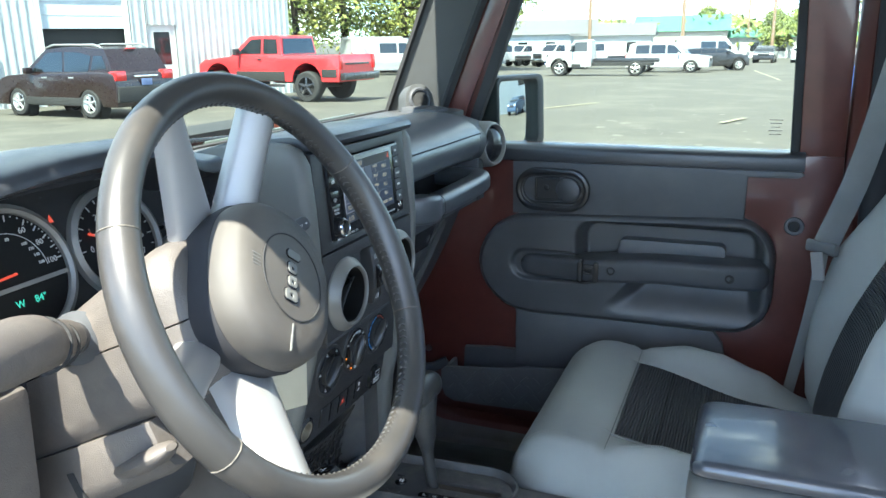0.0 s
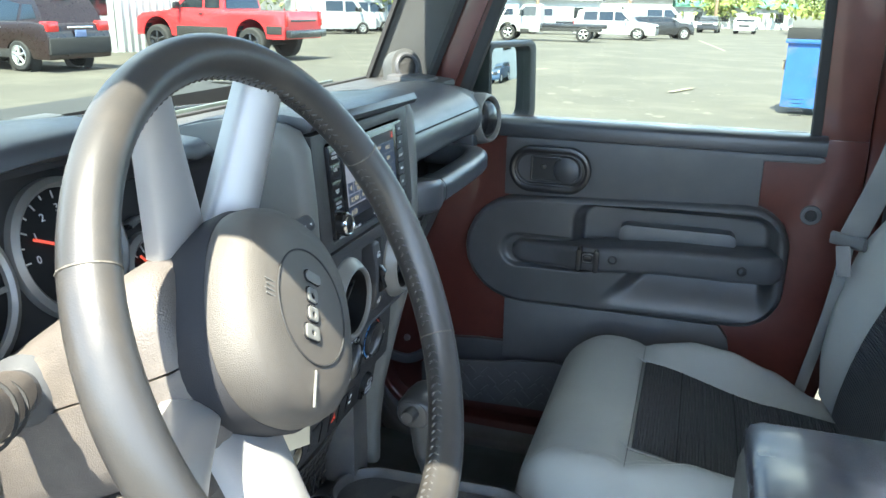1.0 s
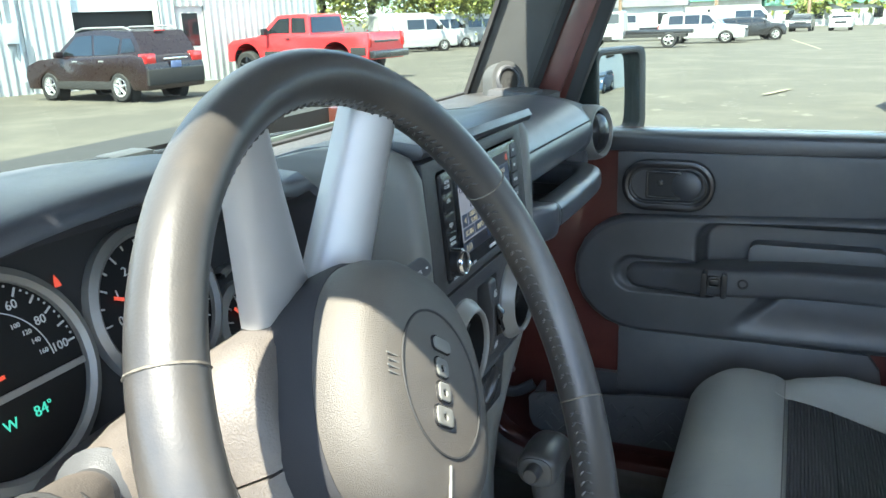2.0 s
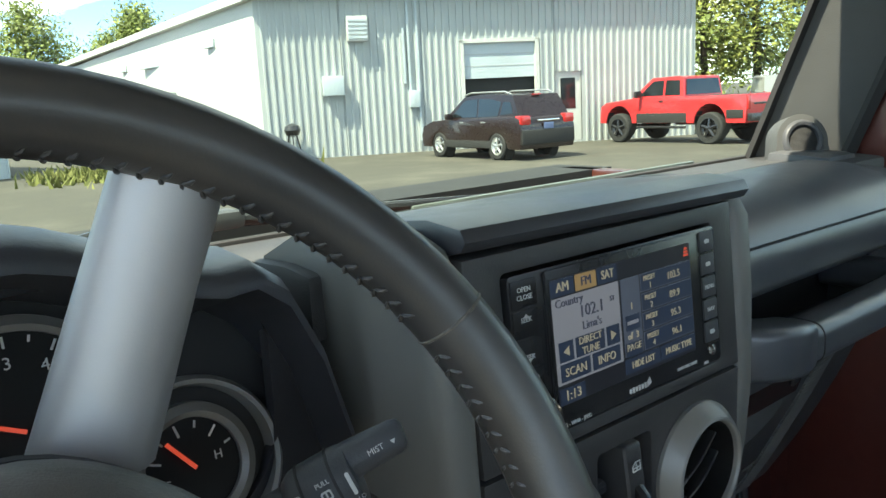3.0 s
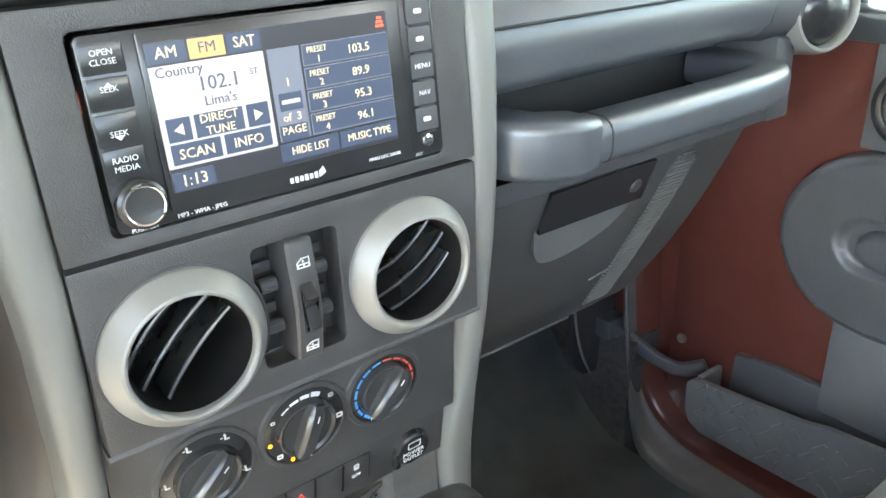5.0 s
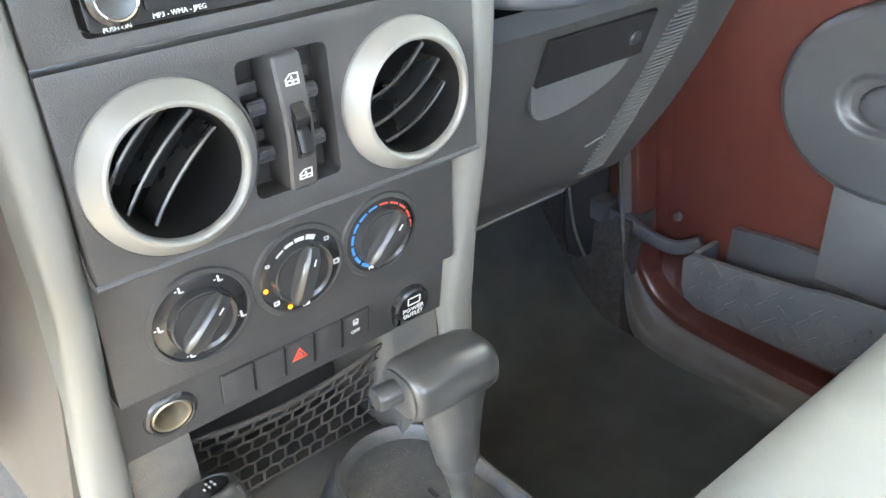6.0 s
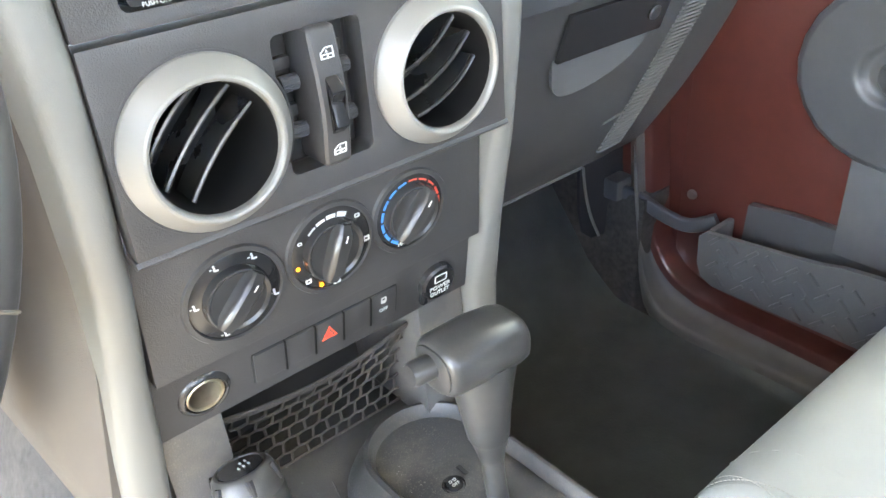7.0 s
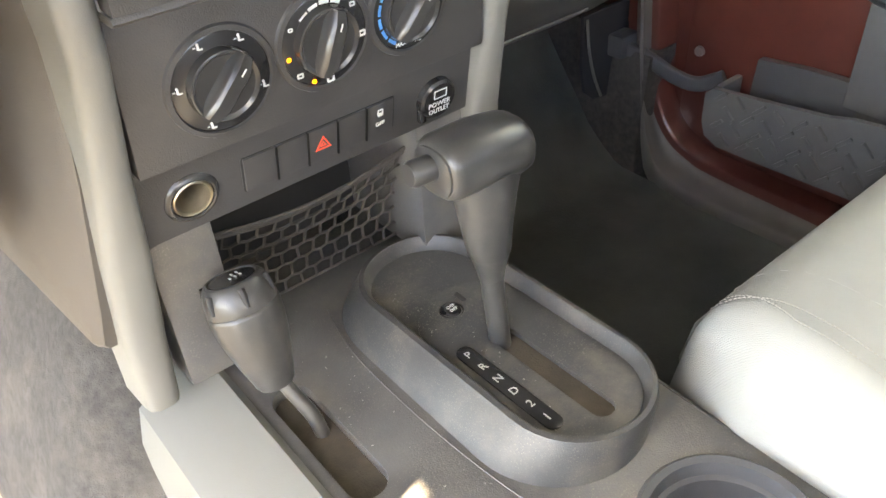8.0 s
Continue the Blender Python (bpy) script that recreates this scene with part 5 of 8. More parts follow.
ot = part("outlet_cap", lathe([(0.0, 0.007), (0.015, 0.0068), (0.017, 0.005), (0.0175, 0.0)], 36, oo, BN), M_BLACK, stack, "black power outlet cap with white print")
part("outlet_tab", box((0.006, 0.006, 0.014), bp(0.0885, 0.944, 0.002), 0.002), M_BLACK, ot)
lettering("POWER", 0.0062, on_plane(oo + BN * 0.0072, BN) @ Matrix.Translation((0, -0.0025, 0)), M_WHITE, ot)
lettering("OUTLET", 0.006, on_plane(oo + BN * 0.0072, BN) @ Matrix.Translation((0, -0.0085, 0)), M_WHITE, ot, squeeze=0.9)
part("battery_icon", plate(rrect(0, 0.0068, 0.0125, 0.0078, 0.0006, 2), [rrect(0, 0.0068, 0.0108, 0.006, 0.0004, 2)], 0.0, 0.0004, "z", 0, on_plane(oo + BN * 0.0072, BN)), M_WHITE, ot)
# cheeks and pocket below
for sx in (-1, 1):
    part("cheek", box((0.05, 0.12, 0.138), (sx * 0.1145, 0.125, 0.861), 0.006), M_CONSOLE, stack)
# Pocket's back and roof are near-black: its inner shade as colour.
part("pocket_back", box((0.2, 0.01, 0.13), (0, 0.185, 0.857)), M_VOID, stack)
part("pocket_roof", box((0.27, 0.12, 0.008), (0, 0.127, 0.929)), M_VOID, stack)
b = bmesh.new()
def net_pt(u, w):
    x = -0.088 + 0.18 * u
    sag = 0.012 * math.sin(math.pi * u)
    return Vector((x + 0.003 * noise.noise((u * 8, w * 6, 3)), 0.083 + 0.028 * w + 0.008 * math.sin(math.pi * w), 0.908 - 0.006 - sag * (1 - w) - 0.105 * w))
cols, rws = 12, 6
for i in range(cols):
    for j in range(rws):
        u, w = (i + 0.5 * (j % 2)) / cols, j / rws
        a = net_pt(min(u, 1), w + 0.02)
        c = net_pt(min(u + 0.5 / cols, 1), w + 0.5 / rws * 0.55)
        e = net_pt(min(u + 1.0 / cols, 1), w + 0.02)
        f = net_pt(min(u + 0.5 / cols, 1), min(1.0, w + 1 / rws + 0.02))
        tube([a, c], 0.0014, 5, b)
        tube([c, e], 0.0014, 5, b)
        tube([c, f], 0.0014, 5, b)
net = thing("net_pocket", (0, 0.09, 0.8), "black hexagonal elastic net across the storage pocket", "storage net")
part("mesh_net", b, M_NET, net)
for w in (0.0, 0.02, 0.05, 1.0):
    part("elastic_cord", tube([net_pt(k / 12, w) for k in range(13)], 0.0016, 5), M_NET, net, "black elastic cord along the net's edge")

# ---- radio ----
radio = thing("radio", (0, -0.004, 1.222), "black touchscreen radio with lit screen, side keys and a knob", "radio")


def ry(z):
    return 0.004 - 0.085 * (1.337 - z)


RN = Vector((0, -1, 0.085)).normalized()


def rp(x, z, off=0.0):
    return Vector((x, ry(z), z)) + RN * off


RM = on_plane(rp(0, 1.2745), RN)


def rpl(name, x, z, w, h, a0, a1, material, parent, r=0.001, bev=0.0, label="", holes=()):
    return part(name, plate(rrect(x, z - 1.2745, w, h, r, 2), list(holes), a0, a1, "z", bev, RM), material, parent, label)


body = rpl("body", 0.001, 1.2745, 0.2055, 0.0975, -0.02, 0.0022, M_BLACK, radio, 0.003, 0.0008, "glossy black faceplate")
rpl("screen_frame", 0.0025, 1.2765, 0.153, 0.0905, 0.002, 0.0042, M_BLACK, radio, 0.0015, 0.001)
screen = rpl("screen", -0.001, 1.2785, 0.14, 0.0755, 0.004, 0.0046, M_SCREEN, radio, 0.001, 0, "lit radio screen")


def scr(x, z, w, h, material, name="screen_field", d=0.0003):
    """A field of the screen: x from its left edge, z from its top, in fractions."""
    return rpl(name, -0.071 + 0.14 * (x + w / 2), 1.3162 - 0.0755 * (z + h / 2), 0.14 * w, 0.0755 * h, 0.0046, 0.0046 + d, material, screen, 0.0004)


def stx(s, x, z, size, material, squeeze=1.0):
    lettering(s, size, RM @ Matrix.Translation((-0.071 + 0.14 * x, 1.3162 - 0.0755 * z - 1.2745, 0.0052)), material, screen, squeeze=squeeze)


M_SCRK = glow("screen_dark_letters", (0.03, 0.035, 0.06), 0.3)
for x, w, m2 in ((0.0, 0.145, M_SCRB), (0.155, 0.135, M_SCRO), (0.298, 0.135, M_SCRB)):
    scr(x, 0.01, w, 0.13, m2)
stx("AM", 0.072, 0.075, 0.0078, M_SCRT)
stx("FM", 0.222, 0.075, 0.0078, M_SCRK)
stx("SAT", 0.366, 0.075, 0.0078, M_SCRT, 0.9)
scr(0.0, 0.155, 0.435, 0.335, M_SCRL)
scr(0.0, 0.49, 0.435, 0.345, M_SCRL, d=0.0002)
stx("Country", 0.105, 0.2, 0.0072, M_SCRK)
stx("102.1", 0.245, 0.31, 0.0105, M_SCRK)
stx("ST", 0.385, 0.28, 0.0045, M_SCRK)
stx("Lima's", 0.24, 0.425, 0.0072, M_SCRK)
for x, z, w, h in ((0.02, 0.5, 0.09, 0.16), (0.125, 0.5, 0.19, 0.16), (0.33, 0.5, 0.09, 0.16), (0.02, 0.675, 0.19, 0.14), (0.225, 0.675, 0.19, 0.14), (0.005, 0.865, 0.16, 0.125)):
    scr(x, z, w, h, M_SCRB, d=0.0004)
stx("DIRECT", 0.22, 0.54, 0.0062, M_SCRT)
stx("TUNE", 0.22, 0.625, 0.0062, M_SCRT)
stx("SCAN", 0.115, 0.75, 0.0074, M_SCRT)
stx("INFO", 0.32, 0.75, 0.0074, M_SCRT)
stx("1:13", 0.085, 0.93, 0.0085, M_SCRT)
for x, d in ((0.065, -1), (0.375, 1)):
    px, pz = -0.071 + 0.14 * x, 1.3162 - 0.0755 * 0.58 - 1.2745
    part("arrow", plate([(px - 0.0022 * d, pz - 0.003), (px - 0.0022 * d, pz + 0.003), (px + 0.0028 * d, pz)], [], 0.005, 0.0053, "z", 0, RM), M_SCRT, screen)
scr(0.45, 0.155, 0.135, 0.66, M_SCRG)
stx("1", 0.517, 0.4, 0.0065, M_SCRT)
scr(0.468, 0.47, 0.1, 0.13, M_SCRB, d=0.0005)
scr(0.478, 0.52, 0.08, 0.03, M_SCRL, d=0.0007)
stx("of  3", 0.515, 0.65, 0.0062, M_SCRT)
scr(0.455, 0.70, 0.12, 0.12, M_SCRB, d=0.0005)
stx("PAGE", 0.515, 0.745, 0.0062, M_SCRT)
for i, s in enumerate(("103.5", "89.9", "95.3", "96.1")):
    z = 0.155 + 0.168 * i
    scr(0.595, z, 0.4, 0.155, M_SCRG, d=0.0003)
    scr(0.598, z + 0.006, 0.394, 0.14, M_SCRB, d=0.0005)
    stx("PRESET", 0.66, z + 0.045, 0.0047, M_SCRT, 0.85)
    stx(str(i + 1), 0.665, z + 0.115, 0.0055, M_SCRT)
    stx(s, 0.85, z + 0.085, 0.0068, M_SCRT)
scr(0.445, 0.835, 0.26, 0.13, M_SCRB, d=0.0004)
scr(0.715, 0.835, 0.28, 0.13, M_SCRB, d=0.0004)
stx("HIDE LIST", 0.575, 0.90, 0.0062, M_SCRT, 0.9)
stx("MUSIC TYPE", 0.855, 0.90, 0.0062, M_SCRT, 0.9)
for k in range(3):
    scr(0.955 - 0.004 * k, 0.035 + 0.03 * k, 0.022 + 0.008 * k, 0.018, M_NEEDLE, d=0.0004)
for i, (s1, s2) in enumerate((("OPEN", "CLOSE"), ("SEEK", ""), ("", "SEEK"), ("RADIO", "MEDIA"))):
    z = 1.3125 - 0.0172 * i
    k = rpl("side_key", -0.0905, z, 0.0205, 0.0155, 0.002, 0.0032, M_BLACK, radio, 0.0008, 0.0003)
    for s, dz in ((s1, 0.0022), (s2, -0.0022)):
        if s:
            lettering(s, 0.0042, RM @ Matrix.Translation((-0.0905, z - 1.2745 + dz, 0.0033)), M_WHITE, k)
    if i in (1, 2):
        d = 1 if i == 1 else -1
        part("arrow", plate([(-0.093, z - 1.2745 + 0.004 * d - 0.001 * d), (-0.088, z - 1.2745 + 0.003 * d), (-0.0905, z - 1.2745 + 0.0055 * d)], [], 0.0032, 0.0035, "z", 0, RM), M_WHITE, k)
for i in range(5):
    z = 1.3135 - 0.0162 * i
    k = rpl("side_key", 0.0925, z, 0.0165, 0.0142, 0.002, 0.0034, M_DASH, radio, 0.0008, 0.0003)
    if i in (2, 3):
        lettering(("MENU", "NAV")[i - 2], 0.0042, RM @ Matrix.Translation((0.0925, z - 1.2745, 0.0035)), M_WHITE, k)
    else:
        part("key_icon", plate(rrect(0.0925, z - 1.2745, 0.006, 0.003, 0.0012, 2), [], 0.0034, 0.0036, "z", 0, RM), M_WHITE, k)
    rpl("key_gap", 0.0925, z - 0.0081, 0.0115, 0.0012, 0.003, 0.0042, M_VOID, radio, 0.0005)
ko = rp(-0.0885, 1.2405, 0.002)
kb = part("volume_knob", lathe([(0.0128, 0.0), (0.0126, 0.007), (0.0108, 0.0085)], 40, ko, RN), M_BLACK, radio, "ribbed black volume knob")
part("knob_ring", lathe([(0.0112, 0.006), (0.0108, 0.0098), (0.0101, 0.0112), (0.0094, 0.0106), (0.0092, 0.0094)], 36, ko, RN), M_CHROME, kb, "bright metal ring")
part("knob_face", lathe([(0.0093, 0.0096), (0.006, 0.0092), (0.0, 0.0088)], 36, ko, RN), M_KNOB, kb, "dark dished knob face")
for s, x, z, sz in (("VOLUME", -0.0905, 1.2565, 0.0034), ("PUSH ON", -0.0885, 1.2262, 0.0032), ("MP3 - WMA - JPEG", -0.058, 1.2286, 0.0034), ("HARD DISC DRIVE", 0.058, 1.2322, 0.0028), ("AUX", 0.0845, 1.2275, 0.0026)):
    lettering(s, sz, RM @ Matrix.Translation((x, z - 1.2745, 0.0045 if abs(x) < 0.08 else 0.0024)), M_WHITE, body)
for i in range(6):
    rpl("maker_mark", -0.005 + 0.0031 * i, 1.2318, 0.0022, 0.0036 if i % 2 else 0.003, 0.0042, 0.0045, M_WHITE, radio, 0.0004)
part("maker_mark", plate([(0.0125, -0.0445), (0.017, -0.0425), (0.0155, -0.0385), (0.0125, -0.041)], [], 0.0042, 0.0045, "z", 0, RM), M_WHITE, radio)
part("aux_socket", lathe([(0.0017, 0.0006), (0.002, 0.0016), (0.0038, 0.0012), (0.0042, 0.0)], 20, rp(0.0925, 1.2352, 0.002), RN), M_CHROME, radio, "bright aux socket")

# ---- centre console ----
con = thing("centre_console", (0, -0.2, 0.56), "dusty dark centre console with grey sides between the seats", "centre console")
DZ = 0.787
b = plate([(-0.112, 0.19), (-0.112, -0.46), (0.128, -0.46), (0.128, 0.19)][::-1], [rrect(-0.087, -0.04, 0.03, 0.125, 0.0145, 5), circle(0.057, -0.275, 0.052, 28)], DZ - 0.012, DZ, "z", 0.002)
part("deck", b, M_CONSOLE, con, "dusty dark console deck")
part("slot_floor", box((0.034, 0.13, 0.004), (-0.087, -0.04, DZ - 0.014)), M_DUST, con, "dusty bottom of the lever slot")
b = loft([[(-0.112, y, DZ + 0.002), (-0.118, y, DZ + 0.006), (-0.15, y, DZ - 0.006), (-0.176, y, DZ - 0.022), (-0.185, y, DZ - 0.05), (-0.195, y, 0.60), (-0.17, y, 0.60), (-0.112, y, DZ - 0.02)] for y in (0.12, 0.0, -0.2, -0.46)])
part("side_panel", b, M_TRIM, con, "smooth light grey console side", sharp=30)
b = loft([[(0.128, y, DZ), (0.135, y, DZ - 0.006), (0.145, y, DZ - 0.05), (0.15, y, 0.58), (0.125, y, 0.58), (0.12, y, DZ - 0.02)] for y in (0.19, 0.0, -0.2, -0.46)])
part("side_panel", b, M_CONSOLE, con, sharp=30)
# raised oval of the gear lever
def stadium(cx, cy, w, h, n=14):
    r = w / 2
    out = []
    for i in range(n + 1):
        a = math.pi * i / n
        out.append((cx + r * math.cos(a), cy + h / 2 - r + r * math.sin(a)))
    for i in range(n + 1):
        a = math.pi + math.pi * i / n
        out.append((cx + r * math.cos(a), cy - h / 2 + r + r * math.sin(a)))
    return out


rings = []
for w, h, z, tilt, cx, cy in ((0.146, 0.290, DZ - 0.004, 0, 0.052, -0.052), (0.136, 0.287, DZ + 0.012, 0.4, 0.0555, -0.054), (0.122, 0.284, DZ + 0.025, 1, 0.06, -0.056), (0.116, 0.280, DZ + 0.0305, 1, 0.061, -0.056), (0.108, 0.273, DZ + 0.031, 1, 0.0615, -0.056), (0.1, 0.266, DZ + 0.026, 1, 0.0615, -0.056), (0.096, 0.262, DZ + 0.014, 1, 0.0615, -0.056)):
    rings.append([(x, y, z + tilt * 0.03 * (-y - 0.06)) for x, y in stadium(cx, cy, w, h, 20)])
bz = part("lever_bezel", loft(rings, cap=False), M_RING, con, "raised dark oval bezel round the gear lever", sharp=40)
b = plate(stadium(0.0615, -0.056, 0.098, 0.264), [rrect(0.0635, -0.115, 0.02, 0.115, 0.009, 4)], -0.004, 0.0, "z", 0)
for v in b.verts:
    v.co.z += DZ + 0.018 + 0.03 * (-v.co.y - 0.06)
part("lever_plate", b, M_BEZEL, bz, "dusty plate with the lever slot")
part("slot_floor", box((0.026, 0.12, 0.004), (0.0635, -0.115, DZ + 0.0115)), M_DUST, bz, "dusty bottom of the lever slot")
b = plate(rrect(0.0615, -0.088, 0.0965, 0.198, 0.048, 10), [rrect(0.0635, -0.115, 0.02, 0.115, 0.009, 4)], 0.0, 0.0012, "z", 0.0004)
for v in b.verts:
    v.co.z += DZ + 0.018 + 0.03 * (-v.co.y - 0.06) + 0.0002
part("raised_plate", b, M_BEZEL, bz, "dusty raised plate round the lever slot")
lm = Matrix.Translation((0.0285, -0.105, DZ + 0.0195 + 0.03 * 0.045)) @ Matrix.Rotation(radians(-1.7), 4, "X")
part("gate_strip", plate(stadium(0, 0, 0.0145, 0.105, 8), [], 0, 0.0012, "z", 0.0003, lm), M_BLACK, bz, "black strip with gear letters")
for i, s in enumerate("PRND21"):
    lettering(s, 0.0095, lm @ Matrix.Translation((0, 0.042 - 0.0165 * i, 0.0013)) @ Matrix.Rotation(radians(90), 4, "Z") @ Matrix.Rotation(radians(-90), 4, "Z"), M_WHITE, bz)
od = part("overdrive_button", lathe([(0.0, 0.003), (0.0065, 0.0028), (0.0078, 0.0), (0.009, 0.001), (0.0105, 0.0)], 28, (0.0535, -0.014, DZ + 0.0178), (0, -0.05, 1)), M_BLACK, bz, "round black overdrive button")
lettering("O/D", 0.0042, Matrix.Translation((0.0535, -0.012, DZ + 0.0211)), M_WHITE, od)
lettering("OFF", 0.0042, Matrix.Translation((0.0535, -0.0164, DZ + 0.0211)), M_WHITE, od)
part("slot_key", box((0.004, 0.012, 0.002), (0.069, -0.006, DZ + 0.0178), 0.0005), M_VOID, bz)
part("seam", tube(smooth_path([(-0.012, 0.075, DZ), (-0.024, 0.02, DZ), (-0.0265, -0.05, DZ), (-0.0235, -0.12, DZ), (-0.016, -0.18, DZ), (-0.002, -0.235, DZ)], 6), 0.0007, 6), M_CONSOLE, con, "fine moulded ridge beside the bezel")
b = bmesh.new()
rnd = random.Random(31)
for i in range(150):
    if i < 90:
        x, y = -0.105 + 0.085 * rnd.random(), -0.2 + 0.33 * rnd.random()
        z = DZ + 0.0003
        if abs(x + 0.087) < 0.016 and abs(y + 0.04) < 0.064:
            continue
    else:
        x, y = 0.022 + 0.03 * rnd.random() ** 1.5, -0.16 + 0.2 * rnd.random()
        z = DZ + 0.0199 + 0.03 * (-y - 0.06)
    r = 0.0003 + 0.0006 * rnd.random() ** 3
    box((r * (1 + 2 * rnd.random()), r, 0.0003), (x, y, z), 0, rot=Matrix.Rotation(rnd.random() * 3, 3, "Z"), bm=b)
single("lint_flecks", b, M_THREADL, "tiny pale flecks of dust and lint on the console", "lint", kind="stuff")
# cup holder
b = lathe([(0.059, -0.002), (0.06, 0.005), (0.057, 0.008), (0.0525, 0.006), (0.050, -0.004), (0.047, -0.006), (0.045, -0.02), (0.041, -0.06), (0.0, -0.06)], 40, (0.057, -0.275, DZ), (0, 0, 1))
part("cup_holder", b, M_DASH, con, "round dark cup holder")
# gear lever
lev = thing("gear_lever", (0.058, -0.06, DZ + 0.02), "black automatic gear lever with T handle and side button", "gear lever")
part("rod", tube([(0.060, -0.066, DZ + 0.0), (0.060, -0.057, 0.852), (0.0605, -0.054, 0.88)], [0.0085, 0.0088, 0.0095], 18), M_LEVER, lev)
rings = []
for z, w, d, cx, cy in ((0.862, 0.0098, 0.0095, 0.0605, -0.0552), (0.870, 0.0112, 0.0108, 0.0605, -0.0545), (0.884, 0.0152, 0.0142, 0.0605, -0.0535), (0.887, 0.017, 0.0155, 0.0605, -0.053), (0.905, 0.0195, 0.017, 0.0605, -0.0515), (0.93, 0.024, 0.019, 0.061, -0.05), (0.955, 0.03, 0.021, 0.062, -0.049)):
    rings.append([(cx + w * math.cos(2 * math.pi * k / 20), cy + d * math.sin(2 * math.pi * k / 20), z) for k in range(20)])
part("neck", loft(rings), M_LEVER, lev, sharp=50)
b = loft([[(x, -0.048 + yy * k, 0.966 + dz + zz * k) for yy, zz in rrect(0, 0, 0.047, 0.042, 0.018, 5)] for x, k, dz in ((0.020, 0.8, 0.002), (0.022, 0.92, 0.002), (0.027, 1.0, 0.002), (0.06, 1.02, 0.001), (0.081, 1.0, -0.002), (0.089, 0.92, -0.003), (0.093, 0.75, -0.004), (0.094, 0.4, -0.004))])
hd = part("handle", b, M_LEVER, lev, "smooth black T handle", sharp=50)
part("collar", loft([[(x, -0.048 + yy * k, 0.968 + zz * k) for yy, zz in rrect(0, 0, 0.047, 0.042, 0.018, 5)] for x, k in ((0.017, 0.6), (0.0185, 0.78), (0.021, 0.8))]), M_LEVER, hd)
part("button", lathe([(0.0, 0.021), (0.0075, 0.0205), (0.009, 0.018), (0.009, 0.0)], 24, (0.021, -0.048, 0.972), (-1, 0.05, 0.05)), M_LEVER, hd, "round black release button")
# transfer lever
tl = thing("transfer_lever", (-0.09, -0.045, DZ - 0.02), "black transfer case lever with chunky knob", "gear lever")
t0, t1 = Vector((-0.0965, 0.006, 0.82)), Vector((-0.0975, 0.0375, 0.902))
part("rod", tube(smooth_path([(-0.082, -0.028, DZ - 0.025), (-0.084, -0.02, 0.787), (-0.0885, -0.01, 0.803), (-0.0965, 0.008, 0.826)], 4), 0.0056, 14), M_LEVER, tl, "dull dark rod")
tm = frame_of(t1 - t0)
b = lathe([(0.0, -0.004), (0.013, -0.004), (0.0148, -0.001), (0.0165, 0.006), (0.0205, 0.02), (0.0235, 0.034), (0.0255, 0.047), (0.0262, 0.058), (0.026, 0.0605), (0.0252, 0.0615)], 36, t0, t1 - t0)
kb = part("knob", b, M_LEVER, tl, "smooth black knob")
b = lathe([(0.0252, 0.0615), (0.0256, 0.063), (0.0246, 0.072), (0.0225, 0.0795), (0.0198, 0.0825), (0.0178, 0.0828), (0.0168, 0.081), (0.0, 0.0818)], 36, t0, t1 - t0)
cp = part("knob_cap", b, M_LEVER, kb, "black knob cap with flutes")
kd = (t1 - t0).normalized()
for i in range(6):
    a = radians(60 * i + 20)
    q = tm @ Vector((math.cos(a), math.sin(a), 0))
    part("flute", tube([t0 + kd * 0.0665 + q * 0.0253, t0 + kd * 0.0735 + q * 0.0241, t0 + kd * 0.0795 + q * 0.0222], [0.0012, 0.0024, 0.0028], 8), M_VOID, cp)
part("shift_plate", lathe([(0.0, 0.0826), (0.0164, 0.0822), (0.0168, 0.0812)], 28, t0, kd), M_BLACK, cp, "black plate with the shift pattern")
for i in range(5):
    mk = Matrix.Translation(t0 + kd * 0.0829) @ tm.to_4x4() @ Matrix.Translation((-0.006 + 0.004 * (i % 3), 0.003 - 0.007 * (i // 3), 0))
    part("gate_mark", plate(rrect(0, 0, 0.0014, 0.004, 0.0004, 2), [], 0, 0.0004, "z", 0, mk), M_WHITE, cp)
# armrest
arm = thing("armrest", (0.01, -0.6, 0.6), "armrest box with dark padded lid and pale grey sides", "armrest")
b = loft([[(x, y, z) for x, z in rrect(0.012, zc, w, h, r, 5)] for y, w, h, zc, r in ((-0.440, 0.15, 0.012, 0.981, 0.005), (-0.446, 0.172, 0.018, 0.983, 0.008), (-0.458, 0.182, 0.022, 0.985, 0.0105), (-0.56, 0.184, 0.023, 0.985, 0.011), (-0.84, 0.184, 0.023, 0.983, 0.011), (-0.85, 0.17, 0.016, 0.983, 0.007))])
part("lid", b, M_LID, arm, "dark padded armrest lid", sharp=50)
b = loft([[(x, y, z) for x, z in rrect(0.012, 0.822, w, h, 0.022, 5)] for y, w, h in ((-0.438, 0.165, 0.27), (-0.444, 0.185, 0.29), (-0.458, 0.2, 0.30), (-0.84, 0.204, 0.30))])
part("box", b, M_TRIM, arm, "pale grey armrest box", sharp=50)

# ---- passenger door ----
door = thing("door_1", (0.71, -0.2, 0.56), "closed passenger door, dark red shell with dark grey trim panels", "car door", kind="structure")
sh = [(0.24, 0.56), (0.24, 1.18), (0.16, 1.24), (-0.64, 1.24), (-0.645, 0.85), (-0.60, 0.62), (-0.50, 0.56)]
part("shell", plate(sh, [rrect(-0.325, 0.99, 0.41, 0.215, 0.045, 6)], 0.718, 0.80, "x", 0.003), M_RED, door, "dark red metallic door shell")
part("outer_skin", prism(sh, 0.80, 0.812, "x", 0.002), M_RED, door)
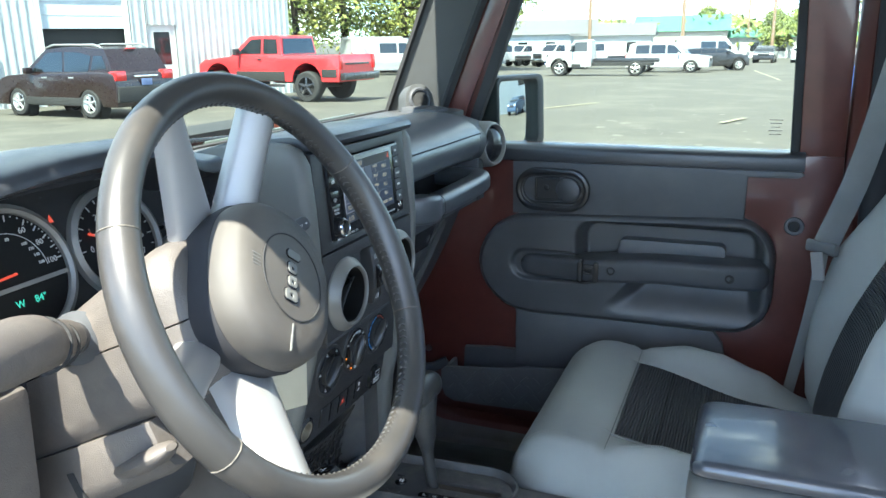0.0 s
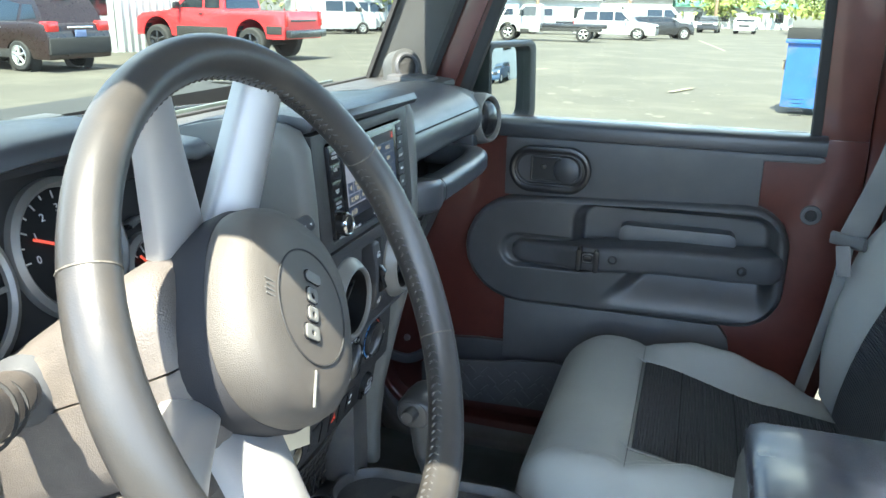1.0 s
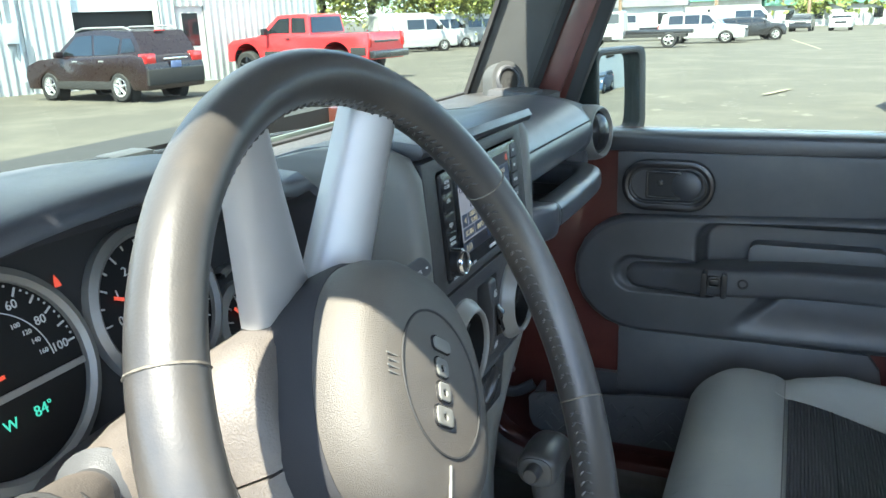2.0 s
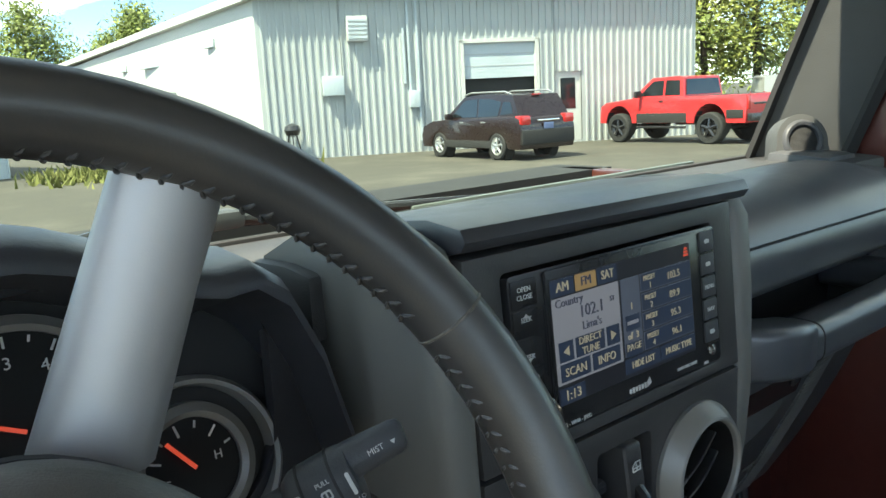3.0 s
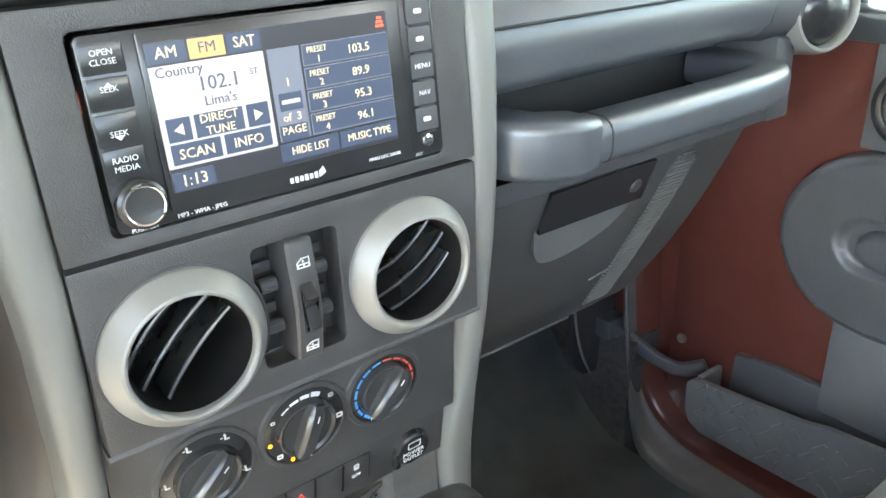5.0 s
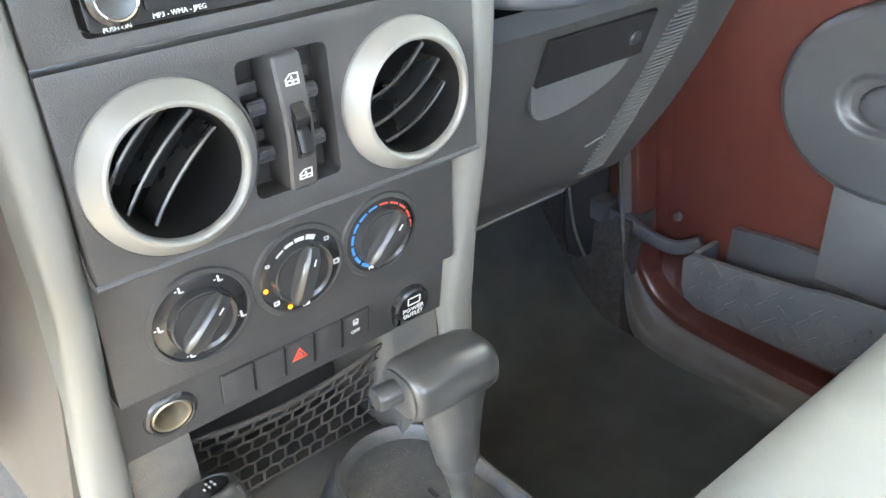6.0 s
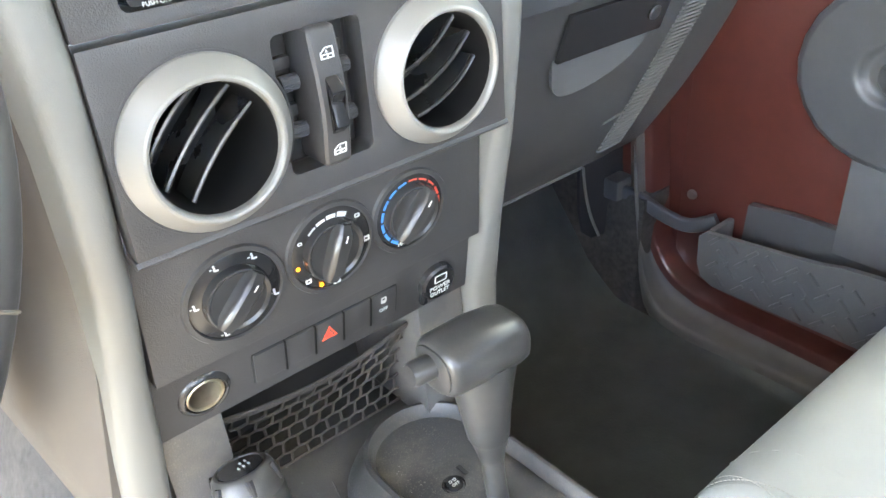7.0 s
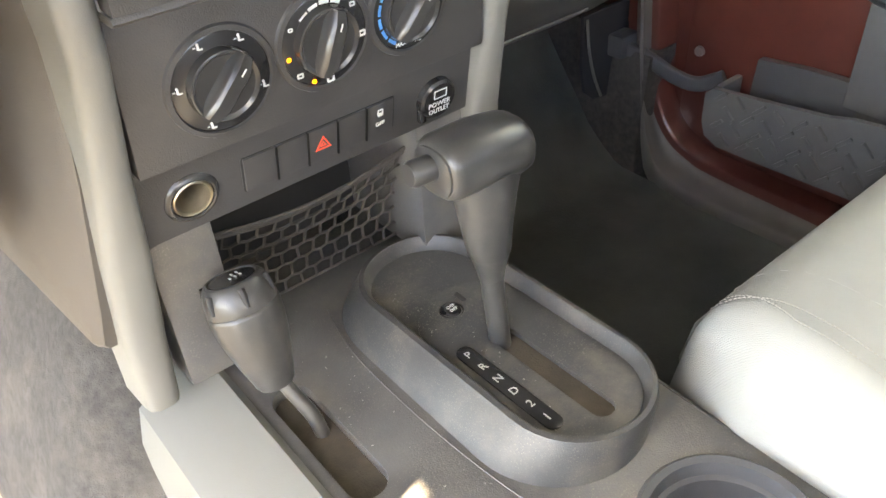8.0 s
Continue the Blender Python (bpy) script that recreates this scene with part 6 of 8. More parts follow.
# window frame posts and glass
b = plate([(0.175, 1.236), (0.13, 1.236), (-0.005, 1.60), (-0.03, 1.655), (-0.545, 1.655), (-0.56, 1.236), (-0.64, 1.236), (-0.632, 1.72), (0.0, 1.72)][::-1], [], 0.722, 0.775, "x", 0.004)
part("window_frame", b, M_RED, door, "dark red window frame")
b = loft([[(x, ws_y(z) + dy, z) for x, dy in ((0.710, -0.112), (0.752, -0.075), (0.752, -0.165), (0.714, -0.168), (0.706, -0.125))] for z in (1.25, 1.42, 1.58, 1.7)])
part("frame_front", soften(b, 0.005), M_RED, door, "dark red front edge of the window frame")
b = plate([(0.132, 1.236), (0.108, 1.236), (-0.02, 1.58), (-0.045, 1.64), (-0.53, 1.64), (-0.545, 1.236), (-0.561, 1.236), (-0.546, 1.656), (-0.03, 1.656), (-0.004, 1.6)][::-1], [], 0.716, 0.74, "x", 0.003)
part("window_seal", b, M_VOID, door, "black rubber window seal")
g = part("window_pane", grid(1, 1, lambda u, v: (0.745, 0.13 - 0.69 * u, 1.232 + 0.43 * v)), M_GLASS, door, "clear door glass", recalc=False)
g.visible_shadow = False
for i in range(5):
    part("glass_print", box((0.0006, 0.026 - 0.005 * (i % 3), 0.0012), (0.7435, -0.515, 1.305 - 0.007 * i)), M_TRIM, door)
b = prism([(0.7, 1.212), (0.6995, 1.234), (0.7012, 1.2395), (0.7055, 1.2435), (0.712, 1.2458), (0.722, 1.2465), (0.742, 1.2465), (0.742, 1.212)], 0.05, -0.572, "y", 0.0015)
part("sill_trim", b, M_VISOR, door, "dark grey window sill trim")
up = [(0.005, 1.095), (0.005, 1.211), (-0.566, 1.211), (-0.574, 1.204), (-0.562, 1.198), (-0.472, 1.197), (-0.472, 1.095)]
b = plate(up[::-1], [], 0.704, 0.72, "x", 0.003)
part("upper_trim", b, M_DOORP, door, "dark grey upper trim panel")
# oval lower trim with its recess
def door_oval(dy=0.0, dz=0.0):
    pts = [(-0.045 + (0.126 + dy) * -math.cos(radians(90 + 15 * i)), 0.983 + (0.113 + dz) * math.sin(radians(90 + 15 * i))) for i in range(13)]
    for i in range(9):
        a = radians(-90 + 90 * i / 8)
        pts.append((-0.455 - (0.08 + dy) * math.cos(a), 0.955 + (0.08 + dz) * math.sin(a)))
    for i in range(9):
        a = radians(90 * i / 8)
        pts.append((-0.452 - (0.083 + dy) * math.cos(a), 1.03 + (0.083 + dz) * math.sin(a)))
    return pts


rings = [[(x, y, z) for y, z in door_oval(d, d)] for x, d in ((0.72, 0.002), (0.698, 0.0), (0.692, -0.004), (0.690, -0.010))]
b = loft(rings, cap=False)
part("oval_trim", b, M_DOORO, door, "dark grey oval trim panel", sharp=50)


def oval_depth(y, z):
    """Depth behind the oval's face: grip well, scoop under the grip, groove round the grip's front end."""
    qy, qz = abs(y + 0.3275) - 0.1895 + 0.045, abs(z - 1.0) - 0.097 + 0.045
    inside = 0.045 - (math.hypot(max(qy, 0), max(qz, 0)) + min(0, max(qy, qz)))
    well = 0.05 * ease(-0.001, 0.02, inside)
    left = -0.178 - 0.9 * max(0, z - 0.884)
    scoop = 0.034 * ease(0.886, 0.965, z) * ease(0.0, 0.05, left - y) * ease(0.0, 0.03, y + 0.519)
    w = ease(0.965, 0.995, z)
    gy = max(-0.16, min(-0.03, y))
    groove = 0.009 * ease(0.0, 0.006, 0.035 - math.hypot(y - gy, z - 0.985))
    return max(w * well + (1 - w) * scoop, groove)


line = door_oval(-0.010, -0.010)
line = [tuple(Vector(a).lerp(Vector(c), t / n)) for a, c in zip(line, line[1:] + line[:1]) for n in [max(2, int((Vector(a) - Vector(c)).length / 0.005))] for t in range(n)]
mid_o = (-0.27, 0.99)
rings = [[(0.690 + oval_depth(y, z), y, z) for y, z in [(mid_o[0] + f * (p[0] - mid_o[0]), mid_o[1] + f * (p[1] - mid_o[1])) for p in line]] for f in [k / 70 for k in range(70, 0, -1)]]
part("oval_face", loft(rings, cap=False), M_DOORO, door, "moulded face with grip well and scoop", sharp=80)
part("pull_block", plate(rrect(-0.335, 1.028, 0.215, 0.05, 0.014, 5), [], 0.706, 0.742, "x", 0.005), M_DOORO, door, "raised block in the grip well")
# grip bar with rounded ends
rings = []
for k in range(61):
    y = -0.020 - 0.507 * k / 60
    e = min(1.0, (abs(k) + 0.4) / 3.2, (60 - k + 0.4) / 2.6)
    h = (0.047 + 0.005 * k / 60) * math.sqrt(1 - (1 - e) ** 2)
    xo = curve(-y, [(0.02, 0.688), (0.035, 0.682), (0.10, 0.674), (0.15, 0.655), (0.20, 0.644), (0.30, 0.642), (0.44, 0.643), (0.50, 0.652), (0.53, 0.668)])
    zc = 0.984 + 0.02 * ease(0.05, 0.35, -y)
    rings.append([(x, y, z) for x, z in rrect((xo + 0.73) / 2, zc, 0.73 - xo, h, min(0.011, h * 0.45), 4)])
ar = part("armrest", loft(rings), M_DASH, door, "dark grey moulded grip bar", sharp=60)
for y, z in ((-0.224, 0.999), (-0.455, 1.004)):
    part("screw_hole", lathe([(0, -0.004), (0.0055, -0.003), (0.006, 0.0008), (0.0078, 0.0016), (0.009, 0.0)], 20, (0.6415, y, z), (-1, 0, 0)), M_VOID, ar)
for y in (-0.161, -0.194):
    part("switch_lug", plate(rrect(y, 0.994, 0.010, 0.043, 0.0045, 3), [], 0.633, 0.662, "x", 0.003), M_BLACK, ar, "black lug beside the window switch")
sk = part("switch_frame", plate(rrect(-0.1775, 0.998, 0.022, 0.02, 0.004, 3), [rrect(-0.1775, 0.998, 0.015, 0.013, 0.003, 3)], 0.639, 0.655, "x", 0.0012), M_KNOB, ar, "black window switch")
part("rocker", plate(rrect(-0.1775, 0.998, 0.0135, 0.011, 0.002, 3), [], 0.641, 0.650, "x", 0.002), M_BLACK, sk)
lo = [(-0.005, 0.74), (-0.005, 0.875), (-0.08, 0.872), (-0.43, 0.872), (-0.45, 0.845), (-0.47, 0.74)]
part("lower_trim", plate(lo[::-1], [], 0.70, 0.719, "x", 0.003), M_DOORP, door, "dark lower trim panel")
# inner handle
hz = rrect(-0.086, 1.153, 0.160, 0.092, 0.045, 8)
hd = part("handle_bezel", plate(hz, [rrect(-0.086, 1.153, 0.134, 0.062, 0.030, 8)], 0.684, 0.706, "x", 0.006), M_BLACK, door, "dark oval handle bezel")
part("inner_ring", plate(rrect(-0.086, 1.153, 0.137, 0.065, 0.032, 8), [rrect(-0.086, 1.153, 0.128, 0.056, 0.0275, 8)], 0.688, 0.706, "x", 0.002), M_KNOB, hd)
part("handle_well", plate(rrect(-0.086, 1.153, 0.136, 0.064, 0.031, 8), [], 0.7005, 0.704, "x"), M_DOORO, hd)
part("handle_plate", plate(rrect(-0.078, 1.153, 0.062, 0.050, 0.004, 3), [rrect(-0.078, 1.153, 0.053, 0.041, 0.003, 3)], 0.694, 0.702, "x", 0.0015), M_KNOB, hd)
part("latch_opening", plate(rrect(-0.078, 1.153, 0.054, 0.042, 0.003, 3), [], 0.6995, 0.7025, "x"), M_VOID, hd)
part("paddle", lathe([(0.0, 0.007), (0.02, 0.006), (0.026, 0.002), (0.027, -0.004)], 28, (0.697, -0.118, 1.153), (-1, 0.12, 0)), M_DOORO, hd, "round dark handle paddle")
part("rivet", lathe([(0, 0.003), (0.005, 0.002), (0.006, 0)], 14, (0.699, -0.072, 1.156), (-1, 0, 0)), M_KNOB, hd)
part("lock_grommet", lathe([(0.009, -0.002), (0.011, 0.003), (0.017, 0.003), (0.0185, 0.0)], 26, (0.7175, -0.564, 1.102), (-1, 0, 0)), M_DOORP, door, "grey rubber grommet")
part("grommet_bore", lathe([(0, 0.0012), (0.0095, 0.0012)], 20, (0.7175, -0.564, 1.102), (-1, 0, 0)), M_VOID, door)
# map pocket with tread plate
po = [(0.150, 0.728), (0.161, 0.718), (0.160, 0.675), (0.152, 0.655), (0.131, 0.645), (0.05, 0.646), (-0.05, 0.649), (-0.50, 0.652), (-0.5, 0.765), (-0.12, 0.76), (-0.043, 0.753), (-0.01, 0.745), (0.06, 0.737)]
pk = part("map_pocket", soften(loft([[(x, y, z) for y, z in po] for x in (0.655, 0.664)]), 0.002), M_DOORL, door, "dark pocket with tread plate pattern")
part("pocket_back", prism([(0.125, 0.66), (0.12, 0.765), (0.05, 0.772), (-0.5, 0.782), (-0.5, 0.65)], 0.702, 0.717, "x", 0.003), M_DOORO, door)
part("pocket_end", box((0.05, 0.01, 0.085), (0.686, 0.145, 0.69), 0.004), M_DOORL, door)
# Near-black shelf carries the map pocket's inner shade.
part("pocket_inner", box((0.05, 0.62, 0.008), (0.682, -0.17, 0.662)), M_VOID, door)
b = bmesh.new()
for i in range(21):
    for j in range(4):
        y, z = 0.135 - 0.029 * i - 0.0145 * (j % 2), 0.722 - 0.0205 * j
        box((0.006, 0.022, 0.0055), (0.6545, y, z), 0.0012, rot=Matrix.Rotation(radians(45 if (i + j) % 2 else -45), 3, "X"), bm=b)
part("tread_pattern", b, M_DOORL, pk)
# check strap and sill
part("strap", sweep(smooth_path([(0.662, 0.318, 0.738), (0.668, 0.28, 0.732), (0.68, 0.235, 0.712), (0.692, 0.20, 0.705), (0.705, 0.165, 0.722)], 4), rrect(0, 0, 0.012, 0.022, 0.004, 3)), M_DASH, door, "black door check strap")
part("strap_clamp", box((0.04, 0.03, 0.035), (0.665, 0.318, 0.741), 0.006), M_DASH, door)
part("strap_bolt", lathe([(0, 0.006), (0.007, 0.005), (0.008, 0.0)], 12, (0.714, 0.216, 0.744), (-1, 0, 0)), M_STEEL, door)
flap = [(0.59, 0.80), (0.592, 0.72), (0.602, 0.676), (0.62, 0.66), (0.65, 0.655), (0.68, 0.662), (0.69, 0.69), (0.69, 0.80)]
b = prism(flap, 0.33, 0.338, "y", 0.003)
single("rubber_flap", b, M_SOFT, "black rubber flap hanging below the glove box", "flap")
single("loose_cable", tube(smooth_path([(0.585, 0.32, 0.80), (0.592, 0.32, 0.755), (0.604, 0.318, 0.71), (0.620, 0.315, 0.672)], 4), 0.0022, 6), M_TRIM, "thin pale cable hanging below the glove box", "cable")

sill_line = smooth_path([(0.29, 1.0, 0), (0.272, 0.8, 0), (0.262, 0.684, 0), (0.246, 0.642, 0), (0.22, 0.613, 0), (0.187, 0.599, 0), (0.15, 0.592, 0), (0.0, 0.592, 0), (-0.35, 0.592, 0), (-0.7, 0.592, 0)], 4)
single("trim_sill", loft([[(x, p[0] + dy, p[1] + dz) for x, dy, dz in ((0.684, 0.004, -0.004), (0.688, 0, 0), (0.722, -0.004, 0.004), (0.722, 0.05, -0.06), (0.684, 0.05, -0.06))] for p in sill_line]), M_RED, "dark red painted door sill curving up at its front", "door sill", kind="structure", sharp=50)
inner_line = smooth_path([(0.662, 0.30, 1.0), (0.66, 0.285, 0.80), (0.656, 0.267, 0.684), (0.65, 0.252, 0.622), (0.642, 0.218, 0.572), (0.642, 0.176, 0.556), (0.645, 0.12, 0.553), (0.65, 0.0, 0.553), (0.655, -0.35, 0.553), (0.655, -0.7, 0.553)], 4)


def kick_pt(i, v):
    """Across the inner cover, from the painted sill at v = 0 to the ridge by the floor at v = 1."""
    p, q = sill_line[i], inner_line[i]
    a, c = Vector((0.687, p[0] + 0.003, p[1] - 0.004)), Vector(q)
    w = a.lerp(c, v)
    hollow = 0.012 * math.sin(math.pi * min(1, v / 0.8)) if v < 0.8 else -0.004 * math.sin(math.pi * (v - 0.8) / 0.2)
    return tuple(w + Vector((0.6, 0.5, -0.6)).normalized() * hollow)


n_k = min(len(sill_line), len(inner_line))
b = loft([[kick_pt(i, v / 12) for v in range(13)] + [tuple(Vector(inner_line[i]) + Vector((-0.002, -0.001, -0.012))), tuple(Vector(inner_line[i]) + Vector((0.03, 0.03, -0.045)))] for i in range(n_k)], cap=False, closed=False)
single("trim_kick_1", b, M_KICK, "dusty grey inner sill cover curving up at its front", "sill cover", kind="structure", sharp=70)
single("wall_cowl_side", prism([(0.724, 0.40), (0.724, 1.28), (0.76, 1.28), (0.76, 0.4)], 0.15, 0.7, "y", 0.004), M_RED, "dark red painted cowl side", "wall", kind="structure")
single("wall_kick_panel", loft([[(x, y, z) for x, z in ((0.652 - t * 0.03, 0.5), (0.648 - t * 0.03, 0.60), (0.66, 0.735 + 0.1 * t), (0.72, 0.74 + 0.1 * t), (0.72, 0.5))] for y, t in ((0.262, 0.0), (0.36, 0.1), (0.5, 0.6), (0.7, 1.0))]), M_CARPET, "dark kick panel beside the footwell", "wall", kind="structure")
bp1 = loft([[(x, y, z) for x, y in ((0.665, -0.66), (0.70, -0.645), (0.745, -0.64), (0.76, -0.70), (0.745, -0.77), (0.69, -0.775))] for z in (0.56, 1.0, 1.3, 1.77)])
single("wall_b_pillar", soften(bp1, 0.008), M_RED, "dark red painted pillar behind the door", "pillar", kind="structure")
# Tube's black stands in for the shaded gap behind the belt.
single("trim_pillar_tube", tube([(0.655, -0.70, 0.75), (0.65, -0.69, 1.2), (0.635, -0.68, 1.77)], 0.026, 18), M_SOFT, "padded roll bar tube beside the pillar, blackened as the shaded gap", "roll bar", kind="structure")
def mat_pt(u, v):
    xr = 0.648
    lip = 0.008 * max(0, (abs(2 * u - 1) - 0.95) / 0.05)
    return (0.16 + (xr - 0.16) * u, 0.47 - 0.75 * v, 0.537 + lip + 0.003 * math.sin(9 * u) * math.sin(7 * v) + 0.2 * max(0, (0.24 - v) / 0.24) ** 1.3)


b = grid(40, 40, mat_pt)
bmesh.ops.solidify(b, geom=b.faces[:], thickness=0.006)
fm = thing("floor_mat", (0.38, 0.2, 0.53), "black rubber mat with raised rim in the passenger footwell", "floor mat")
part("sheet", b, M_RUBBER, fm, sharp=50)

# ---- seat belt ----
belt = thing("seat_belt", (0.6, -0.62, 0.7), "grey seat belt hanging beside the passenger seat", "seat belt")
wv = rrect(0, 0, 0.046, 0.0024, 0.001, 2)
part("shoulder_webbing", sweep(smooth_path([(0.625, -0.735, 1.62), (0.615, -0.70, 1.45), (0.60, -0.655, 1.236), (0.578, -0.612, 1.105)], 5), wv, up=(1, 0.3, 0)), M_BELT, belt)
part("lap_webbing", sweep(smooth_path([(0.575, -0.607, 1.09), (0.59, -0.60, 0.98), (0.615, -0.585, 0.85), (0.63, -0.57, 0.74)], 5), rrect(0, 0, 0.022, 0.0024, 0.001, 2), up=(1, 0.3, 0)), M_BELT, belt)
part("guide", lathe([(0.014, -0.005), (0.014, 0.005), (0.028, 0.005), (0.028, -0.005), (0.014, -0.005)], 24, (0.628, -0.73, 1.60), (-0.8, 0.5, 0.2)), M_DASH, belt, "dark belt guide loop")
tg = part("tongue_grip", sweep([(0.556, -0.628, 1.098), (0.575, -0.606, 1.098), (0.594, -0.584, 1.098)], rrect(0, 0, 0.013, 0.022, 0.006, 3)), M_GLOVE, belt, "grey plastic tongue grip")
part("tongue", box((0.026, 0.004, 0.05), (0.553, -0.600, 1.069), 0.001, rot=Euler((0, 0.25, 0.7)).to_matrix()), M_SPOKE, tg, "bright metal tongue")

# ---- passenger seat ----
seat = thing("passenger_seat", (0.38, -0.4, 0.56), "grey cloth bucket seat with dark ribbed insert", "car seat")


def cushion(u, v):
    """u across, v from the front lip to the back: a front roll, a seam, then a dished seat between bolsters."""
    s = abs(2 * u - 1)
    x = 0.128 + 0.50 * u
    y = -0.148 - 0.52 * v
    mid = curve(v, ((0, 0.868), (0.2, 0.868), (0.27, 0.862), (0.298, 0.853), (0.33, 0.851), (0.7, 0.803), (1, 0.785)))
    side = curve(v, ((0, 0.866), (0.2, 0.868), (0.27, 0.863), (0.298, 0.855), (0.34, 0.864), (0.46, 0.876), (0.58, 0.868), (0.72, 0.842), (0.87, 0.80), (1, 0.78)))
    f = min(1, max(0, (s - 0.6) / 0.24))
    z = mid + (side - mid) * f * f * (3 - 2 * f)
    if v < 0.16:
        t = v / 0.16
        z -= 0.10 * (1 - math.sqrt(max(0, 1 - (1 - t) ** 2)))
    z -= 0.075 * max(0, (s - 0.84) / 0.16) ** 2.4
    if s < 0.61 and v > 0.3:
        z -= 0.006
    x -= (0.03 * (1 - v / 0.16) * (1 if u > 0.5 else -1) if v < 0.16 and s > 0.8 else 0)
    return (x, y, z)


b = grid(60, 64, cushion)
low = [e for e in b.edges if e.is_boundary]
r = bmesh.ops.extrude_edge_only(b, edges=low)
for g2 in r["geom"]:
    if isinstance(g2, bmesh.types.BMVert):
        g2.co.z = 0.66
        g2.co.y -= 0.02 if g2.co.y > -0.3 else 0
seat_c = part("cushion", b, M_SEAT, seat, "grey cloth seat cushion", sharp=60)
b = grid(24, 30, lambda u, v: tuple(Vector(cushion(0.5 + 0.6 * (u - 0.5), 0.308 + 0.66 * v)) + Vector((0, 0, 0.0068 + 0.004 * math.sin(math.pi * u)))))
part("insert", b, M_INSERT, seat, "dark ribbed cloth insert", sharp=60)
for vv in (0.43, 0.6):
    part("insert_seam", tube([tuple(Vector(cushion(0.205 + 0.59 * k / 20, vv)) + Vector((0, 0, 0.0085 + 0.004 * math.sin(math.pi * k / 20)))) for k in range(21)], 0.0012, 6), M_SOFT, seat_c)


def stitch(f, n, name, parent):
    bb = bmesh.new()
    for i in range(n):
        tube([f((i + 0.15) / n), f((i + 0.65) / n)], 0.0005, 4, bb)
    return part(name, bb, M_THREADL, parent)


for vv in (0.085, 0.11, 0.89, 0.915):
    stitch(lambda t: tuple(Vector(cushion(vv, 0.03 + 0.94 * t)) + Vector((0, 0.0003, 0.0003))), 150, "stitching", seat_c)
for us in (0.195, 0.805):
    bb = tube([tuple(Vector(cushion(us, 0.02 + 0.96 * k / 30)) + Vector((0, 0, -0.001))) for k in range(31)], 0.0014, 6)
    part("welt", bb, M_SEAT, seat_c)
part("cross_seam", tube([tuple(Vector(cushion(0.085 + 0.83 * k / 40, 0.298)) + Vector((0, 0, 0.0))) for k in range(41)], 0.0009, 6), M_DOORP, seat_c)


def back(u, v, off=0.0):
    """u across, v upwards: a curved panel between two bolsters."""
    c = 2 * u - 1
    x = 0.125 + 0.51 * u - 0.05 * c * v ** 3
    t = 0.64 * v - 0.03
    y = -0.62 - 0.12 * t - 0.75 * t * t if t < 0.22 else -0.6827 - 0.45 * (t - 0.22)
    k = min(1, max(0, (abs(c) - 0.45) / 0.4))
    y += curve(t, ((-0.03, 0.012), (0.07, 0.034), (0.16, 0.05), (0.25, 0.066), (0.36, 0.05), (0.62, 0.03))) * k * k * (3 - 2 * k) * (1 if c > 0 else 0.75)
    y -= 0.1 * max(0, (abs(c) - 0.84) / 0.16) ** 2 + 0.012 * max(0, 1 - (c / 0.45) ** 2)
    if v > 0.88:
        y -= 0.05 * ((v - 0.88) / 0.12) ** 2
    return (x, y + off, 0.84 + t)


b = grid(36, 30, back)
r = bmesh.ops.extrude_edge_only(b, edges=[e for e in b.edges if e.is_boundary])
for g2 in r["geom"]:
    if isinstance(g2, bmesh.types.BMVert):
        g2.co.y -= 0.12
seat_b = part("backrest", b, M_SEAT, seat, "grey cloth backrest", sharp=60)
part("back_insert", grid(20, 24, lambda u, v: back(0.27 + 0.47 * u, 0.01 + 0.84 * v, 0.004 + 0.004 * math.sin(math.pi * u))), M_INSERTB, seat, "dark ribbed cloth back insert", sharp=60)
for us in (0.215, 0.232):
    stitch(lambda t: back(us, 0.05 + 0.85 * t, 0.001), 60, "stitching", seat_b)
part("base", box((0.4, 0.42, 0.1), (0.38, -0.42, 0.61), 0.01), M_VOID, seat)

# ---- passenger mirror ----
mir = thing("wing_mirror", (0.86, 0.05, 1.21), "black boxy wing mirror outside the passenger window", "wing mirror")
mn = Vector((-0.30, -0.95, 0.03)).normalized()
mc = Vector((0.872, 0.03, 1.300))
mm = on_plane(mc, mn)
part("housing", plate(rrect(-0.022, 0, 0.195, 0.17, 0.022, 4), [rrect(-0.03, 0, 0.155, 0.146, 0.014, 4)], -0.045, 0.01, "z", 0.006, mm), M_DASH, mir, "black plastic housing")
part("shell", plate(rrect(-0.022, 0, 0.185, 0.16, 0.02, 4), [], -0.06, -0.04, "z", 0.008, mm), M_DASH, mir)
part("glass", grid(24, 24, lambda u, v: tuple(mm @ Vector((-0.03 + 0.159 * (u - 0.5), 0.15 * (v - 0.5), -0.006 - ((0.159 * (u - 0.5)) ** 2 + (0.15 * (v - 0.5)) ** 2) / 2.6)))), M_MIRROR, mir, "convex mirror glass", sharp=60)
part("arm", box((0.09, 0.04, 0.03), (0.805, 0.075, 1.222), 0.01), M_DASH, mir)

# ---- outside: ground ----
INDOORS = set(scene.objects)
M_ASPH = mat("old_asphalt", (0.06, 0.056, 0.045), 0.9, var=0.16, scale=1.6, bump=0.5, bscale=60, dirt=0.6, dirtcol=(0.12, 0.11, 0.088), dscale=0.45)
M_GRASS = mat("dry_grass", (0.13, 0.14, 0.035), 0.9, var=0.4, scale=6, bump=0.3, bscale=80, dirt=0.5, dirtcol=(0.25, 0.22, 0.09), dscale=1.5)
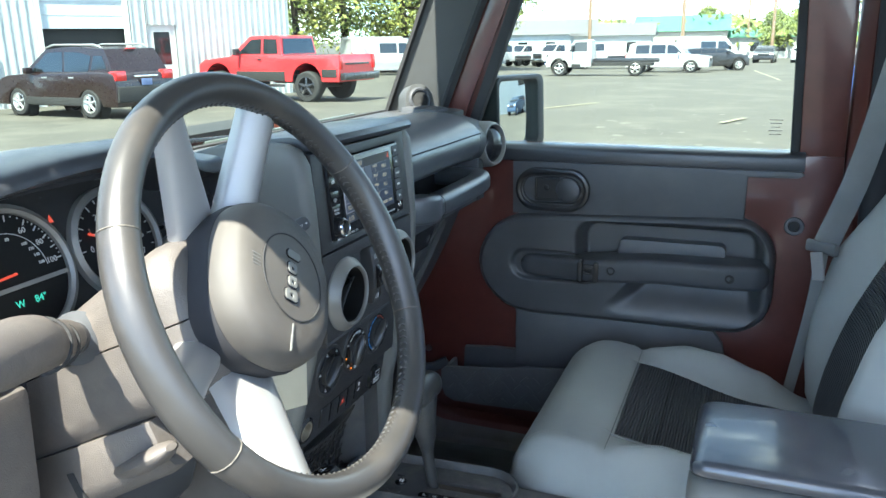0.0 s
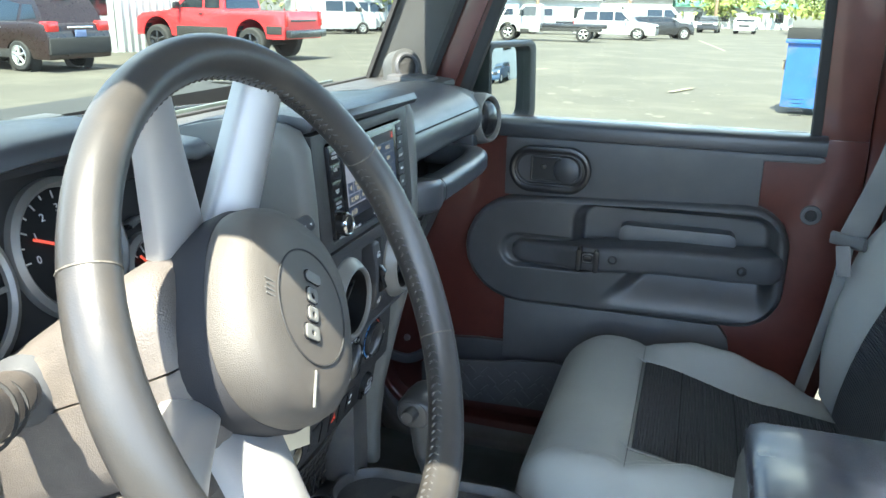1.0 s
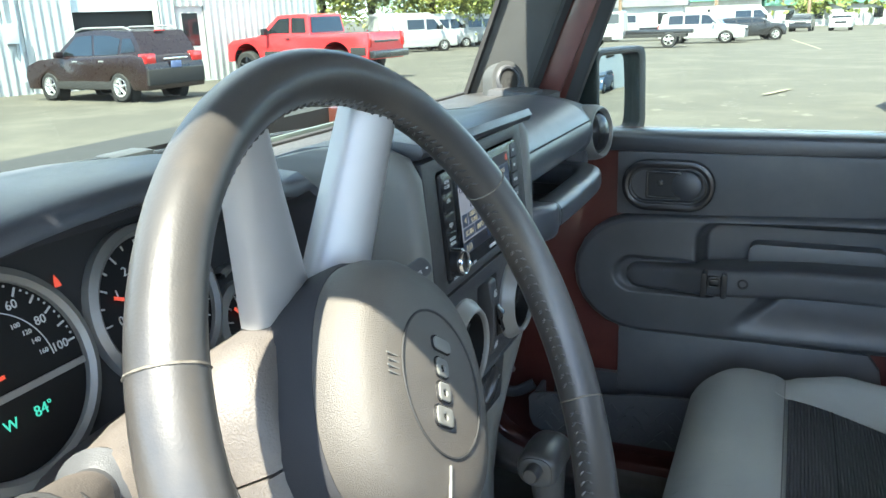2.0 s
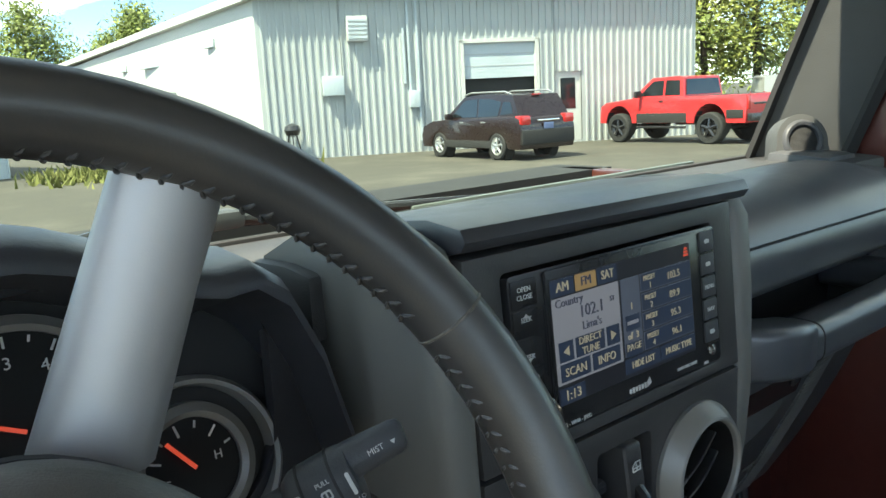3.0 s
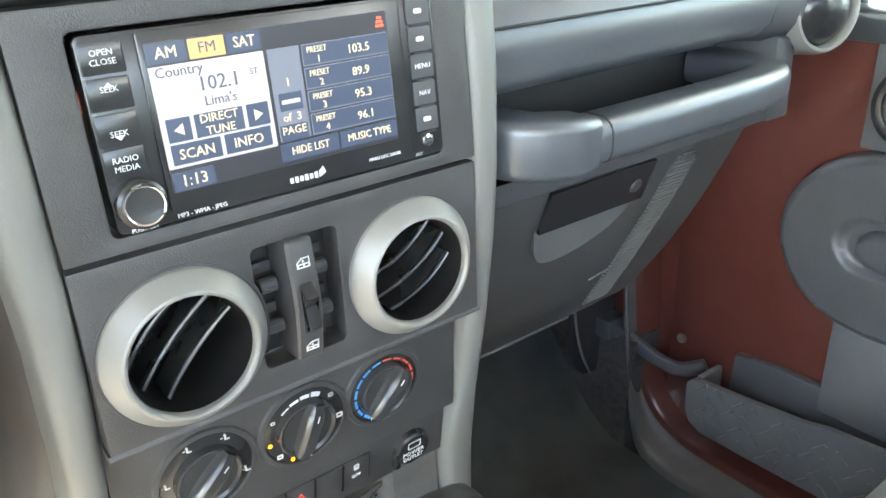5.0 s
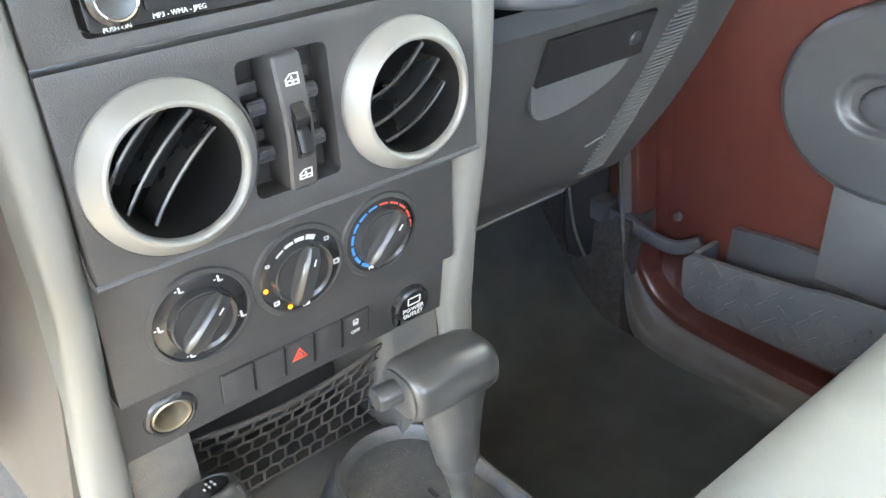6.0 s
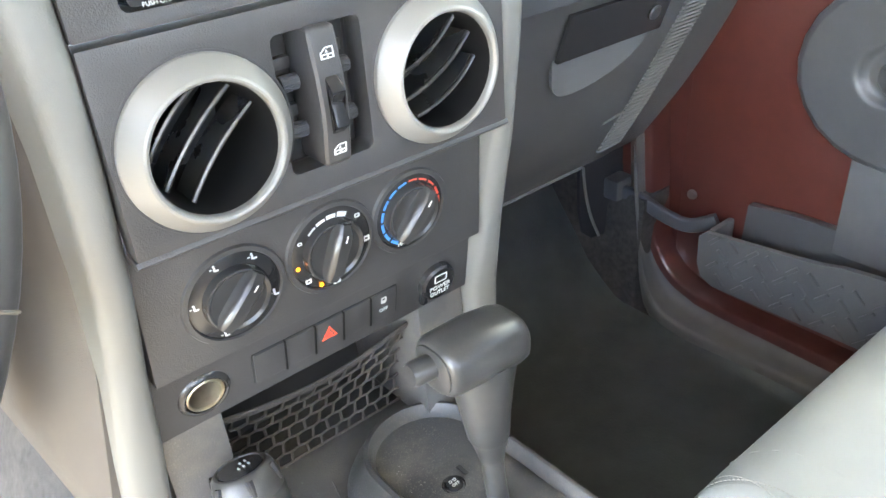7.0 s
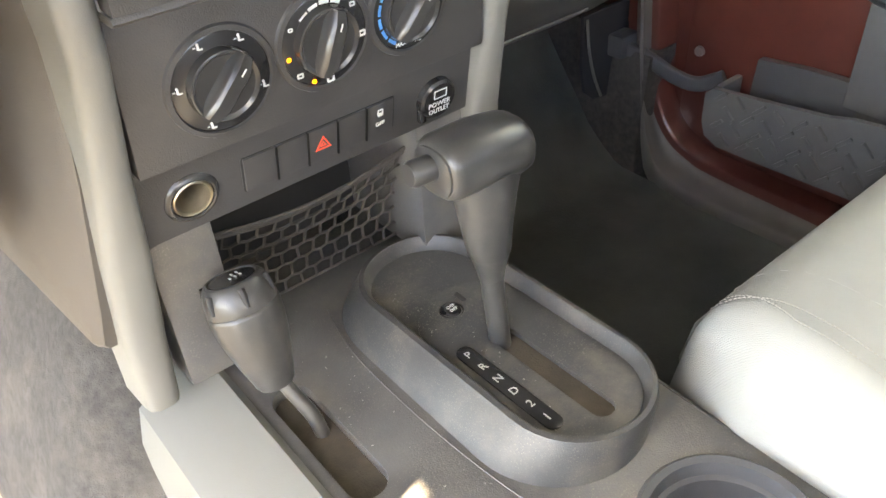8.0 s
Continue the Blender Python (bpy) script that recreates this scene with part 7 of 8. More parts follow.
M_WALL = mat("white_sheet_metal", (0.38, 0.4, 0.4), 0.5, var=0.05, scale=1.2, bump=0.02, dirt=0.12, dirtcol=(0.4, 0.38, 0.33), dscale=1.0)
M_WALLW = mat("white_painted_wall", (0.5, 0.5, 0.48), 0.7, var=0.04, scale=1.0, bump=0.1, bscale=30, dirt=0.1, dirtcol=(0.5, 0.47, 0.4), dscale=0.8)
M_GREYM = mat("grey_sheet_metal", (0.42, 0.47, 0.5), 0.5, var=0.05, scale=1.2, bump=0.02)
M_TYRE = mat("tyre", (0.02, 0.02, 0.02), 0.8, var=0.2, bump=0.3, bscale=60)
M_ALLOY = mat("alloy", (0.55, 0.55, 0.54), 0.35, 0.8, var=0.08, bump=0)
M_CGLASS = mat("car_glass", (0.012, 0.015, 0.017), 0.06, var=0.05, bump=0, spec=0.9)
M_BROWN = mat("brown_car_paint", (0.016, 0.008, 0.008), 0.3, 0.0, var=0.0, bump=0, coat=0.5)
M_REDT = mat("bright_red_paint", (0.55, 0.03, 0.035), 0.35, var=0.06, bump=0, coat=0.7, dirt=0.06)
M_CWHITE = mat("white_car_paint", (0.36, 0.36, 0.355), 0.35, var=0.03, bump=0, coat=0.6)
M_CBLACK = mat("black_car_paint", (0.02, 0.02, 0.022), 0.3, var=0.03, bump=0, coat=0.6)
M_CBLUE = mat("blue_car_paint", (0.03, 0.06, 0.12), 0.3, 0.2, var=0.03, bump=0, coat=0.6)
M_LAMP = mat("red_lamp", (0.5, 0.02, 0.02), 0.2, var=0.05, bump=0, coat=0.8)
M_HLAMP = mat("clear_lamp", (0.6, 0.6, 0.6), 0.15, var=0.05, bump=0, coat=0.8)
M_DUMP = mat("blue_dumpster_paint", (0.02, 0.095, 0.3), 0.55, var=0.15, scale=3, bump=0.1, bscale=40, dirt=0.35, dirtcol=(0.25, 0.12, 0.05), dscale=2.2)
M_RUST = mat("rusty_side", (0.18, 0.16, 0.13), 0.8, var=0.3, scale=5, bump=0.1, dirt=0.6, dirtcol=(0.3, 0.15, 0.06), dscale=3)
M_WOOD = mat("weathered_pole", (0.22, 0.15, 0.1), 0.9, var=0.25, scale=6, bump=0.3, bscale=30, stretch=(1, 1, 0.1))
M_BARK = mat("bark", (0.09, 0.07, 0.05), 0.95, var=0.3, scale=6, bump=0.5, bscale=20, stretch=(1, 1, 0.3))
M_LEAF = mat("leaves", (0.16, 0.19, 0.045), 0.7, var=0.25, scale=0.8, bump=0, random_tone=0.45, island=True)
M_LEAFY = mat("yellow_leaves", (0.2, 0.21, 0.045), 0.7, var=0.25, scale=0.8, bump=0, random_tone=0.45, island=True)
M_ROOF = mat("dark_roof", (0.1, 0.1, 0.105), 0.8, var=0.15, scale=2, bump=0.2, bscale=20)
M_GREEN = mat("green_metal_roof", (0.06, 0.2, 0.13), 0.5, var=0.1, scale=1, bump=0)
M_TAN = mat("far_wall", (0.4, 0.36, 0.3), 0.8, var=0.1, scale=1, bump=0)
M_BRICK = mat("brown_brick_wall", (0.16, 0.08, 0.05), 0.85, var=0.25, scale=3, bump=0.1)
M_CABLE = mat("cable", (0.02, 0.02, 0.02), 0.6, bump=0)


def ground_z(x, y):
    return 0.05 * noise.noise((x * 0.05, y * 0.05, 2.0)) * min(1, math.hypot(x, y) / 20) - 0.013 * max(0, min(x, 130) - 14)


b = bmesh.new()
xs = [-2500, -400, -120] + [-60 + 6 * i for i in range(31)] + [180, 400, 2500]
ys = [-2500, -400, -120] + [-60 + 6 * i for i in range(27)] + [160, 400, 2500]
gv = [[b.verts.new((x, y, ground_z(x, y) if abs(x) < 130 and abs(y) < 130 else -0.013 * max(0, min(x, 130) - 14))) for y in ys] for x in xs]
for i in range(len(xs) - 1):
    for j in range(len(ys) - 1):
        b.faces.new((gv[i][j], gv[i + 1][j], gv[i + 1][j + 1], gv[i][j + 1]))
single("ground", b, M_ASPH, "worn pale asphalt car park with dusty patches", "ground", kind="structure")


def at_ground(x, y, lift=0.0):
    return ground_z(x, y) + lift


def on_sheet(x, y):
    """Height of the ground's six-metre cells between their corners."""
    i, j = math.floor(x / 6), math.floor(y / 6)
    u, v = x / 6 - i, y / 6 - j
    q = [[ground_z(6 * (i + a), 6 * (j + c)) for c in (0, 1)] for a in (0, 1)]
    return (1 - u) * ((1 - v) * q[0][0] + v * q[0][1]) + u * ((1 - v) * q[1][0] + v * q[1][1])


# painted bay lines
for i, (x0, y0, x1, y1) in enumerate(((36, -1.2, 52, 0.0), (14.5, 5.5, 20, 3.5), (15, 0.2, 16.2, -0.2))):
    d = Vector((x1 - x0, y1 - y0, 0)).normalized()
    s = Vector((-d.y, d.x, 0)) * 0.06
    k = 10
    bb = grid(k, 1, lambda u, v: tuple(Vector((x0 + (x1 - x0) * u, y0 + (y1 - y0) * u, at_ground(x0 + (x1 - x0) * u, y0 + (y1 - y0) * u) + 0.012)) + s * (2 * v - 1)))
    single("bay_line", bb, mat("worn_line_paint", (0.2, 0.18, 0.12), 0.8, var=0.3, scale=3, bump=0), "faded yellow painted line on the asphalt", "road marking", "bay lines")

# pale crumbled spots in the asphalt
rnd = random.Random(12)
b = bmesh.new()
for i in range(34):
    cx, cy, r = 9 + 9 * rnd.random(), -2.2 + 4.5 * rnd.random(), 0.03 + 0.1 * rnd.random() ** 2
    vs = [b.verts.new((cx + r * (0.6 + 0.5 * rnd.random()) * 1.5 * math.cos(k * 0.785), cy + r * (0.6 + 0.5 * rnd.random()) * math.sin(k * 0.785), on_sheet(cx, cy) + 0.005)) for k in range(8)]
    b.faces.new(vs)
single("ground_patches", b, mat("pale_grit", (0.115, 0.108, 0.088), 0.9, var=0.3, scale=20, bump=0.3, bscale=80), "pale crumbled spots in the asphalt", "ground", kind="stuff")
# grass tufts at the wall's foot
b = bmesh.new()
rnd = random.Random(5)
for i in range(2600):
    u = rnd.random()
    x, y = 4.8 + 5.0 * u + rnd.gauss(0, 0.5), 20.6 - 0.2 * u + rnd.gauss(0, 1.1) + 2.0 * (rnd.random() < 0.4) * rnd.random()
    h = 0.12 + 0.3 * rnd.random() * (1.6 if u > 0.75 else 0.7)
    a = rnd.random() * 6.3
    dx, dy = 0.05 * math.cos(a), 0.05 * math.sin(a)
    z = at_ground(x, y) - 0.01
    t = (x + rnd.gauss(0, 0.12), y + rnd.gauss(0, 0.12), z + h)
    b.faces.new([b.verts.new(p) for p in ((x - dx, y - dy, z), (x + dx, y + dy, z), t)])
single("grass", b, M_GRASS, "dry yellow-green grass along the white wall", "grass", kind="stuff")


# ---- buildings ----
def ribbed_wall(p0, p1, z0, z1, ribs, depth, holes=()):
    """A wall of upright ribbed sheet from p0 to p1; holes: (from, to, bottom, top) along it."""
    p0, p1 = Vector((*p0, 0)), Vector((*p1, 0))
    L = (p1 - p0).length
    d = (p1 - p0).normalized()
    n = Vector((d.y, -d.x, 0))
    b = bmesh.new()
    cuts = sorted({0.0, L, *[h[0] for h in holes], *[h[1] for h in holes]})
    pts = []
    for i in range(int(L / ribs) + 1):
        s = i * ribs
        for o, k in ((0, 0), (0.62, 0), (0.68, 1), (0.92, 1), (0.98, 0)):
            pts.append((s + o * ribs, k))
    pts = [p for p in pts if p[0] < L] + [(L, 0)]
    for c in cuts[1:-1]:
        pts.append((c, 0))
    pts.sort()
    for (s0, k0), (s1, k1) in zip(pts, pts[1:]):
        if s1 - s0 < 1e-5:
            continue
        mid = (s0 + s1) / 2
        bands = [(z0, z1)]
        for a, c, lo, hi in holes:
            if a - 1e-6 < mid < c + 1e-6:
                bands = [q for (u, v) in bands for q in ((u, max(u, min(v, lo))), (min(v, max(u, hi)), v)) if q[1] - q[0] > 1e-4]
        for u, v in bands:
            q = [p0 + d * s0 + n * depth * k0, p0 + d * s1 + n * depth * k1]
            b.faces.new([b.verts.new((*q[0].xy, u)), b.verts.new((*q[1].xy, u)), b.verts.new((*q[1].xy, v)), b.verts.new((*q[0].xy, v))])
    bmesh.ops.remove_doubles(b, verts=b.verts, dist=1e-4)
    return b, p0, d, n


C0, C1 = (10.3, 20.4), (23.0, 14.6)
wh = thing("warehouse", (10.3, 20.4, 0), "white ribbed metal warehouse with open garage door", "building")
HT = 4.5
gd = (6.05, 8.35, 0.0, 3.1)
dr = (9.0, 9.9, 0.0, 2.15)
b, p0, d, n = ribbed_wall(C0, C1, -0.1, HT, 0.22, 0.045, (gd, dr, (1.75, 2.35, 1.75, 2.3)))
part("front_wall", b, M_WALL, wh, "white ribbed sheet wall", recalc=False)
# thickness behind, seen at the openings
def wbox(name, s0, s1, z0, z1, o0, o1, material, parent=wh, label="", bev=0.0):
    bb = box((s1 - s0, o1 - o0, z1 - z0), ((s0 + s1) / 2, (o0 + o1) / 2, (z0 + z1) / 2), bev)
    mm2 = Matrix((( d.x, n.x, 0, p0.x), (d.y, n.y, 0, p0.y), (0, 0, 1, 0), (0, 0, 0, 1)))
    bmesh.ops.transform(bb, matrix=mm2, verts=bb.verts)
    return part(name, bb, material, parent, label)


wbox("garage_door", gd[0], gd[1], 2.05, 3.1, -0.12, -0.06, M_GREYM, label="half-raised grey garage door")
for z in (2.4, 2.75):
    wbox("door_groove", gd[0], gd[1], z, z + 0.03, -0.062, -0.052, M_WALL)
wbox("door_frame", gd[0] - 0.12, gd[0], 0, 3.2, -0.1, 0.06, M_WALLW)
wbox("door_frame", gd[1], gd[1] + 0.12, 0, 3.2, -0.1, 0.06, M_WALLW)
wbox("door_frame", gd[0] - 0.12, gd[1] + 0.12, 3.1, 3.22, -0.1, 0.06, M_WALLW)
wbox("entry_door", dr[0], dr[1], 0, 2.15, -0.1, -0.05, M_WALLW, label="white entry door with dark glass")
wbox("door_glass", dr[0] + 0.2, dr[1] - 0.2, 1.0, 1.95, -0.052, -0.04, M_CGLASS)
wbox("window_unit", 1.75, 2.35, 1.75, 2.3, -0.05, 0.3, M_GREYM, label="small air conditioner in the wall", bev=0.02)
wbox("louvre", 2.55, 3.15, 3.25, 3.95, 0.0, 0.25, M_WALLW, label="white louvre box", bev=0.02)
for i in range(5):
    wbox("slat", 2.58, 3.12, 3.32 + 0.12 * i, 3.38 + 0.12 * i, 0.25, 0.28, M_GREYM)
wbox("meter_box", 4.3, 4.6, 1.3, 1.8, 0.0, 0.2, M_GREYM, label="grey electric meter box", bev=0.01)
for s, z0, z1 in ((4.35, 1.8, 4.4), (4.62, 0.3, 4.4), (4.2, 2.0, 3.6)):
    wbox("conduit", s - 0.03, s + 0.03, z0, z1, 0.04, 0.11, M_GREYM)
wbox("eave", -0.3, 14.3, HT, HT + 0.22, -0.3, 0.35, M_WALLW, label="white eave trim")
# Near-black box gives the open doorway its inner shade.
bb = box((13.5, 6, 4.2), (7, -3.2, 2.1))
mm2 = Matrix(((d.x, n.x, 0, p0.x), (d.y, n.y, 0, p0.y), (0, 0, 1, 0), (0, 0, 0, 1)))
bmesh.ops.transform(bb, matrix=mm2, verts=bb.verts)
bmesh.ops.reverse_faces(bb, faces=bb.faces)
part("inside", bb, M_VOID, wh, "inside, coloured near-black as in shade", recalc=False)
S1 = Vector((13.6, 52.0, 0))
b = loft([[(C0[0], C0[1], z) for z in (-0.1, HT)], [(S1.x, S1.y, z) for z in (-0.1, HT - 0.2)], [(S1.x + 9, S1.y, z) for z in (-0.1, HT - 0.2)], [(C1[0], C1[1] + 0.3, z) for z in (-0.1, HT)]], cap=False, closed=False)
part("side_wall", b, M_WALLW, wh, "plain white sunlit side wall", recalc=False)
b = prism([(C0[0] - 0.25, C0[1]), (S1.x - 0.25, S1.y), (S1.x + 9, S1.y), (C1[0], C1[1])], HT - 0.05, HT + 0.2, "z")
part("roof", b, M_WALLW, wh)
for i, (t, z, w) in enumerate(((0.12, 3.6, 0.25), (0.35, 3.4, 0.9), (0.5, 3.5, 0.3))):
    part("wall_vent", box((0.12, w * 3, 0.25), (C0[0] + 3.3 * t - 0.05, C0[1] + 31.6 * t, z), 0.01), M_GREYM, wh)
# small black grill by the corner
gr = thing("barbecue_grill", (10.85, 19.75, 0), "small black barbecue grill standing by the wall", "barbecue grill")
part("bowl", lathe([(0.0, -0.2), (0.18, -0.14), (0.24, 0.0), (0.2, 0.12), (0.0, 0.2)], 20, (10.85, 19.75, 0.85), (0, 0, 1)), M_CBLACK, gr)
for k in range(3):
    a = 2.1 * k
    part("leg", tube([(10.85 + 0.12 * math.cos(a), 19.75 + 0.12 * math.sin(a), 0.7), (10.85 + 0.3 * math.cos(a), 19.75 + 0.3 * math.sin(a), at_ground(10.85, 19.75))], 0.02, 8), M_CBLACK, gr)

# grey ribbed building at the far end of the yard
lb = thing("metal_shed", (4.3, 23.5, 0), "pale grey ribbed metal shed with flat eave", "building")
b, q0, qd, qn = ribbed_wall((-9.0, 19.5), (4.3, 23.5), -0.1, 3.55, 0.5, 0.05)
part("front_wall", b, M_GREYM, lb, recalc=False)
b, *_ = ribbed_wall((4.3, 23.5), (2.2, 32.0), -0.1, 3.55, 0.5, 0.05)
part("end_wall", b, M_GREYM, lb, recalc=False)
b = prism([(-9.1, 19.2), (4.5, 23.3), (2.3, 32.2), (-12, 28)], 3.5, 3.75, "z")
part("roof", b, M_WALLW, lb)

# white box trailer
bt = thing("box_trailer", (9.0, 28.5, 0), "white box trailer parked in front of the wall", "trailer", m=pose(9.3, 28.0, at_ground(9, 28), 0, 0, 20))
part("body", box((2.7, 1.9, 2.1), (0, 0, 1.4), 0.05), M_CWHITE, bt)
part("band", box((2.72, 1.92, 0.1), (0, 0, 2.38), 0.02), M_WALL, bt)
part("side_window", plate(rrect(-0.1, 1.05, 0.5, 0.85, 0.24, 5), [], -1.375, -1.35, "x", 0.005), M_CGLASS, bt, "dark rounded window")
part("skirt", box((2.5, 1.7, 0.1), (0, 0, 0.35)), M_CBLACK, bt)
for sx in (-0.5, 0.5):
    part("tyre", lathe([(0.0, 0.1), (0.3, 0.1), (0.33, 0.05), (0.33, -0.05), (0.3, -0.1), (0.0, -0.1)], 20, (sx, -0.84, 0.33), (0, 1, 0)), M_TYRE, bt)

# dark low building behind the yard
fb = thing("brick_building", (8, 60, 0), "low brown building with dark roof far behind", "building")
part("wall", box((16, 8, 2.6), (8, 62, 1.3)), M_BRICK, fb)
part("roof", prism([(57.5, 2.5), (62, 4.2), (66.5, 2.5)], 0, 16, "x"), M_ROOF, fb)
part("awning", box((5, 1, 0.4), (9, 57.6, 2.2)), M_WALLW, fb)


# ---- vehicles ----
def wheel_parts(parent, x, y, r, w, side, rim_mat=M_ALLOY, spokes=5):
    """A wheel at x along the car and y across."""
    prof = [(r * 0.62, w / 2), (r * 0.9, w / 2), (r * 0.985, w * 0.38), (r, w * 0.2), (r, -w * 0.2), (r * 0.985, -w * 0.38), (r * 0.9, -w / 2), (r * 0.62, -w / 2)]
    t = part("wheel", lathe([(0, -w * 0.1), (r * 0.62, -w * 0.1)] + [], 20, (x, y, r), (0, side, 0)), M_VOID, parent)
    part("tyre", lathe(prof, 28, (x, y, r), (0, side, 0)), M_TYRE, t)
    part("rim", lathe([(r * 0.66, w * 0.5), (r * 0.63, w * 0.52), (r * 0.58, w * 0.3), (r * 0.5, w * 0.2)], 28, (x, y, r), (0, side, 0)), rim_mat, t)
    bb = bmesh.new()
    for i in range(spokes):
        a = 2 * math.pi * i / spokes + 0.3
        tube([(x + r * 0.05 * math.cos(a), y + side * w * 0.4, r + r * 0.05 * math.sin(a)), (x + r * 0.6 * math.cos(a), y + side * w * 0.36, r + r * 0.6 * math.sin(a))], [r * 0.12, r * 0.09], 6, bb)
    lathe([(0, w * 0.45), (r * 0.14, w * 0.43), (r * 0.16, w * 0.3)], 14, (x, y, r), (0, side, 0), bb)
    part("spokes", bb, rim_mat, t)


def arch_profile(pts, arches, z_low):
    """The side outline, its lower edge cut by round wheel arches. Along +x is forward."""
    out = list(pts)
    x_front, x_back = out[-1][0], out[0][0]
    low = [(x_front, z_low)]
    for cx, r in sorted(arches, key=lambda a: -a[0]):
        for i in range(11):
            a = math.pi * i / 10
            low.append((cx + r * math.cos(a), max(z_low, z_low + r * math.sin(a))))
    low.append((x_back, z_low))
    return out + low


def vehicle(name, label, category, m, paint, L, W, body_pts, cabin_pts, wheels, r_w, z_low, arch_r, windows, cladding=None, group="", rear_lamp=None, rims=M_ALLOY, cab_in=0.1, lamp_front=None, tint=M_CGLASS, bev=0.05):
    car = thing(name, label=label, category=category, group=group, m=m)
    prof = arch_profile(body_pts, [(x, arch_r) for x in wheels], z_low)
    bb = loft([[(x, y, z) for x, z in prof] for y in (-W / 2, -W / 2 + 0.08, W / 2 - 0.08, W / 2)])
    bmesh.ops.recalc_face_normals(bb, faces=bb.faces)
    for v in bb.verts:
        if abs(v.co.y) > W / 2 - 0.01:
            v.co.y *= 1 - 0.05 * max(0, (v.co.z - 0.9) / 0.8) - 0.04 * max(0, (0.6 - v.co.z) / 0.6)
    body = part("body", soften(bb, bev, 2, 50), paint, car, sharp=40)
    part("underbody", box((L * 0.9, W * 0.8, 0.15), (0, 0, z_low + 0.14)), M_VOID, car)
    zb = min(p[1] for p in cabin_pts)
    zt = max(p[1] for p in cabin_pts)
    yw = lambda z: W / 2 - 0.05 - cab_in * (z - zb) / (zt - zb) - 0.02
    bb = loft([[(x, s * yw(z), z) for x, z in cabin_pts] for s in (-1, 1)])
    cab = part("cabin", soften(bb, 0.05, 2, 40), paint, car, sharp=40)
    for w in windows:
        for s in (-1, 1):
            bb = loft([[(x, s * (yw(z) + o), z) for x, z in w] for o in (-0.02, 0.006)])
            part("side_window", bb, tint, cab, "dark side window")
    for x in wheels:
        for s in (-1, 1):
            wheel_parts(car, x, s * (W / 2 - 0.12), r_w, 0.24 if r_w < 0.42 else 0.32, s, rims)
            part("arch_liner", lathe([(arch_r * 0.98, -0.25), (arch_r * 0.98, 0.0)], 18, (x, s * (W / 2 - 0.04), z_low + 0.02), (0, s, 0)), M_VOID, car)
    return car, body, cab, yw


def end_glass(cab, pts_low, pts_high, yw, inset=0.08):
    """A windscreen or rear window between two heights of the cabin's end."""
    (x0, z0), (x1, z1) = pts_low, pts_high
    d2 = Vector((z1 - z0, -(x1 - x0))).normalized() * 0.012
    bb = loft([[(x + k * d2.x, s * (yw(z) - inset), z + k * d2.y) for x, z, s in ((x0, z0, -1), (x0, z0, 1), (x1, z1, 1), (x1, z1, -1))] for k in (-1, 1)])
    return part("end_window", bb, M_CGLASS, cab, "dark end window")


# brown SUV, its tail towards us
SP = pose(13.75, 14.55, at_ground(13.7, 14.5), 0, 0, 84)
suv, sb, sc, yw = vehicle("suv", "dark brown SUV parked facing the garage", "SUV", SP, M_BROWN, 4.65, 1.87,
    [(-2.3, 0.45), (-2.33, 0.75), (-2.25, 1.08), (-1.9, 1.14), (0.9, 1.08), (1.75, 1.02), (2.2, 0.88), (2.32, 0.62), (2.3, 0.4)],
    [(-2.22, 1.02), (-2.05, 1.35), (-1.85, 1.66), (-0.6, 1.72), (0.25, 1.66), (1.15, 1.06), (1.1, 1.0)], (-1.32, 1.38), 0.355, 0.28, 0.42,
    [[(-1.3, 1.12), (-1.42, 1.5), (-1.0, 1.58), (-0.45, 1.6), (-0.45, 1.12)], [(-0.38, 1.12), (-0.38, 1.6), (0.2, 1.58), (0.85, 1.12)], [(-1.95, 1.2), (-1.8, 1.5), (-1.5, 1.5), (-1.42, 1.16)]])
end_glass(sc, (-2.14, 1.14), (-1.9, 1.55), yw, 0.14)
end_glass(sc, (1.05, 1.12), (0.35, 1.6), yw, 0.06)
part("rear_bumper", box((0.16, 1.8, 0.38), (-2.28, 0, 0.58), 0.05), M_TYRE, suv, "dark plastic rear bumper")
for s in (-1, 1):
    part("tail_lamp", box((0.24, 0.34, 0.24), (-2.2, s * 0.74, 1.02), 0.04), M_LAMP, suv, "red tail lamp")
    part("roof_rail", tube([(-1.75, s * 0.72, 1.68), (-1.5, s * 0.72, 1.76), (0.0, s * 0.72, 1.77), (0.3, s * 0.72, 1.7)], 0.025, 8), M_ALLOY, suv, "silver roof rail")
    part("sill_cladding", box((2.2, 0.05, 0.2), (0.03, s * 0.905, 0.4), 0.02), M_TYRE, suv)
    part("wing_mirror", box((0.14, 0.22, 0.16), (0.75, s * 1.0, 1.15), 0.04), M_BROWN, suv)
    for x in (-0.75, 0.25):
        part("door_handle", box((0.2, 0.03, 0.035), (x, s * 0.92, 0.98), 0.01), M_ALLOY, suv)
part("chrome_strip", box((0.03, 0.75, 0.05), (-2.335, 0, 1.0), 0.01), M_CHROME, suv)
part("number_plate", box((0.02, 0.32, 0.16), (-2.345, 0, 0.86), 0.005), mat("plate_blue", (0.12, 0.16, 0.3), 0.5, bump=0), suv, "number plate")
part("top_brake_lamp", box((0.05, 0.3, 0.03), (-1.9, 0, 1.66), 0.01), M_LAMP, suv)

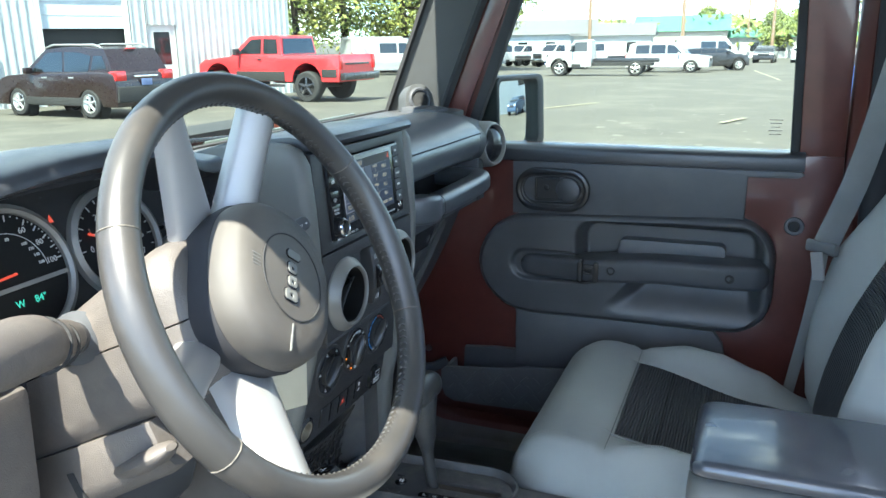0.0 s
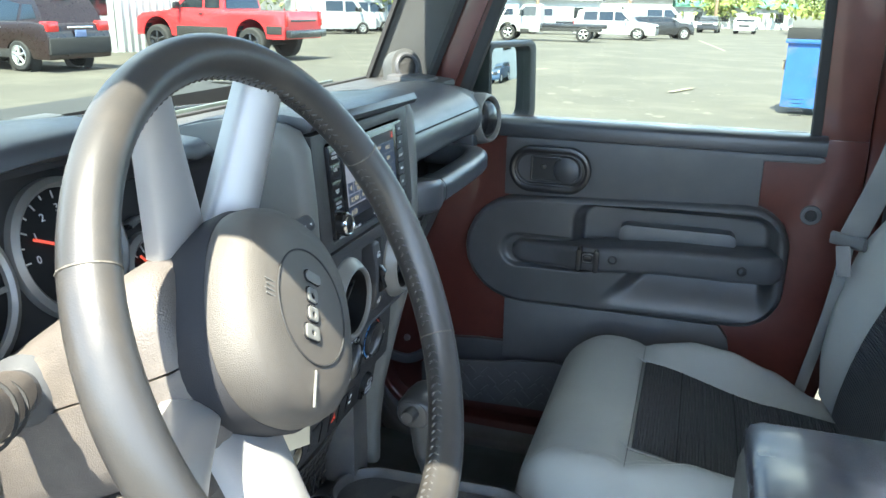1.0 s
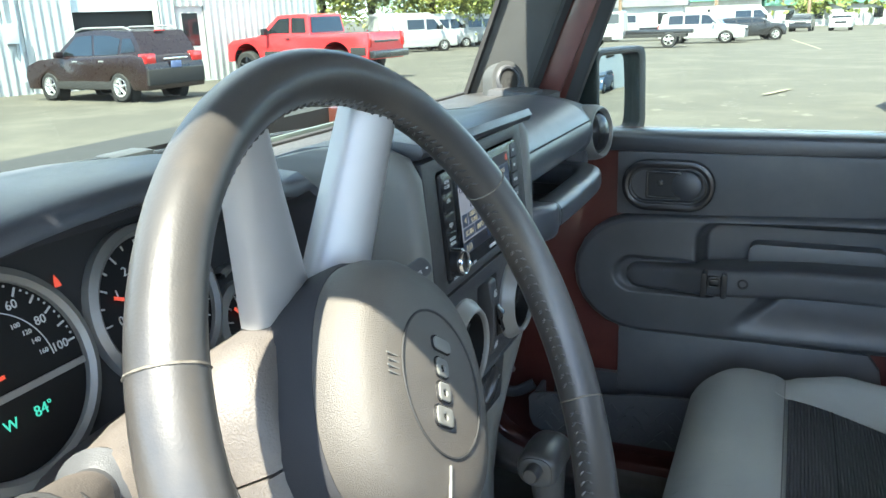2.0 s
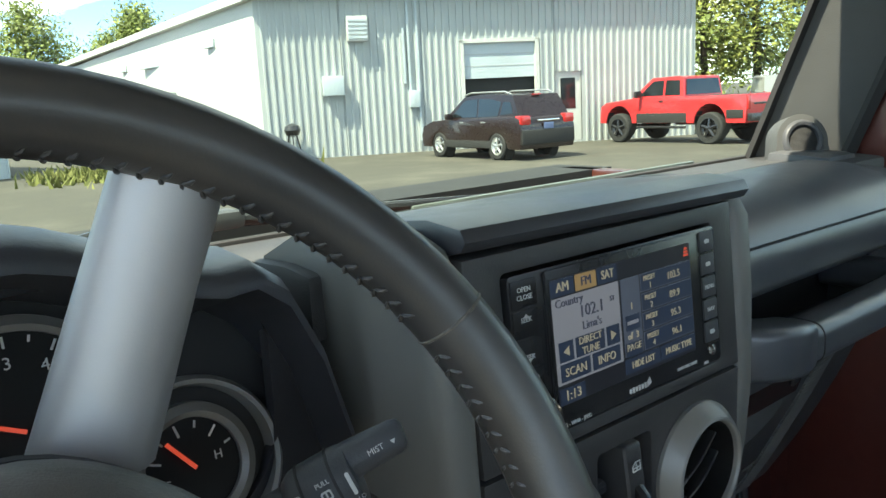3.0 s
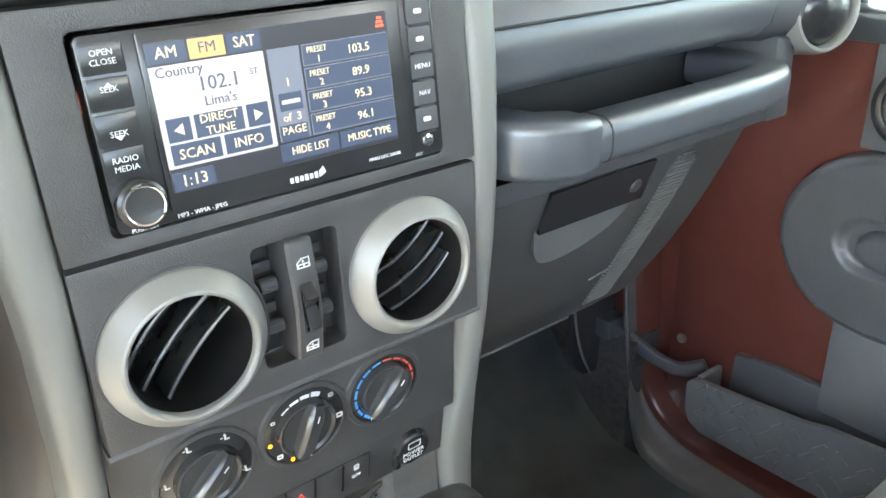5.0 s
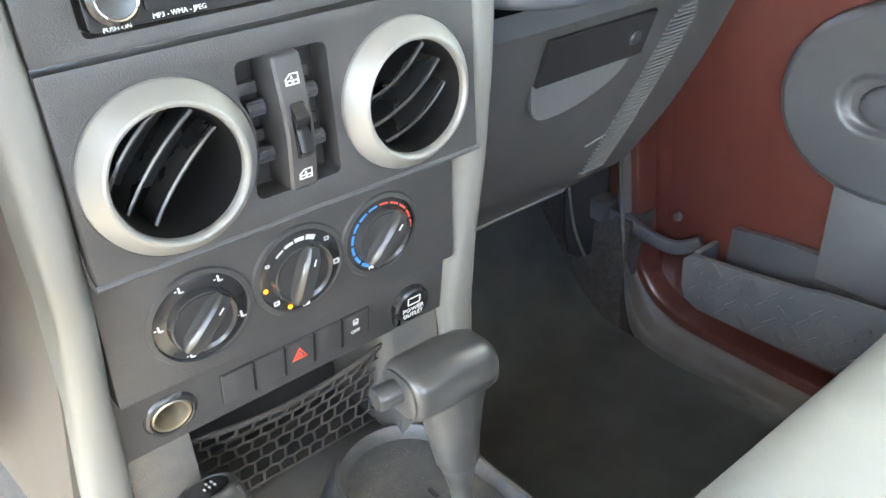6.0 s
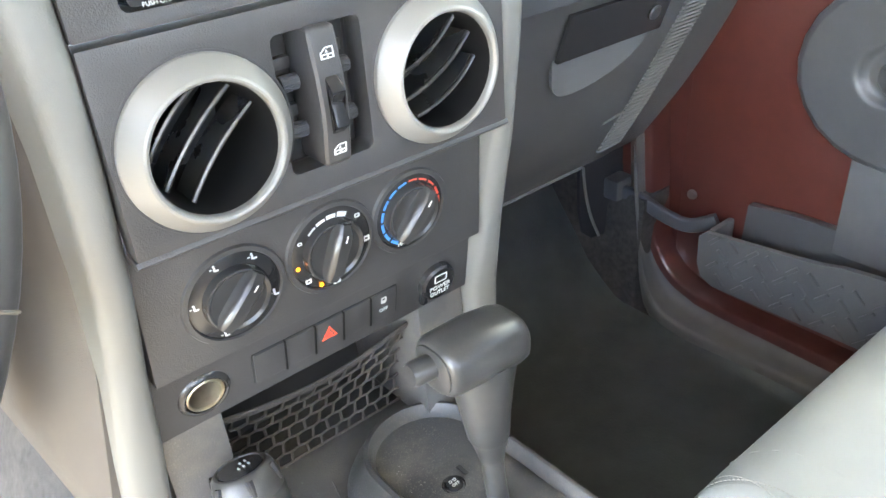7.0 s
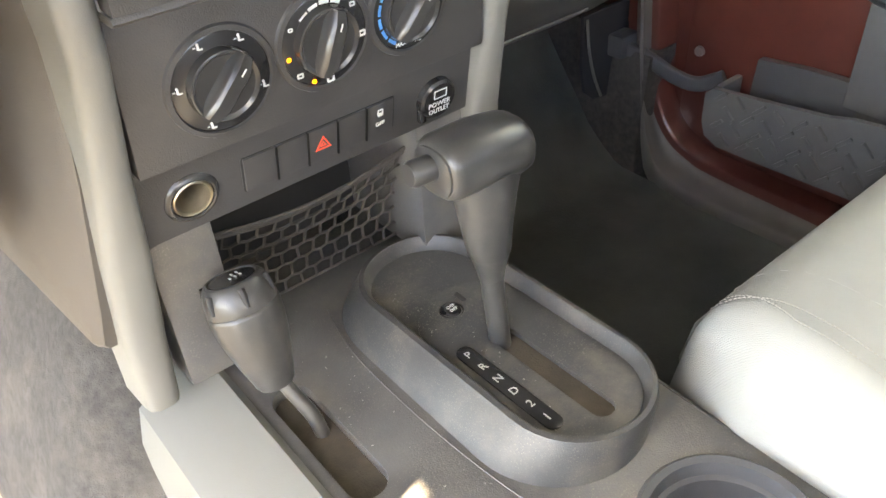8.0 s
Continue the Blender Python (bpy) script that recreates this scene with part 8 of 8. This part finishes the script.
# red pickup
TP = pose(19.58, 12.67, at_ground(19.6, 12.7), 0, 0, 84)
pk, pb, pc, yw = vehicle("pickup_truck", "lifted bright red pickup truck with black lower trim", "pickup truck", TP, M_REDT, 5.7, 1.98,
    [(-2.8, 0.85), (-2.82, 1.1), (-2.8, 1.42), (-0.62, 1.40), (-0.6, 1.42), (1.25, 1.42), (1.4, 1.40), (2.55, 1.28), (2.75, 1.15), (2.78, 0.8)],
    [(-0.62, 1.38), (-0.55, 1.98), (-0.35, 2.02), (0.65, 2.0), (1.42, 1.40)], (-1.6, 1.95), 0.47, 0.62, 0.56,
    [[(-0.48, 1.46), (-0.42, 1.9), (0.1, 1.92), (0.1, 1.46)], [(0.18, 1.46), (0.18, 1.92), (0.6, 1.9), (1.15, 1.46)]], rims=M_CBLACK)
end_glass(pc, (-0.63, 1.46), (-0.57, 1.92), yw, 0.1)
end_glass(pc, (1.32, 1.48), (0.72, 1.95), yw, 0.06)
for s in (-1, 1):
    part("lower_trim", box((1.95, 0.05, 0.3), (0.2, s * 0.985, 0.78), 0.02), M_TYRE, pk, "black lower body trim")
    part("rear_trim", box((0.55, 0.05, 0.24), (-2.45, s * 0.985, 0.88), 0.02), M_TYRE, pk)
    part("tail_lamp", box((0.08, 0.12, 0.42), (-2.82, s * 0.9, 1.2), 0.02), M_LAMP, pk, "red tail lamp")
    part("wing_mirror", box((0.12, 0.25, 0.22), (1.0, s * 1.12, 1.52), 0.04), M_CBLACK, pk)
    part("door_handle", box((0.16, 0.03, 0.04), (0.2, s * 0.99, 1.3), 0.01), M_CBLACK, pk)
    part("step_bar", tube([(-0.7, s * 0.95, 0.5), (1.2, s * 0.95, 0.5)], 0.04, 8), M_CBLACK, pk)
part("bumper", box((0.2, 1.9, 0.22), (-2.92, 0, 0.78), 0.04), M_CBLACK, pk, "black rear bumper")
part("bed_cavity", box((1.9, 1.6, 0.06), (-1.7, 0, 1.39)), M_TYRE, pk)
part("tailgate_band", box((0.02, 1.3, 0.06), (-2.825, 0, 1.15), 0.005), M_CBLACK, pk)
part("axle", tube([(-1.6, -0.8, 0.47), (-1.6, 0.8, 0.47)], 0.08, 10), M_CBLACK, pk)
part("front_axle", tube([(1.95, -0.8, 0.47), (1.95, 0.8, 0.47)], 0.08, 10), M_CBLACK, pk)


def white_van(x, y, rz, label="white panel van parked in a row", group="parked vans"):
    van, vb, vcab, yw2 = vehicle("van", label, "van", pose(x, y, at_ground(x, y), 0, 0, rz), M_CWHITE, 5.5, 2.0,
        [(-2.75, 0.5), (-2.78, 1.2), (-2.75, 1.3), (1.6, 1.3), (2.4, 1.12), (2.72, 0.9), (2.75, 0.5)],
        [(-2.76, 1.25), (-2.72, 2.3), (-2.6, 2.42), (0.75, 2.42), (1.25, 2.2), (2.05, 1.25)], (-1.75, 1.75), 0.35, 0.3, 0.42,
        [[(0.55, 1.35), (0.55, 2.0), (1.1, 2.0), (1.65, 1.38)], [(-0.8, 1.4), (-0.8, 2.0), (0.4, 2.0), (0.4, 1.4)]], group=group)
    end_glass(vcab, (1.98, 1.34), (1.4, 2.05), yw2, 0.05)
    part("grille", box((0.06, 1.1, 0.3), (2.74, 0, 0.82), 0.02), M_CBLACK, van)
    part("bumper", box((0.12, 1.9, 0.25), (2.74, 0, 0.5), 0.04), M_TYRE, van)
    for s in (-1, 1):
        part("head_lamp", box((0.2, 0.25, 0.32), (2.58, s * 0.82, 0.95), 0.04), M_HLAMP, van)
        part("wing_mirror", box((0.15, 0.2, 0.3), (1.5, s * 1.15, 1.5), 0.04), M_TYRE, van)
        part("tail_lamp", box((0.06, 0.1, 0.6), (-2.78, s * 0.95, 1.2), 0.02), M_LAMP, van)
    return van


v0 = white_van(42.5, 20.4, -38)
for x, y, rz in ((48.5, 21.4, -38), (54.5, 21.4, -38), (60, 21.0, -40)):
    copy_thing(v0, pose(x, y, at_ground(x, y), 0, 0, rz))
copy_thing(v0, pose(63.6, 3.3, at_ground(63.6, 3.3), 0, 0, -86))


def chassis_truck(x, y, rz):
    tr, b1, c1, yw3 = vehicle("chassis_truck", "white cab truck with a bare black frame", "truck", pose(x, y, at_ground(x, y), 0, 0, rz), M_CWHITE, 6.2, 2.0,
        [(0.55, 0.75), (0.55, 1.3), (2.0, 1.3), (2.95, 1.22), (3.1, 1.0), (3.12, 0.6)],
        [(0.56, 1.25), (0.6, 1.95), (0.75, 2.0), (1.5, 1.98), (2.1, 1.3)], (2.35,), 0.42, 0.5, 0.5,
        [[(0.8, 1.36), (0.8, 1.88), (1.45, 1.88), (1.85, 1.36)]], group="white trucks")
    for s in (-1, 1):
        part("frame_rail", box((3.6, 0.08, 0.22), (-1.3, s * 0.42, 0.85), 0.01), M_CBLACK, tr, "black frame rail")
        wheel_parts(tr, -1.9, s * 0.85, 0.42, 0.45, s)
        part("wing_mirror", box((0.1, 0.25, 0.35), (1.6, s * 1.2, 1.55), 0.04), M_CBLACK, tr)
        part("amber_tank", box((0.5, 0.2, 0.25), (1.4, s * 0.95, 0.55), 0.03), M_TYRE, tr)
    part("cross_member", box((0.1, 0.9, 0.15), (-3.0, 0, 0.85), 0.01), M_CBLACK, tr)
    end_glass(c1, (2.05, 1.36), (1.55, 1.92), yw3, 0.05)
    part("grille", box((0.06, 1.3, 0.5), (3.12, 0, 0.95), 0.02), M_CBLACK, tr)
    part("bumper", box((0.15, 1.95, 0.25), (3.15, 0, 0.62), 0.03), M_CHROME, tr)
    return tr


t0c = chassis_truck(41.4, 7.3, 93)
for x, y, rz in ((65.5, 19.3, 140), (68.5, 18.4, 140), (64.5, 14.6, 140), (56.5, 9.6, 120)):
    copy_thing(t0c, pose(x, y, at_ground(x, y), 0, 0, rz))


def plain_car(name, label, x, y, rz, paint, tall=1.75, L=4.9):
    car, b1, c1, yw4 = vehicle(name, label, "car", pose(x, y, at_ground(x, y), 0, 0, rz), paint, L, 1.95,
        [(-L / 2, 0.5), (-L / 2 - 0.03, 0.8), (-L / 2 + 0.05, 1.12), (0.7, 1.12), (1.6, 1.1), (L / 2 - 0.1, 0.98), (L / 2, 0.75), (L / 2, 0.45)],
        [(-L / 2 + 0.1, 1.05), (-L / 2 + 0.25, tall - 0.08), (-L / 2 + 0.5, tall), (0.4, tall), (1.25, 1.1)], (-1.45, 1.5), 0.38, 0.32, 0.45,
        [[(-2.0, 1.18), (-1.95, tall - 0.14), (-1.1, tall - 0.12), (-1.1, 1.18)], [(-1.0, 1.18), (-1.0, tall - 0.12), (-0.1, tall - 0.12), (-0.1, 1.18)], [(0.0, 1.18), (0.0, tall - 0.12), (0.4, tall - 0.14), (0.95, 1.18)]], group="parked cars")
    end_glass(c1, (1.18, 1.16), (0.5, tall - 0.1), yw4, 0.05)
    end_glass(c1, (-L / 2 + 0.12, 1.18), (-L / 2 + 0.28, tall - 0.12), yw4, 0.12)
    for s in (-1, 1):
        part("head_lamp", box((0.15, 0.4, 0.16), (L / 2 - 0.08, s * 0.72, 0.88), 0.03), M_HLAMP, car)
        part("tail_lamp", box((0.1, 0.2, 0.35), (-L / 2 + 0.02, s * 0.85, 1.0), 0.03), M_LAMP, car)
        part("wing_mirror", box((0.12, 0.2, 0.16), (0.75, s * 1.05, 1.2), 0.03), paint, car)
    part("grille", box((0.05, 1.0, 0.2), (L / 2, 0, 0.8), 0.02), M_CBLACK, car)
    return car


plain_car("large_suv", "large white SUV parked among trucks", 48.2, 4.7, -93, M_CWHITE, 1.85, 5.2)
plain_car("black_car", "small black car parked at the far edge", 77.3, -0.6, 175, M_CBLACK, 1.6, 4.3)
plain_car("white_car", "white car parked at the far edge", 77.3, -3.7, 175, M_CWHITE, 1.6, 4.4)
plain_car("dark_car", "dark car parked behind the white SUV", 52.5, 2.5, -70, M_CBLACK, 1.5, 4.4)
plain_car("blue_car", "small dark blue car beside a grey building", 16.3, -18.9, 160, M_CBLUE, 1.5, 4.1)

# blue dumpster
dm = thing("dumpster", (12.0, -2.6, 0), "rusty blue steel dumpster with a dark plastic lid", "dumpster", m=pose(12.9, -2.55, at_ground(12.9, -2.5), 0, 0, 76))
part("bin", loft([[(x, y, z) for x, y in ((-1.0, -0.55 + k), (1.0, -0.55 + k), (1.0, 0.6), (-1.0, 0.6))][::1] for z, k in ((0.12, 0.15), (0.6, 0.02), (1.18, 0.0))]), M_DUMP, dm, "blue painted steel bin")
part("rim", box((2.08, 1.24, 0.07), (0, 0.02, 1.2), 0.015), M_DUMP, dm)
part("lid", prism([(-0.6, 1.23), (-0.6, 1.26), (0.62, 1.42), (0.62, 1.23)], -1.03, 1.03, "x", 0.01), M_TYRE, dm, "dark plastic lid")
for x in (-1.03, 1.03):
    part("side_pocket", box((0.08, 0.9, 0.16), (x, 0.0, 0.8), 0.01), M_RUST, dm)
for x in (-0.62, 0.62):
    part("rib", box((0.08, 0.05, 1.0), (x, -0.56, 0.65), 0.01), M_DUMP, dm)
m = pose(0.1, -0.585, 0.78, 90, 0, 0)
part("emblem", plate([(0.2 * (1 if i % 2 == 0 else 0.62) * math.cos(radians(90 + 36 * i)), 0.2 * (1 if i % 2 == 0 else 0.62) * math.sin(radians(90 + 36 * i))) for i in range(10)], [], 0, 0.006, "z", 0, m @ Matrix.Translation((0, 0.12, 0))), M_CWHITE, dm, "white star shape")
for i, w in enumerate((0.42, 0.3, 0.36)):
    part("print_bar", plate(rrect(0, -0.16 - 0.075 * i, w, 0.045, 0.004, 2), [], 0, 0.006, "z", 0, m), M_CWHITE, dm)

# grey building that the mirror shows
# Grey sheet metal again, darkened to paint the hall's wall in shade.
M_HALL = mat("shaded_sheet_metal", (0.2, 0.235, 0.26), 0.5, var=0.05, scale=1.2, bump=0.02)
mb = thing("grey_hall", (18, -24, 0), "pale grey metal hall across the car park, coloured as in shade", "building")
b, g0, gdir, gn = ribbed_wall((23.6, -15.0), (5.5, -30.0), -0.1, 5.2, 0.4, 0.04, ((6.0, 7.6, 2.2, 4.4),))
for f in b.faces:
    f.normal_flip()
part("wall", b, M_HALL, mb, recalc=False)
wm2 = Vector((23.6, -15.0, 0)) + gdir * 6.8
part("window", box((1.6, 0.08, 2.2), (wm2.x, wm2.y, 3.3), 0.01, rot=Matrix.Rotation(math.atan2(gdir.y, gdir.x), 3, "Z")), M_CGLASS, mb)
part("roof", prism([(23.8, -14.8), (5.5, -30.2), (12, -37), (31, -22)], 5.2, 5.4, "z"), M_WALLW, mb)

# far houses and poles
def house(x, y, rz, w, dp, h, roof_h, wall, roof, label):
    e2 = thing("house", label=label, category="house", group="far houses", m=pose(x, y, at_ground(x, y), 0, 0, rz))
    part("wall", box((w, dp, h), (0, 0, h / 2)), wall, e2)
    part("roof", prism([(-dp / 2 - 0.4, h), (dp / 2 + 0.4, h), (0, h + roof_h)], -w / 2 - 0.4, w / 2 + 0.4, "x"), roof, e2)
    for i in range(max(2, int(w / 3))):
        wx = -w / 2 + (i + 0.5) * w / max(2, int(w / 3))
        for s in (-1, 1):
            part("window", box((1.0, 0.06, 1.1), (wx, s * (dp / 2 + 0.01), h * 0.55)), M_CGLASS, e2)
    return e2


house(88, 21.5, 100, 9, 7, 2.9, 1.6, M_GREYM, M_ROOF, "grey house with a dark shingle roof")
house(88, 14.7, 95, 8, 6, 2.7, 1.3, M_WALLW, M_ROOF, "white house with a dark roof")
house(108, 9.5, 92, 11, 10, 3.4, 2.0, M_TAN, M_GREEN, "long building with a green metal roof")
house(113, -2.5, 90, 16, 9, 2.6, 1.2, M_WALLW, M_GREEN, "low pale building with a green roof")


def pole(x, y, h, r, label, arms=1):
    e2 = thing("utility_pole", (x, y, 0), label, "utility pole", "utility poles")
    part("post", tube([(x, y, at_ground(x, y) - 0.1), (x + 0.05, y, h)], [r, r * 0.7], 10), M_WOOD, e2)
    for i in range(arms):
        part("crossarm", box((0.12, 2.2, 0.12), (x, y, h - 0.5 - 0.9 * i)), M_WOOD, e2)
    return Vector((x, y, h))


P = [pole(67, 13.2, 10.5, 0.16, "brown wooden utility pole with crossarm"), pole(68, 5.8, 11.0, 0.17, "pale wooden utility pole by the car park"), pole(91, -1.2, 12, 0.17, "grey utility pole far off", 2), pole(109, 1.6, 12, 0.15, "thin utility pole in the distance")]
wires = ((Vector((40, 60, 9.5)), P[0], 9.5), (P[0], P[1], 9.8), (P[1], P[2], 10.2), (P[2], Vector((85, -40, 11)), 11), (P[2], P[3], 11.4))
for a, c, h in wires:
    for dz in (-0.4, -1.3):
        pts = [a.lerp(c, t / 12) + Vector((0, 0, dz - 1.1 * math.sin(math.pi * t / 12))) for t in range(13)]
        single("overhead_wire", tube(pts, 0.016, 5), M_CABLE, "thin black overhead wire between poles", "wire", "overhead wires")


# ---- trees ----
def tree(x, y, h, spread, leaf, seed, label, clumps=60, per=150, size=0.15, low=0.25):
    rn = random.Random(seed)
    e2 = thing("tree", (x, y, 0), label, "tree", "trees")
    z0 = at_ground(x, y)
    bb = tube([(x, y, z0 - 0.1), (x + 0.1, y, z0 + h * 0.25), (x - 0.05, y + 0.1, z0 + h * 0.55), (x, y, z0 + h * 0.8)], [h * 0.03, h * 0.024, h * 0.015, h * 0.005], 9)
    centres = []
    for i in range(clumps):
        a, rr = rn.random() * 6.283, math.sqrt(rn.random())
        t = rn.random()
        zz = z0 + h * (low + (1 - low) * t)
        w = spread * (1 - 0.75 * abs(2 * t - 0.75) ** 1.6) * (0.75 + 0.4 * rn.random())
        centres.append(Vector((x + w * rr * math.cos(a), y + w * rr * math.sin(a), zz)))
    for c in centres[::3]:
        s0 = Vector((x, y, z0 + h * 0.25 + (c.z - z0) * 0.45))
        tube([s0, s0.lerp(c, 0.55) + Vector((0, 0, 0.2)), c], [h * 0.009, h * 0.006, h * 0.002], 5, bb)
    part("trunk", bb, M_BARK, e2)
    vs, fs = [], []
    for c in centres:
        cr = spread * (0.16 + 0.16 * rn.random())
        for k in range(per):
            v = Vector((rn.gauss(0, 1), rn.gauss(0, 1), rn.gauss(0, 0.8))) * cr * 0.62
            p = c + v
            n1 = Vector((rn.gauss(0, 1), rn.gauss(0, 1), rn.gauss(0, 1))).normalized()
            n2 = n1.orthogonal().normalized()
            s = size * (0.6 + 0.8 * rn.random())
            i0 = len(vs)
            vs += [p + n1 * s, p + n2 * s * 0.5, p - n1 * s, p - n2 * s * 0.5]
            fs.append((i0, i0 + 1, i0 + 2, i0 + 3))
    me = bpy.data.meshes.new("crown")
    me.from_pydata([tuple(v) for v in vs], [], fs)
    me.materials.append(leaf)
    ob = new("crown", me)
    ob.parent = e2
    ob.matrix_parent_inverse = SHIFT[e2]
    return e2


TREES = ((33, 29, 10, 4.0, M_LEAFY, 1), (37.5, 27, 9, 3.8, M_LEAF, 2), (41, 25.5, 9.5, 4.2, M_LEAFY, 3), (46, 25, 11, 4.6, M_LEAF, 4), (50, 22.5, 10, 4.4, M_LEAFY, 5), (55, 21, 11, 4.6, M_LEAF, 6), (30, 33, 11, 4.4, M_LEAF, 7),
         (60, 23, 10, 4.2, M_LEAF, 8), (14, 62, 9, 4.8, M_LEAF, 9), (20.5, 58, 8.5, 4.2, M_LEAF, 10), (110, -1.6, 5.5, 3.0, M_LEAF, 11), (118, 7, 6.5, 3.4, M_LEAF, 12), (112, -4.8, 6, 3.2, M_LEAF, 13), (44, 33, 13, 5.5, M_LEAF, 14), (51, 17.2, 11, 4.0, M_LEAF, 15), (80, -11, 11, 4.5, M_LEAF, 16))
for x, y, h, sp, lf, sd in TREES:
    tree(x, y, h, sp, lf, sd, "leafy yellow-green tree beyond the car park" if lf is M_LEAFY else "leafy dark green tree beyond the car park")
b = bmesh.new()
rn = random.Random(77)
vs, fs = [], []
for i in range(22000):
    a = radians(-40 + 130 * rn.random())
    r = 105 + 40 * rn.random()
    hh = 3.2 + 1.0 * math.sin(a * 17) + 0.7 * math.sin(a * 41) + 6.0 * min(1, max(0, (a - 0.33) / 0.12))
    p = Vector((r * math.cos(a), r * math.sin(a), max(0.2, hh * rn.random() ** 0.7)))
    n1 = Vector((rn.gauss(0, 1), rn.gauss(0, 1), rn.gauss(0, 1))).normalized()
    n2 = n1.orthogonal().normalized()
    s = 0.5
    i0 = len(vs)
    vs += [tuple(p + n1 * s), tuple(p + n2 * s * 0.6), tuple(p - n1 * s), tuple(p - n2 * s * 0.6)]
    fs.append((i0, i0 + 1, i0 + 2, i0 + 3))
me = bpy.data.meshes.new("far_trees")
me.from_pydata(vs, [], fs)
me.materials.append(M_LEAF)
tagged(new("far_trees", me), "distant belt of green trees on the horizon", "trees", kind="stuff")

# the car stands high: the yard lies a step lower and a tenth further out than it is drawn above
VEHICLES = ("SUV", "pickup truck", "van", "truck", "car", "trailer", "dumpster")
for ob in [o for o in scene.objects if o not in INDOORS and o.parent is None]:
    if ob.get("category") in VEHICLES:
        ob.location = (ob.location.x * 1.1, ob.location.y * 1.1, ob.location.z * 1.1 - 0.28)
    else:
        ob.matrix_basis = Matrix.Translation((0, 0, -0.28)) @ Matrix.Diagonal((1.1, 1.1, 1.1, 1)) @ ob.matrix_basis
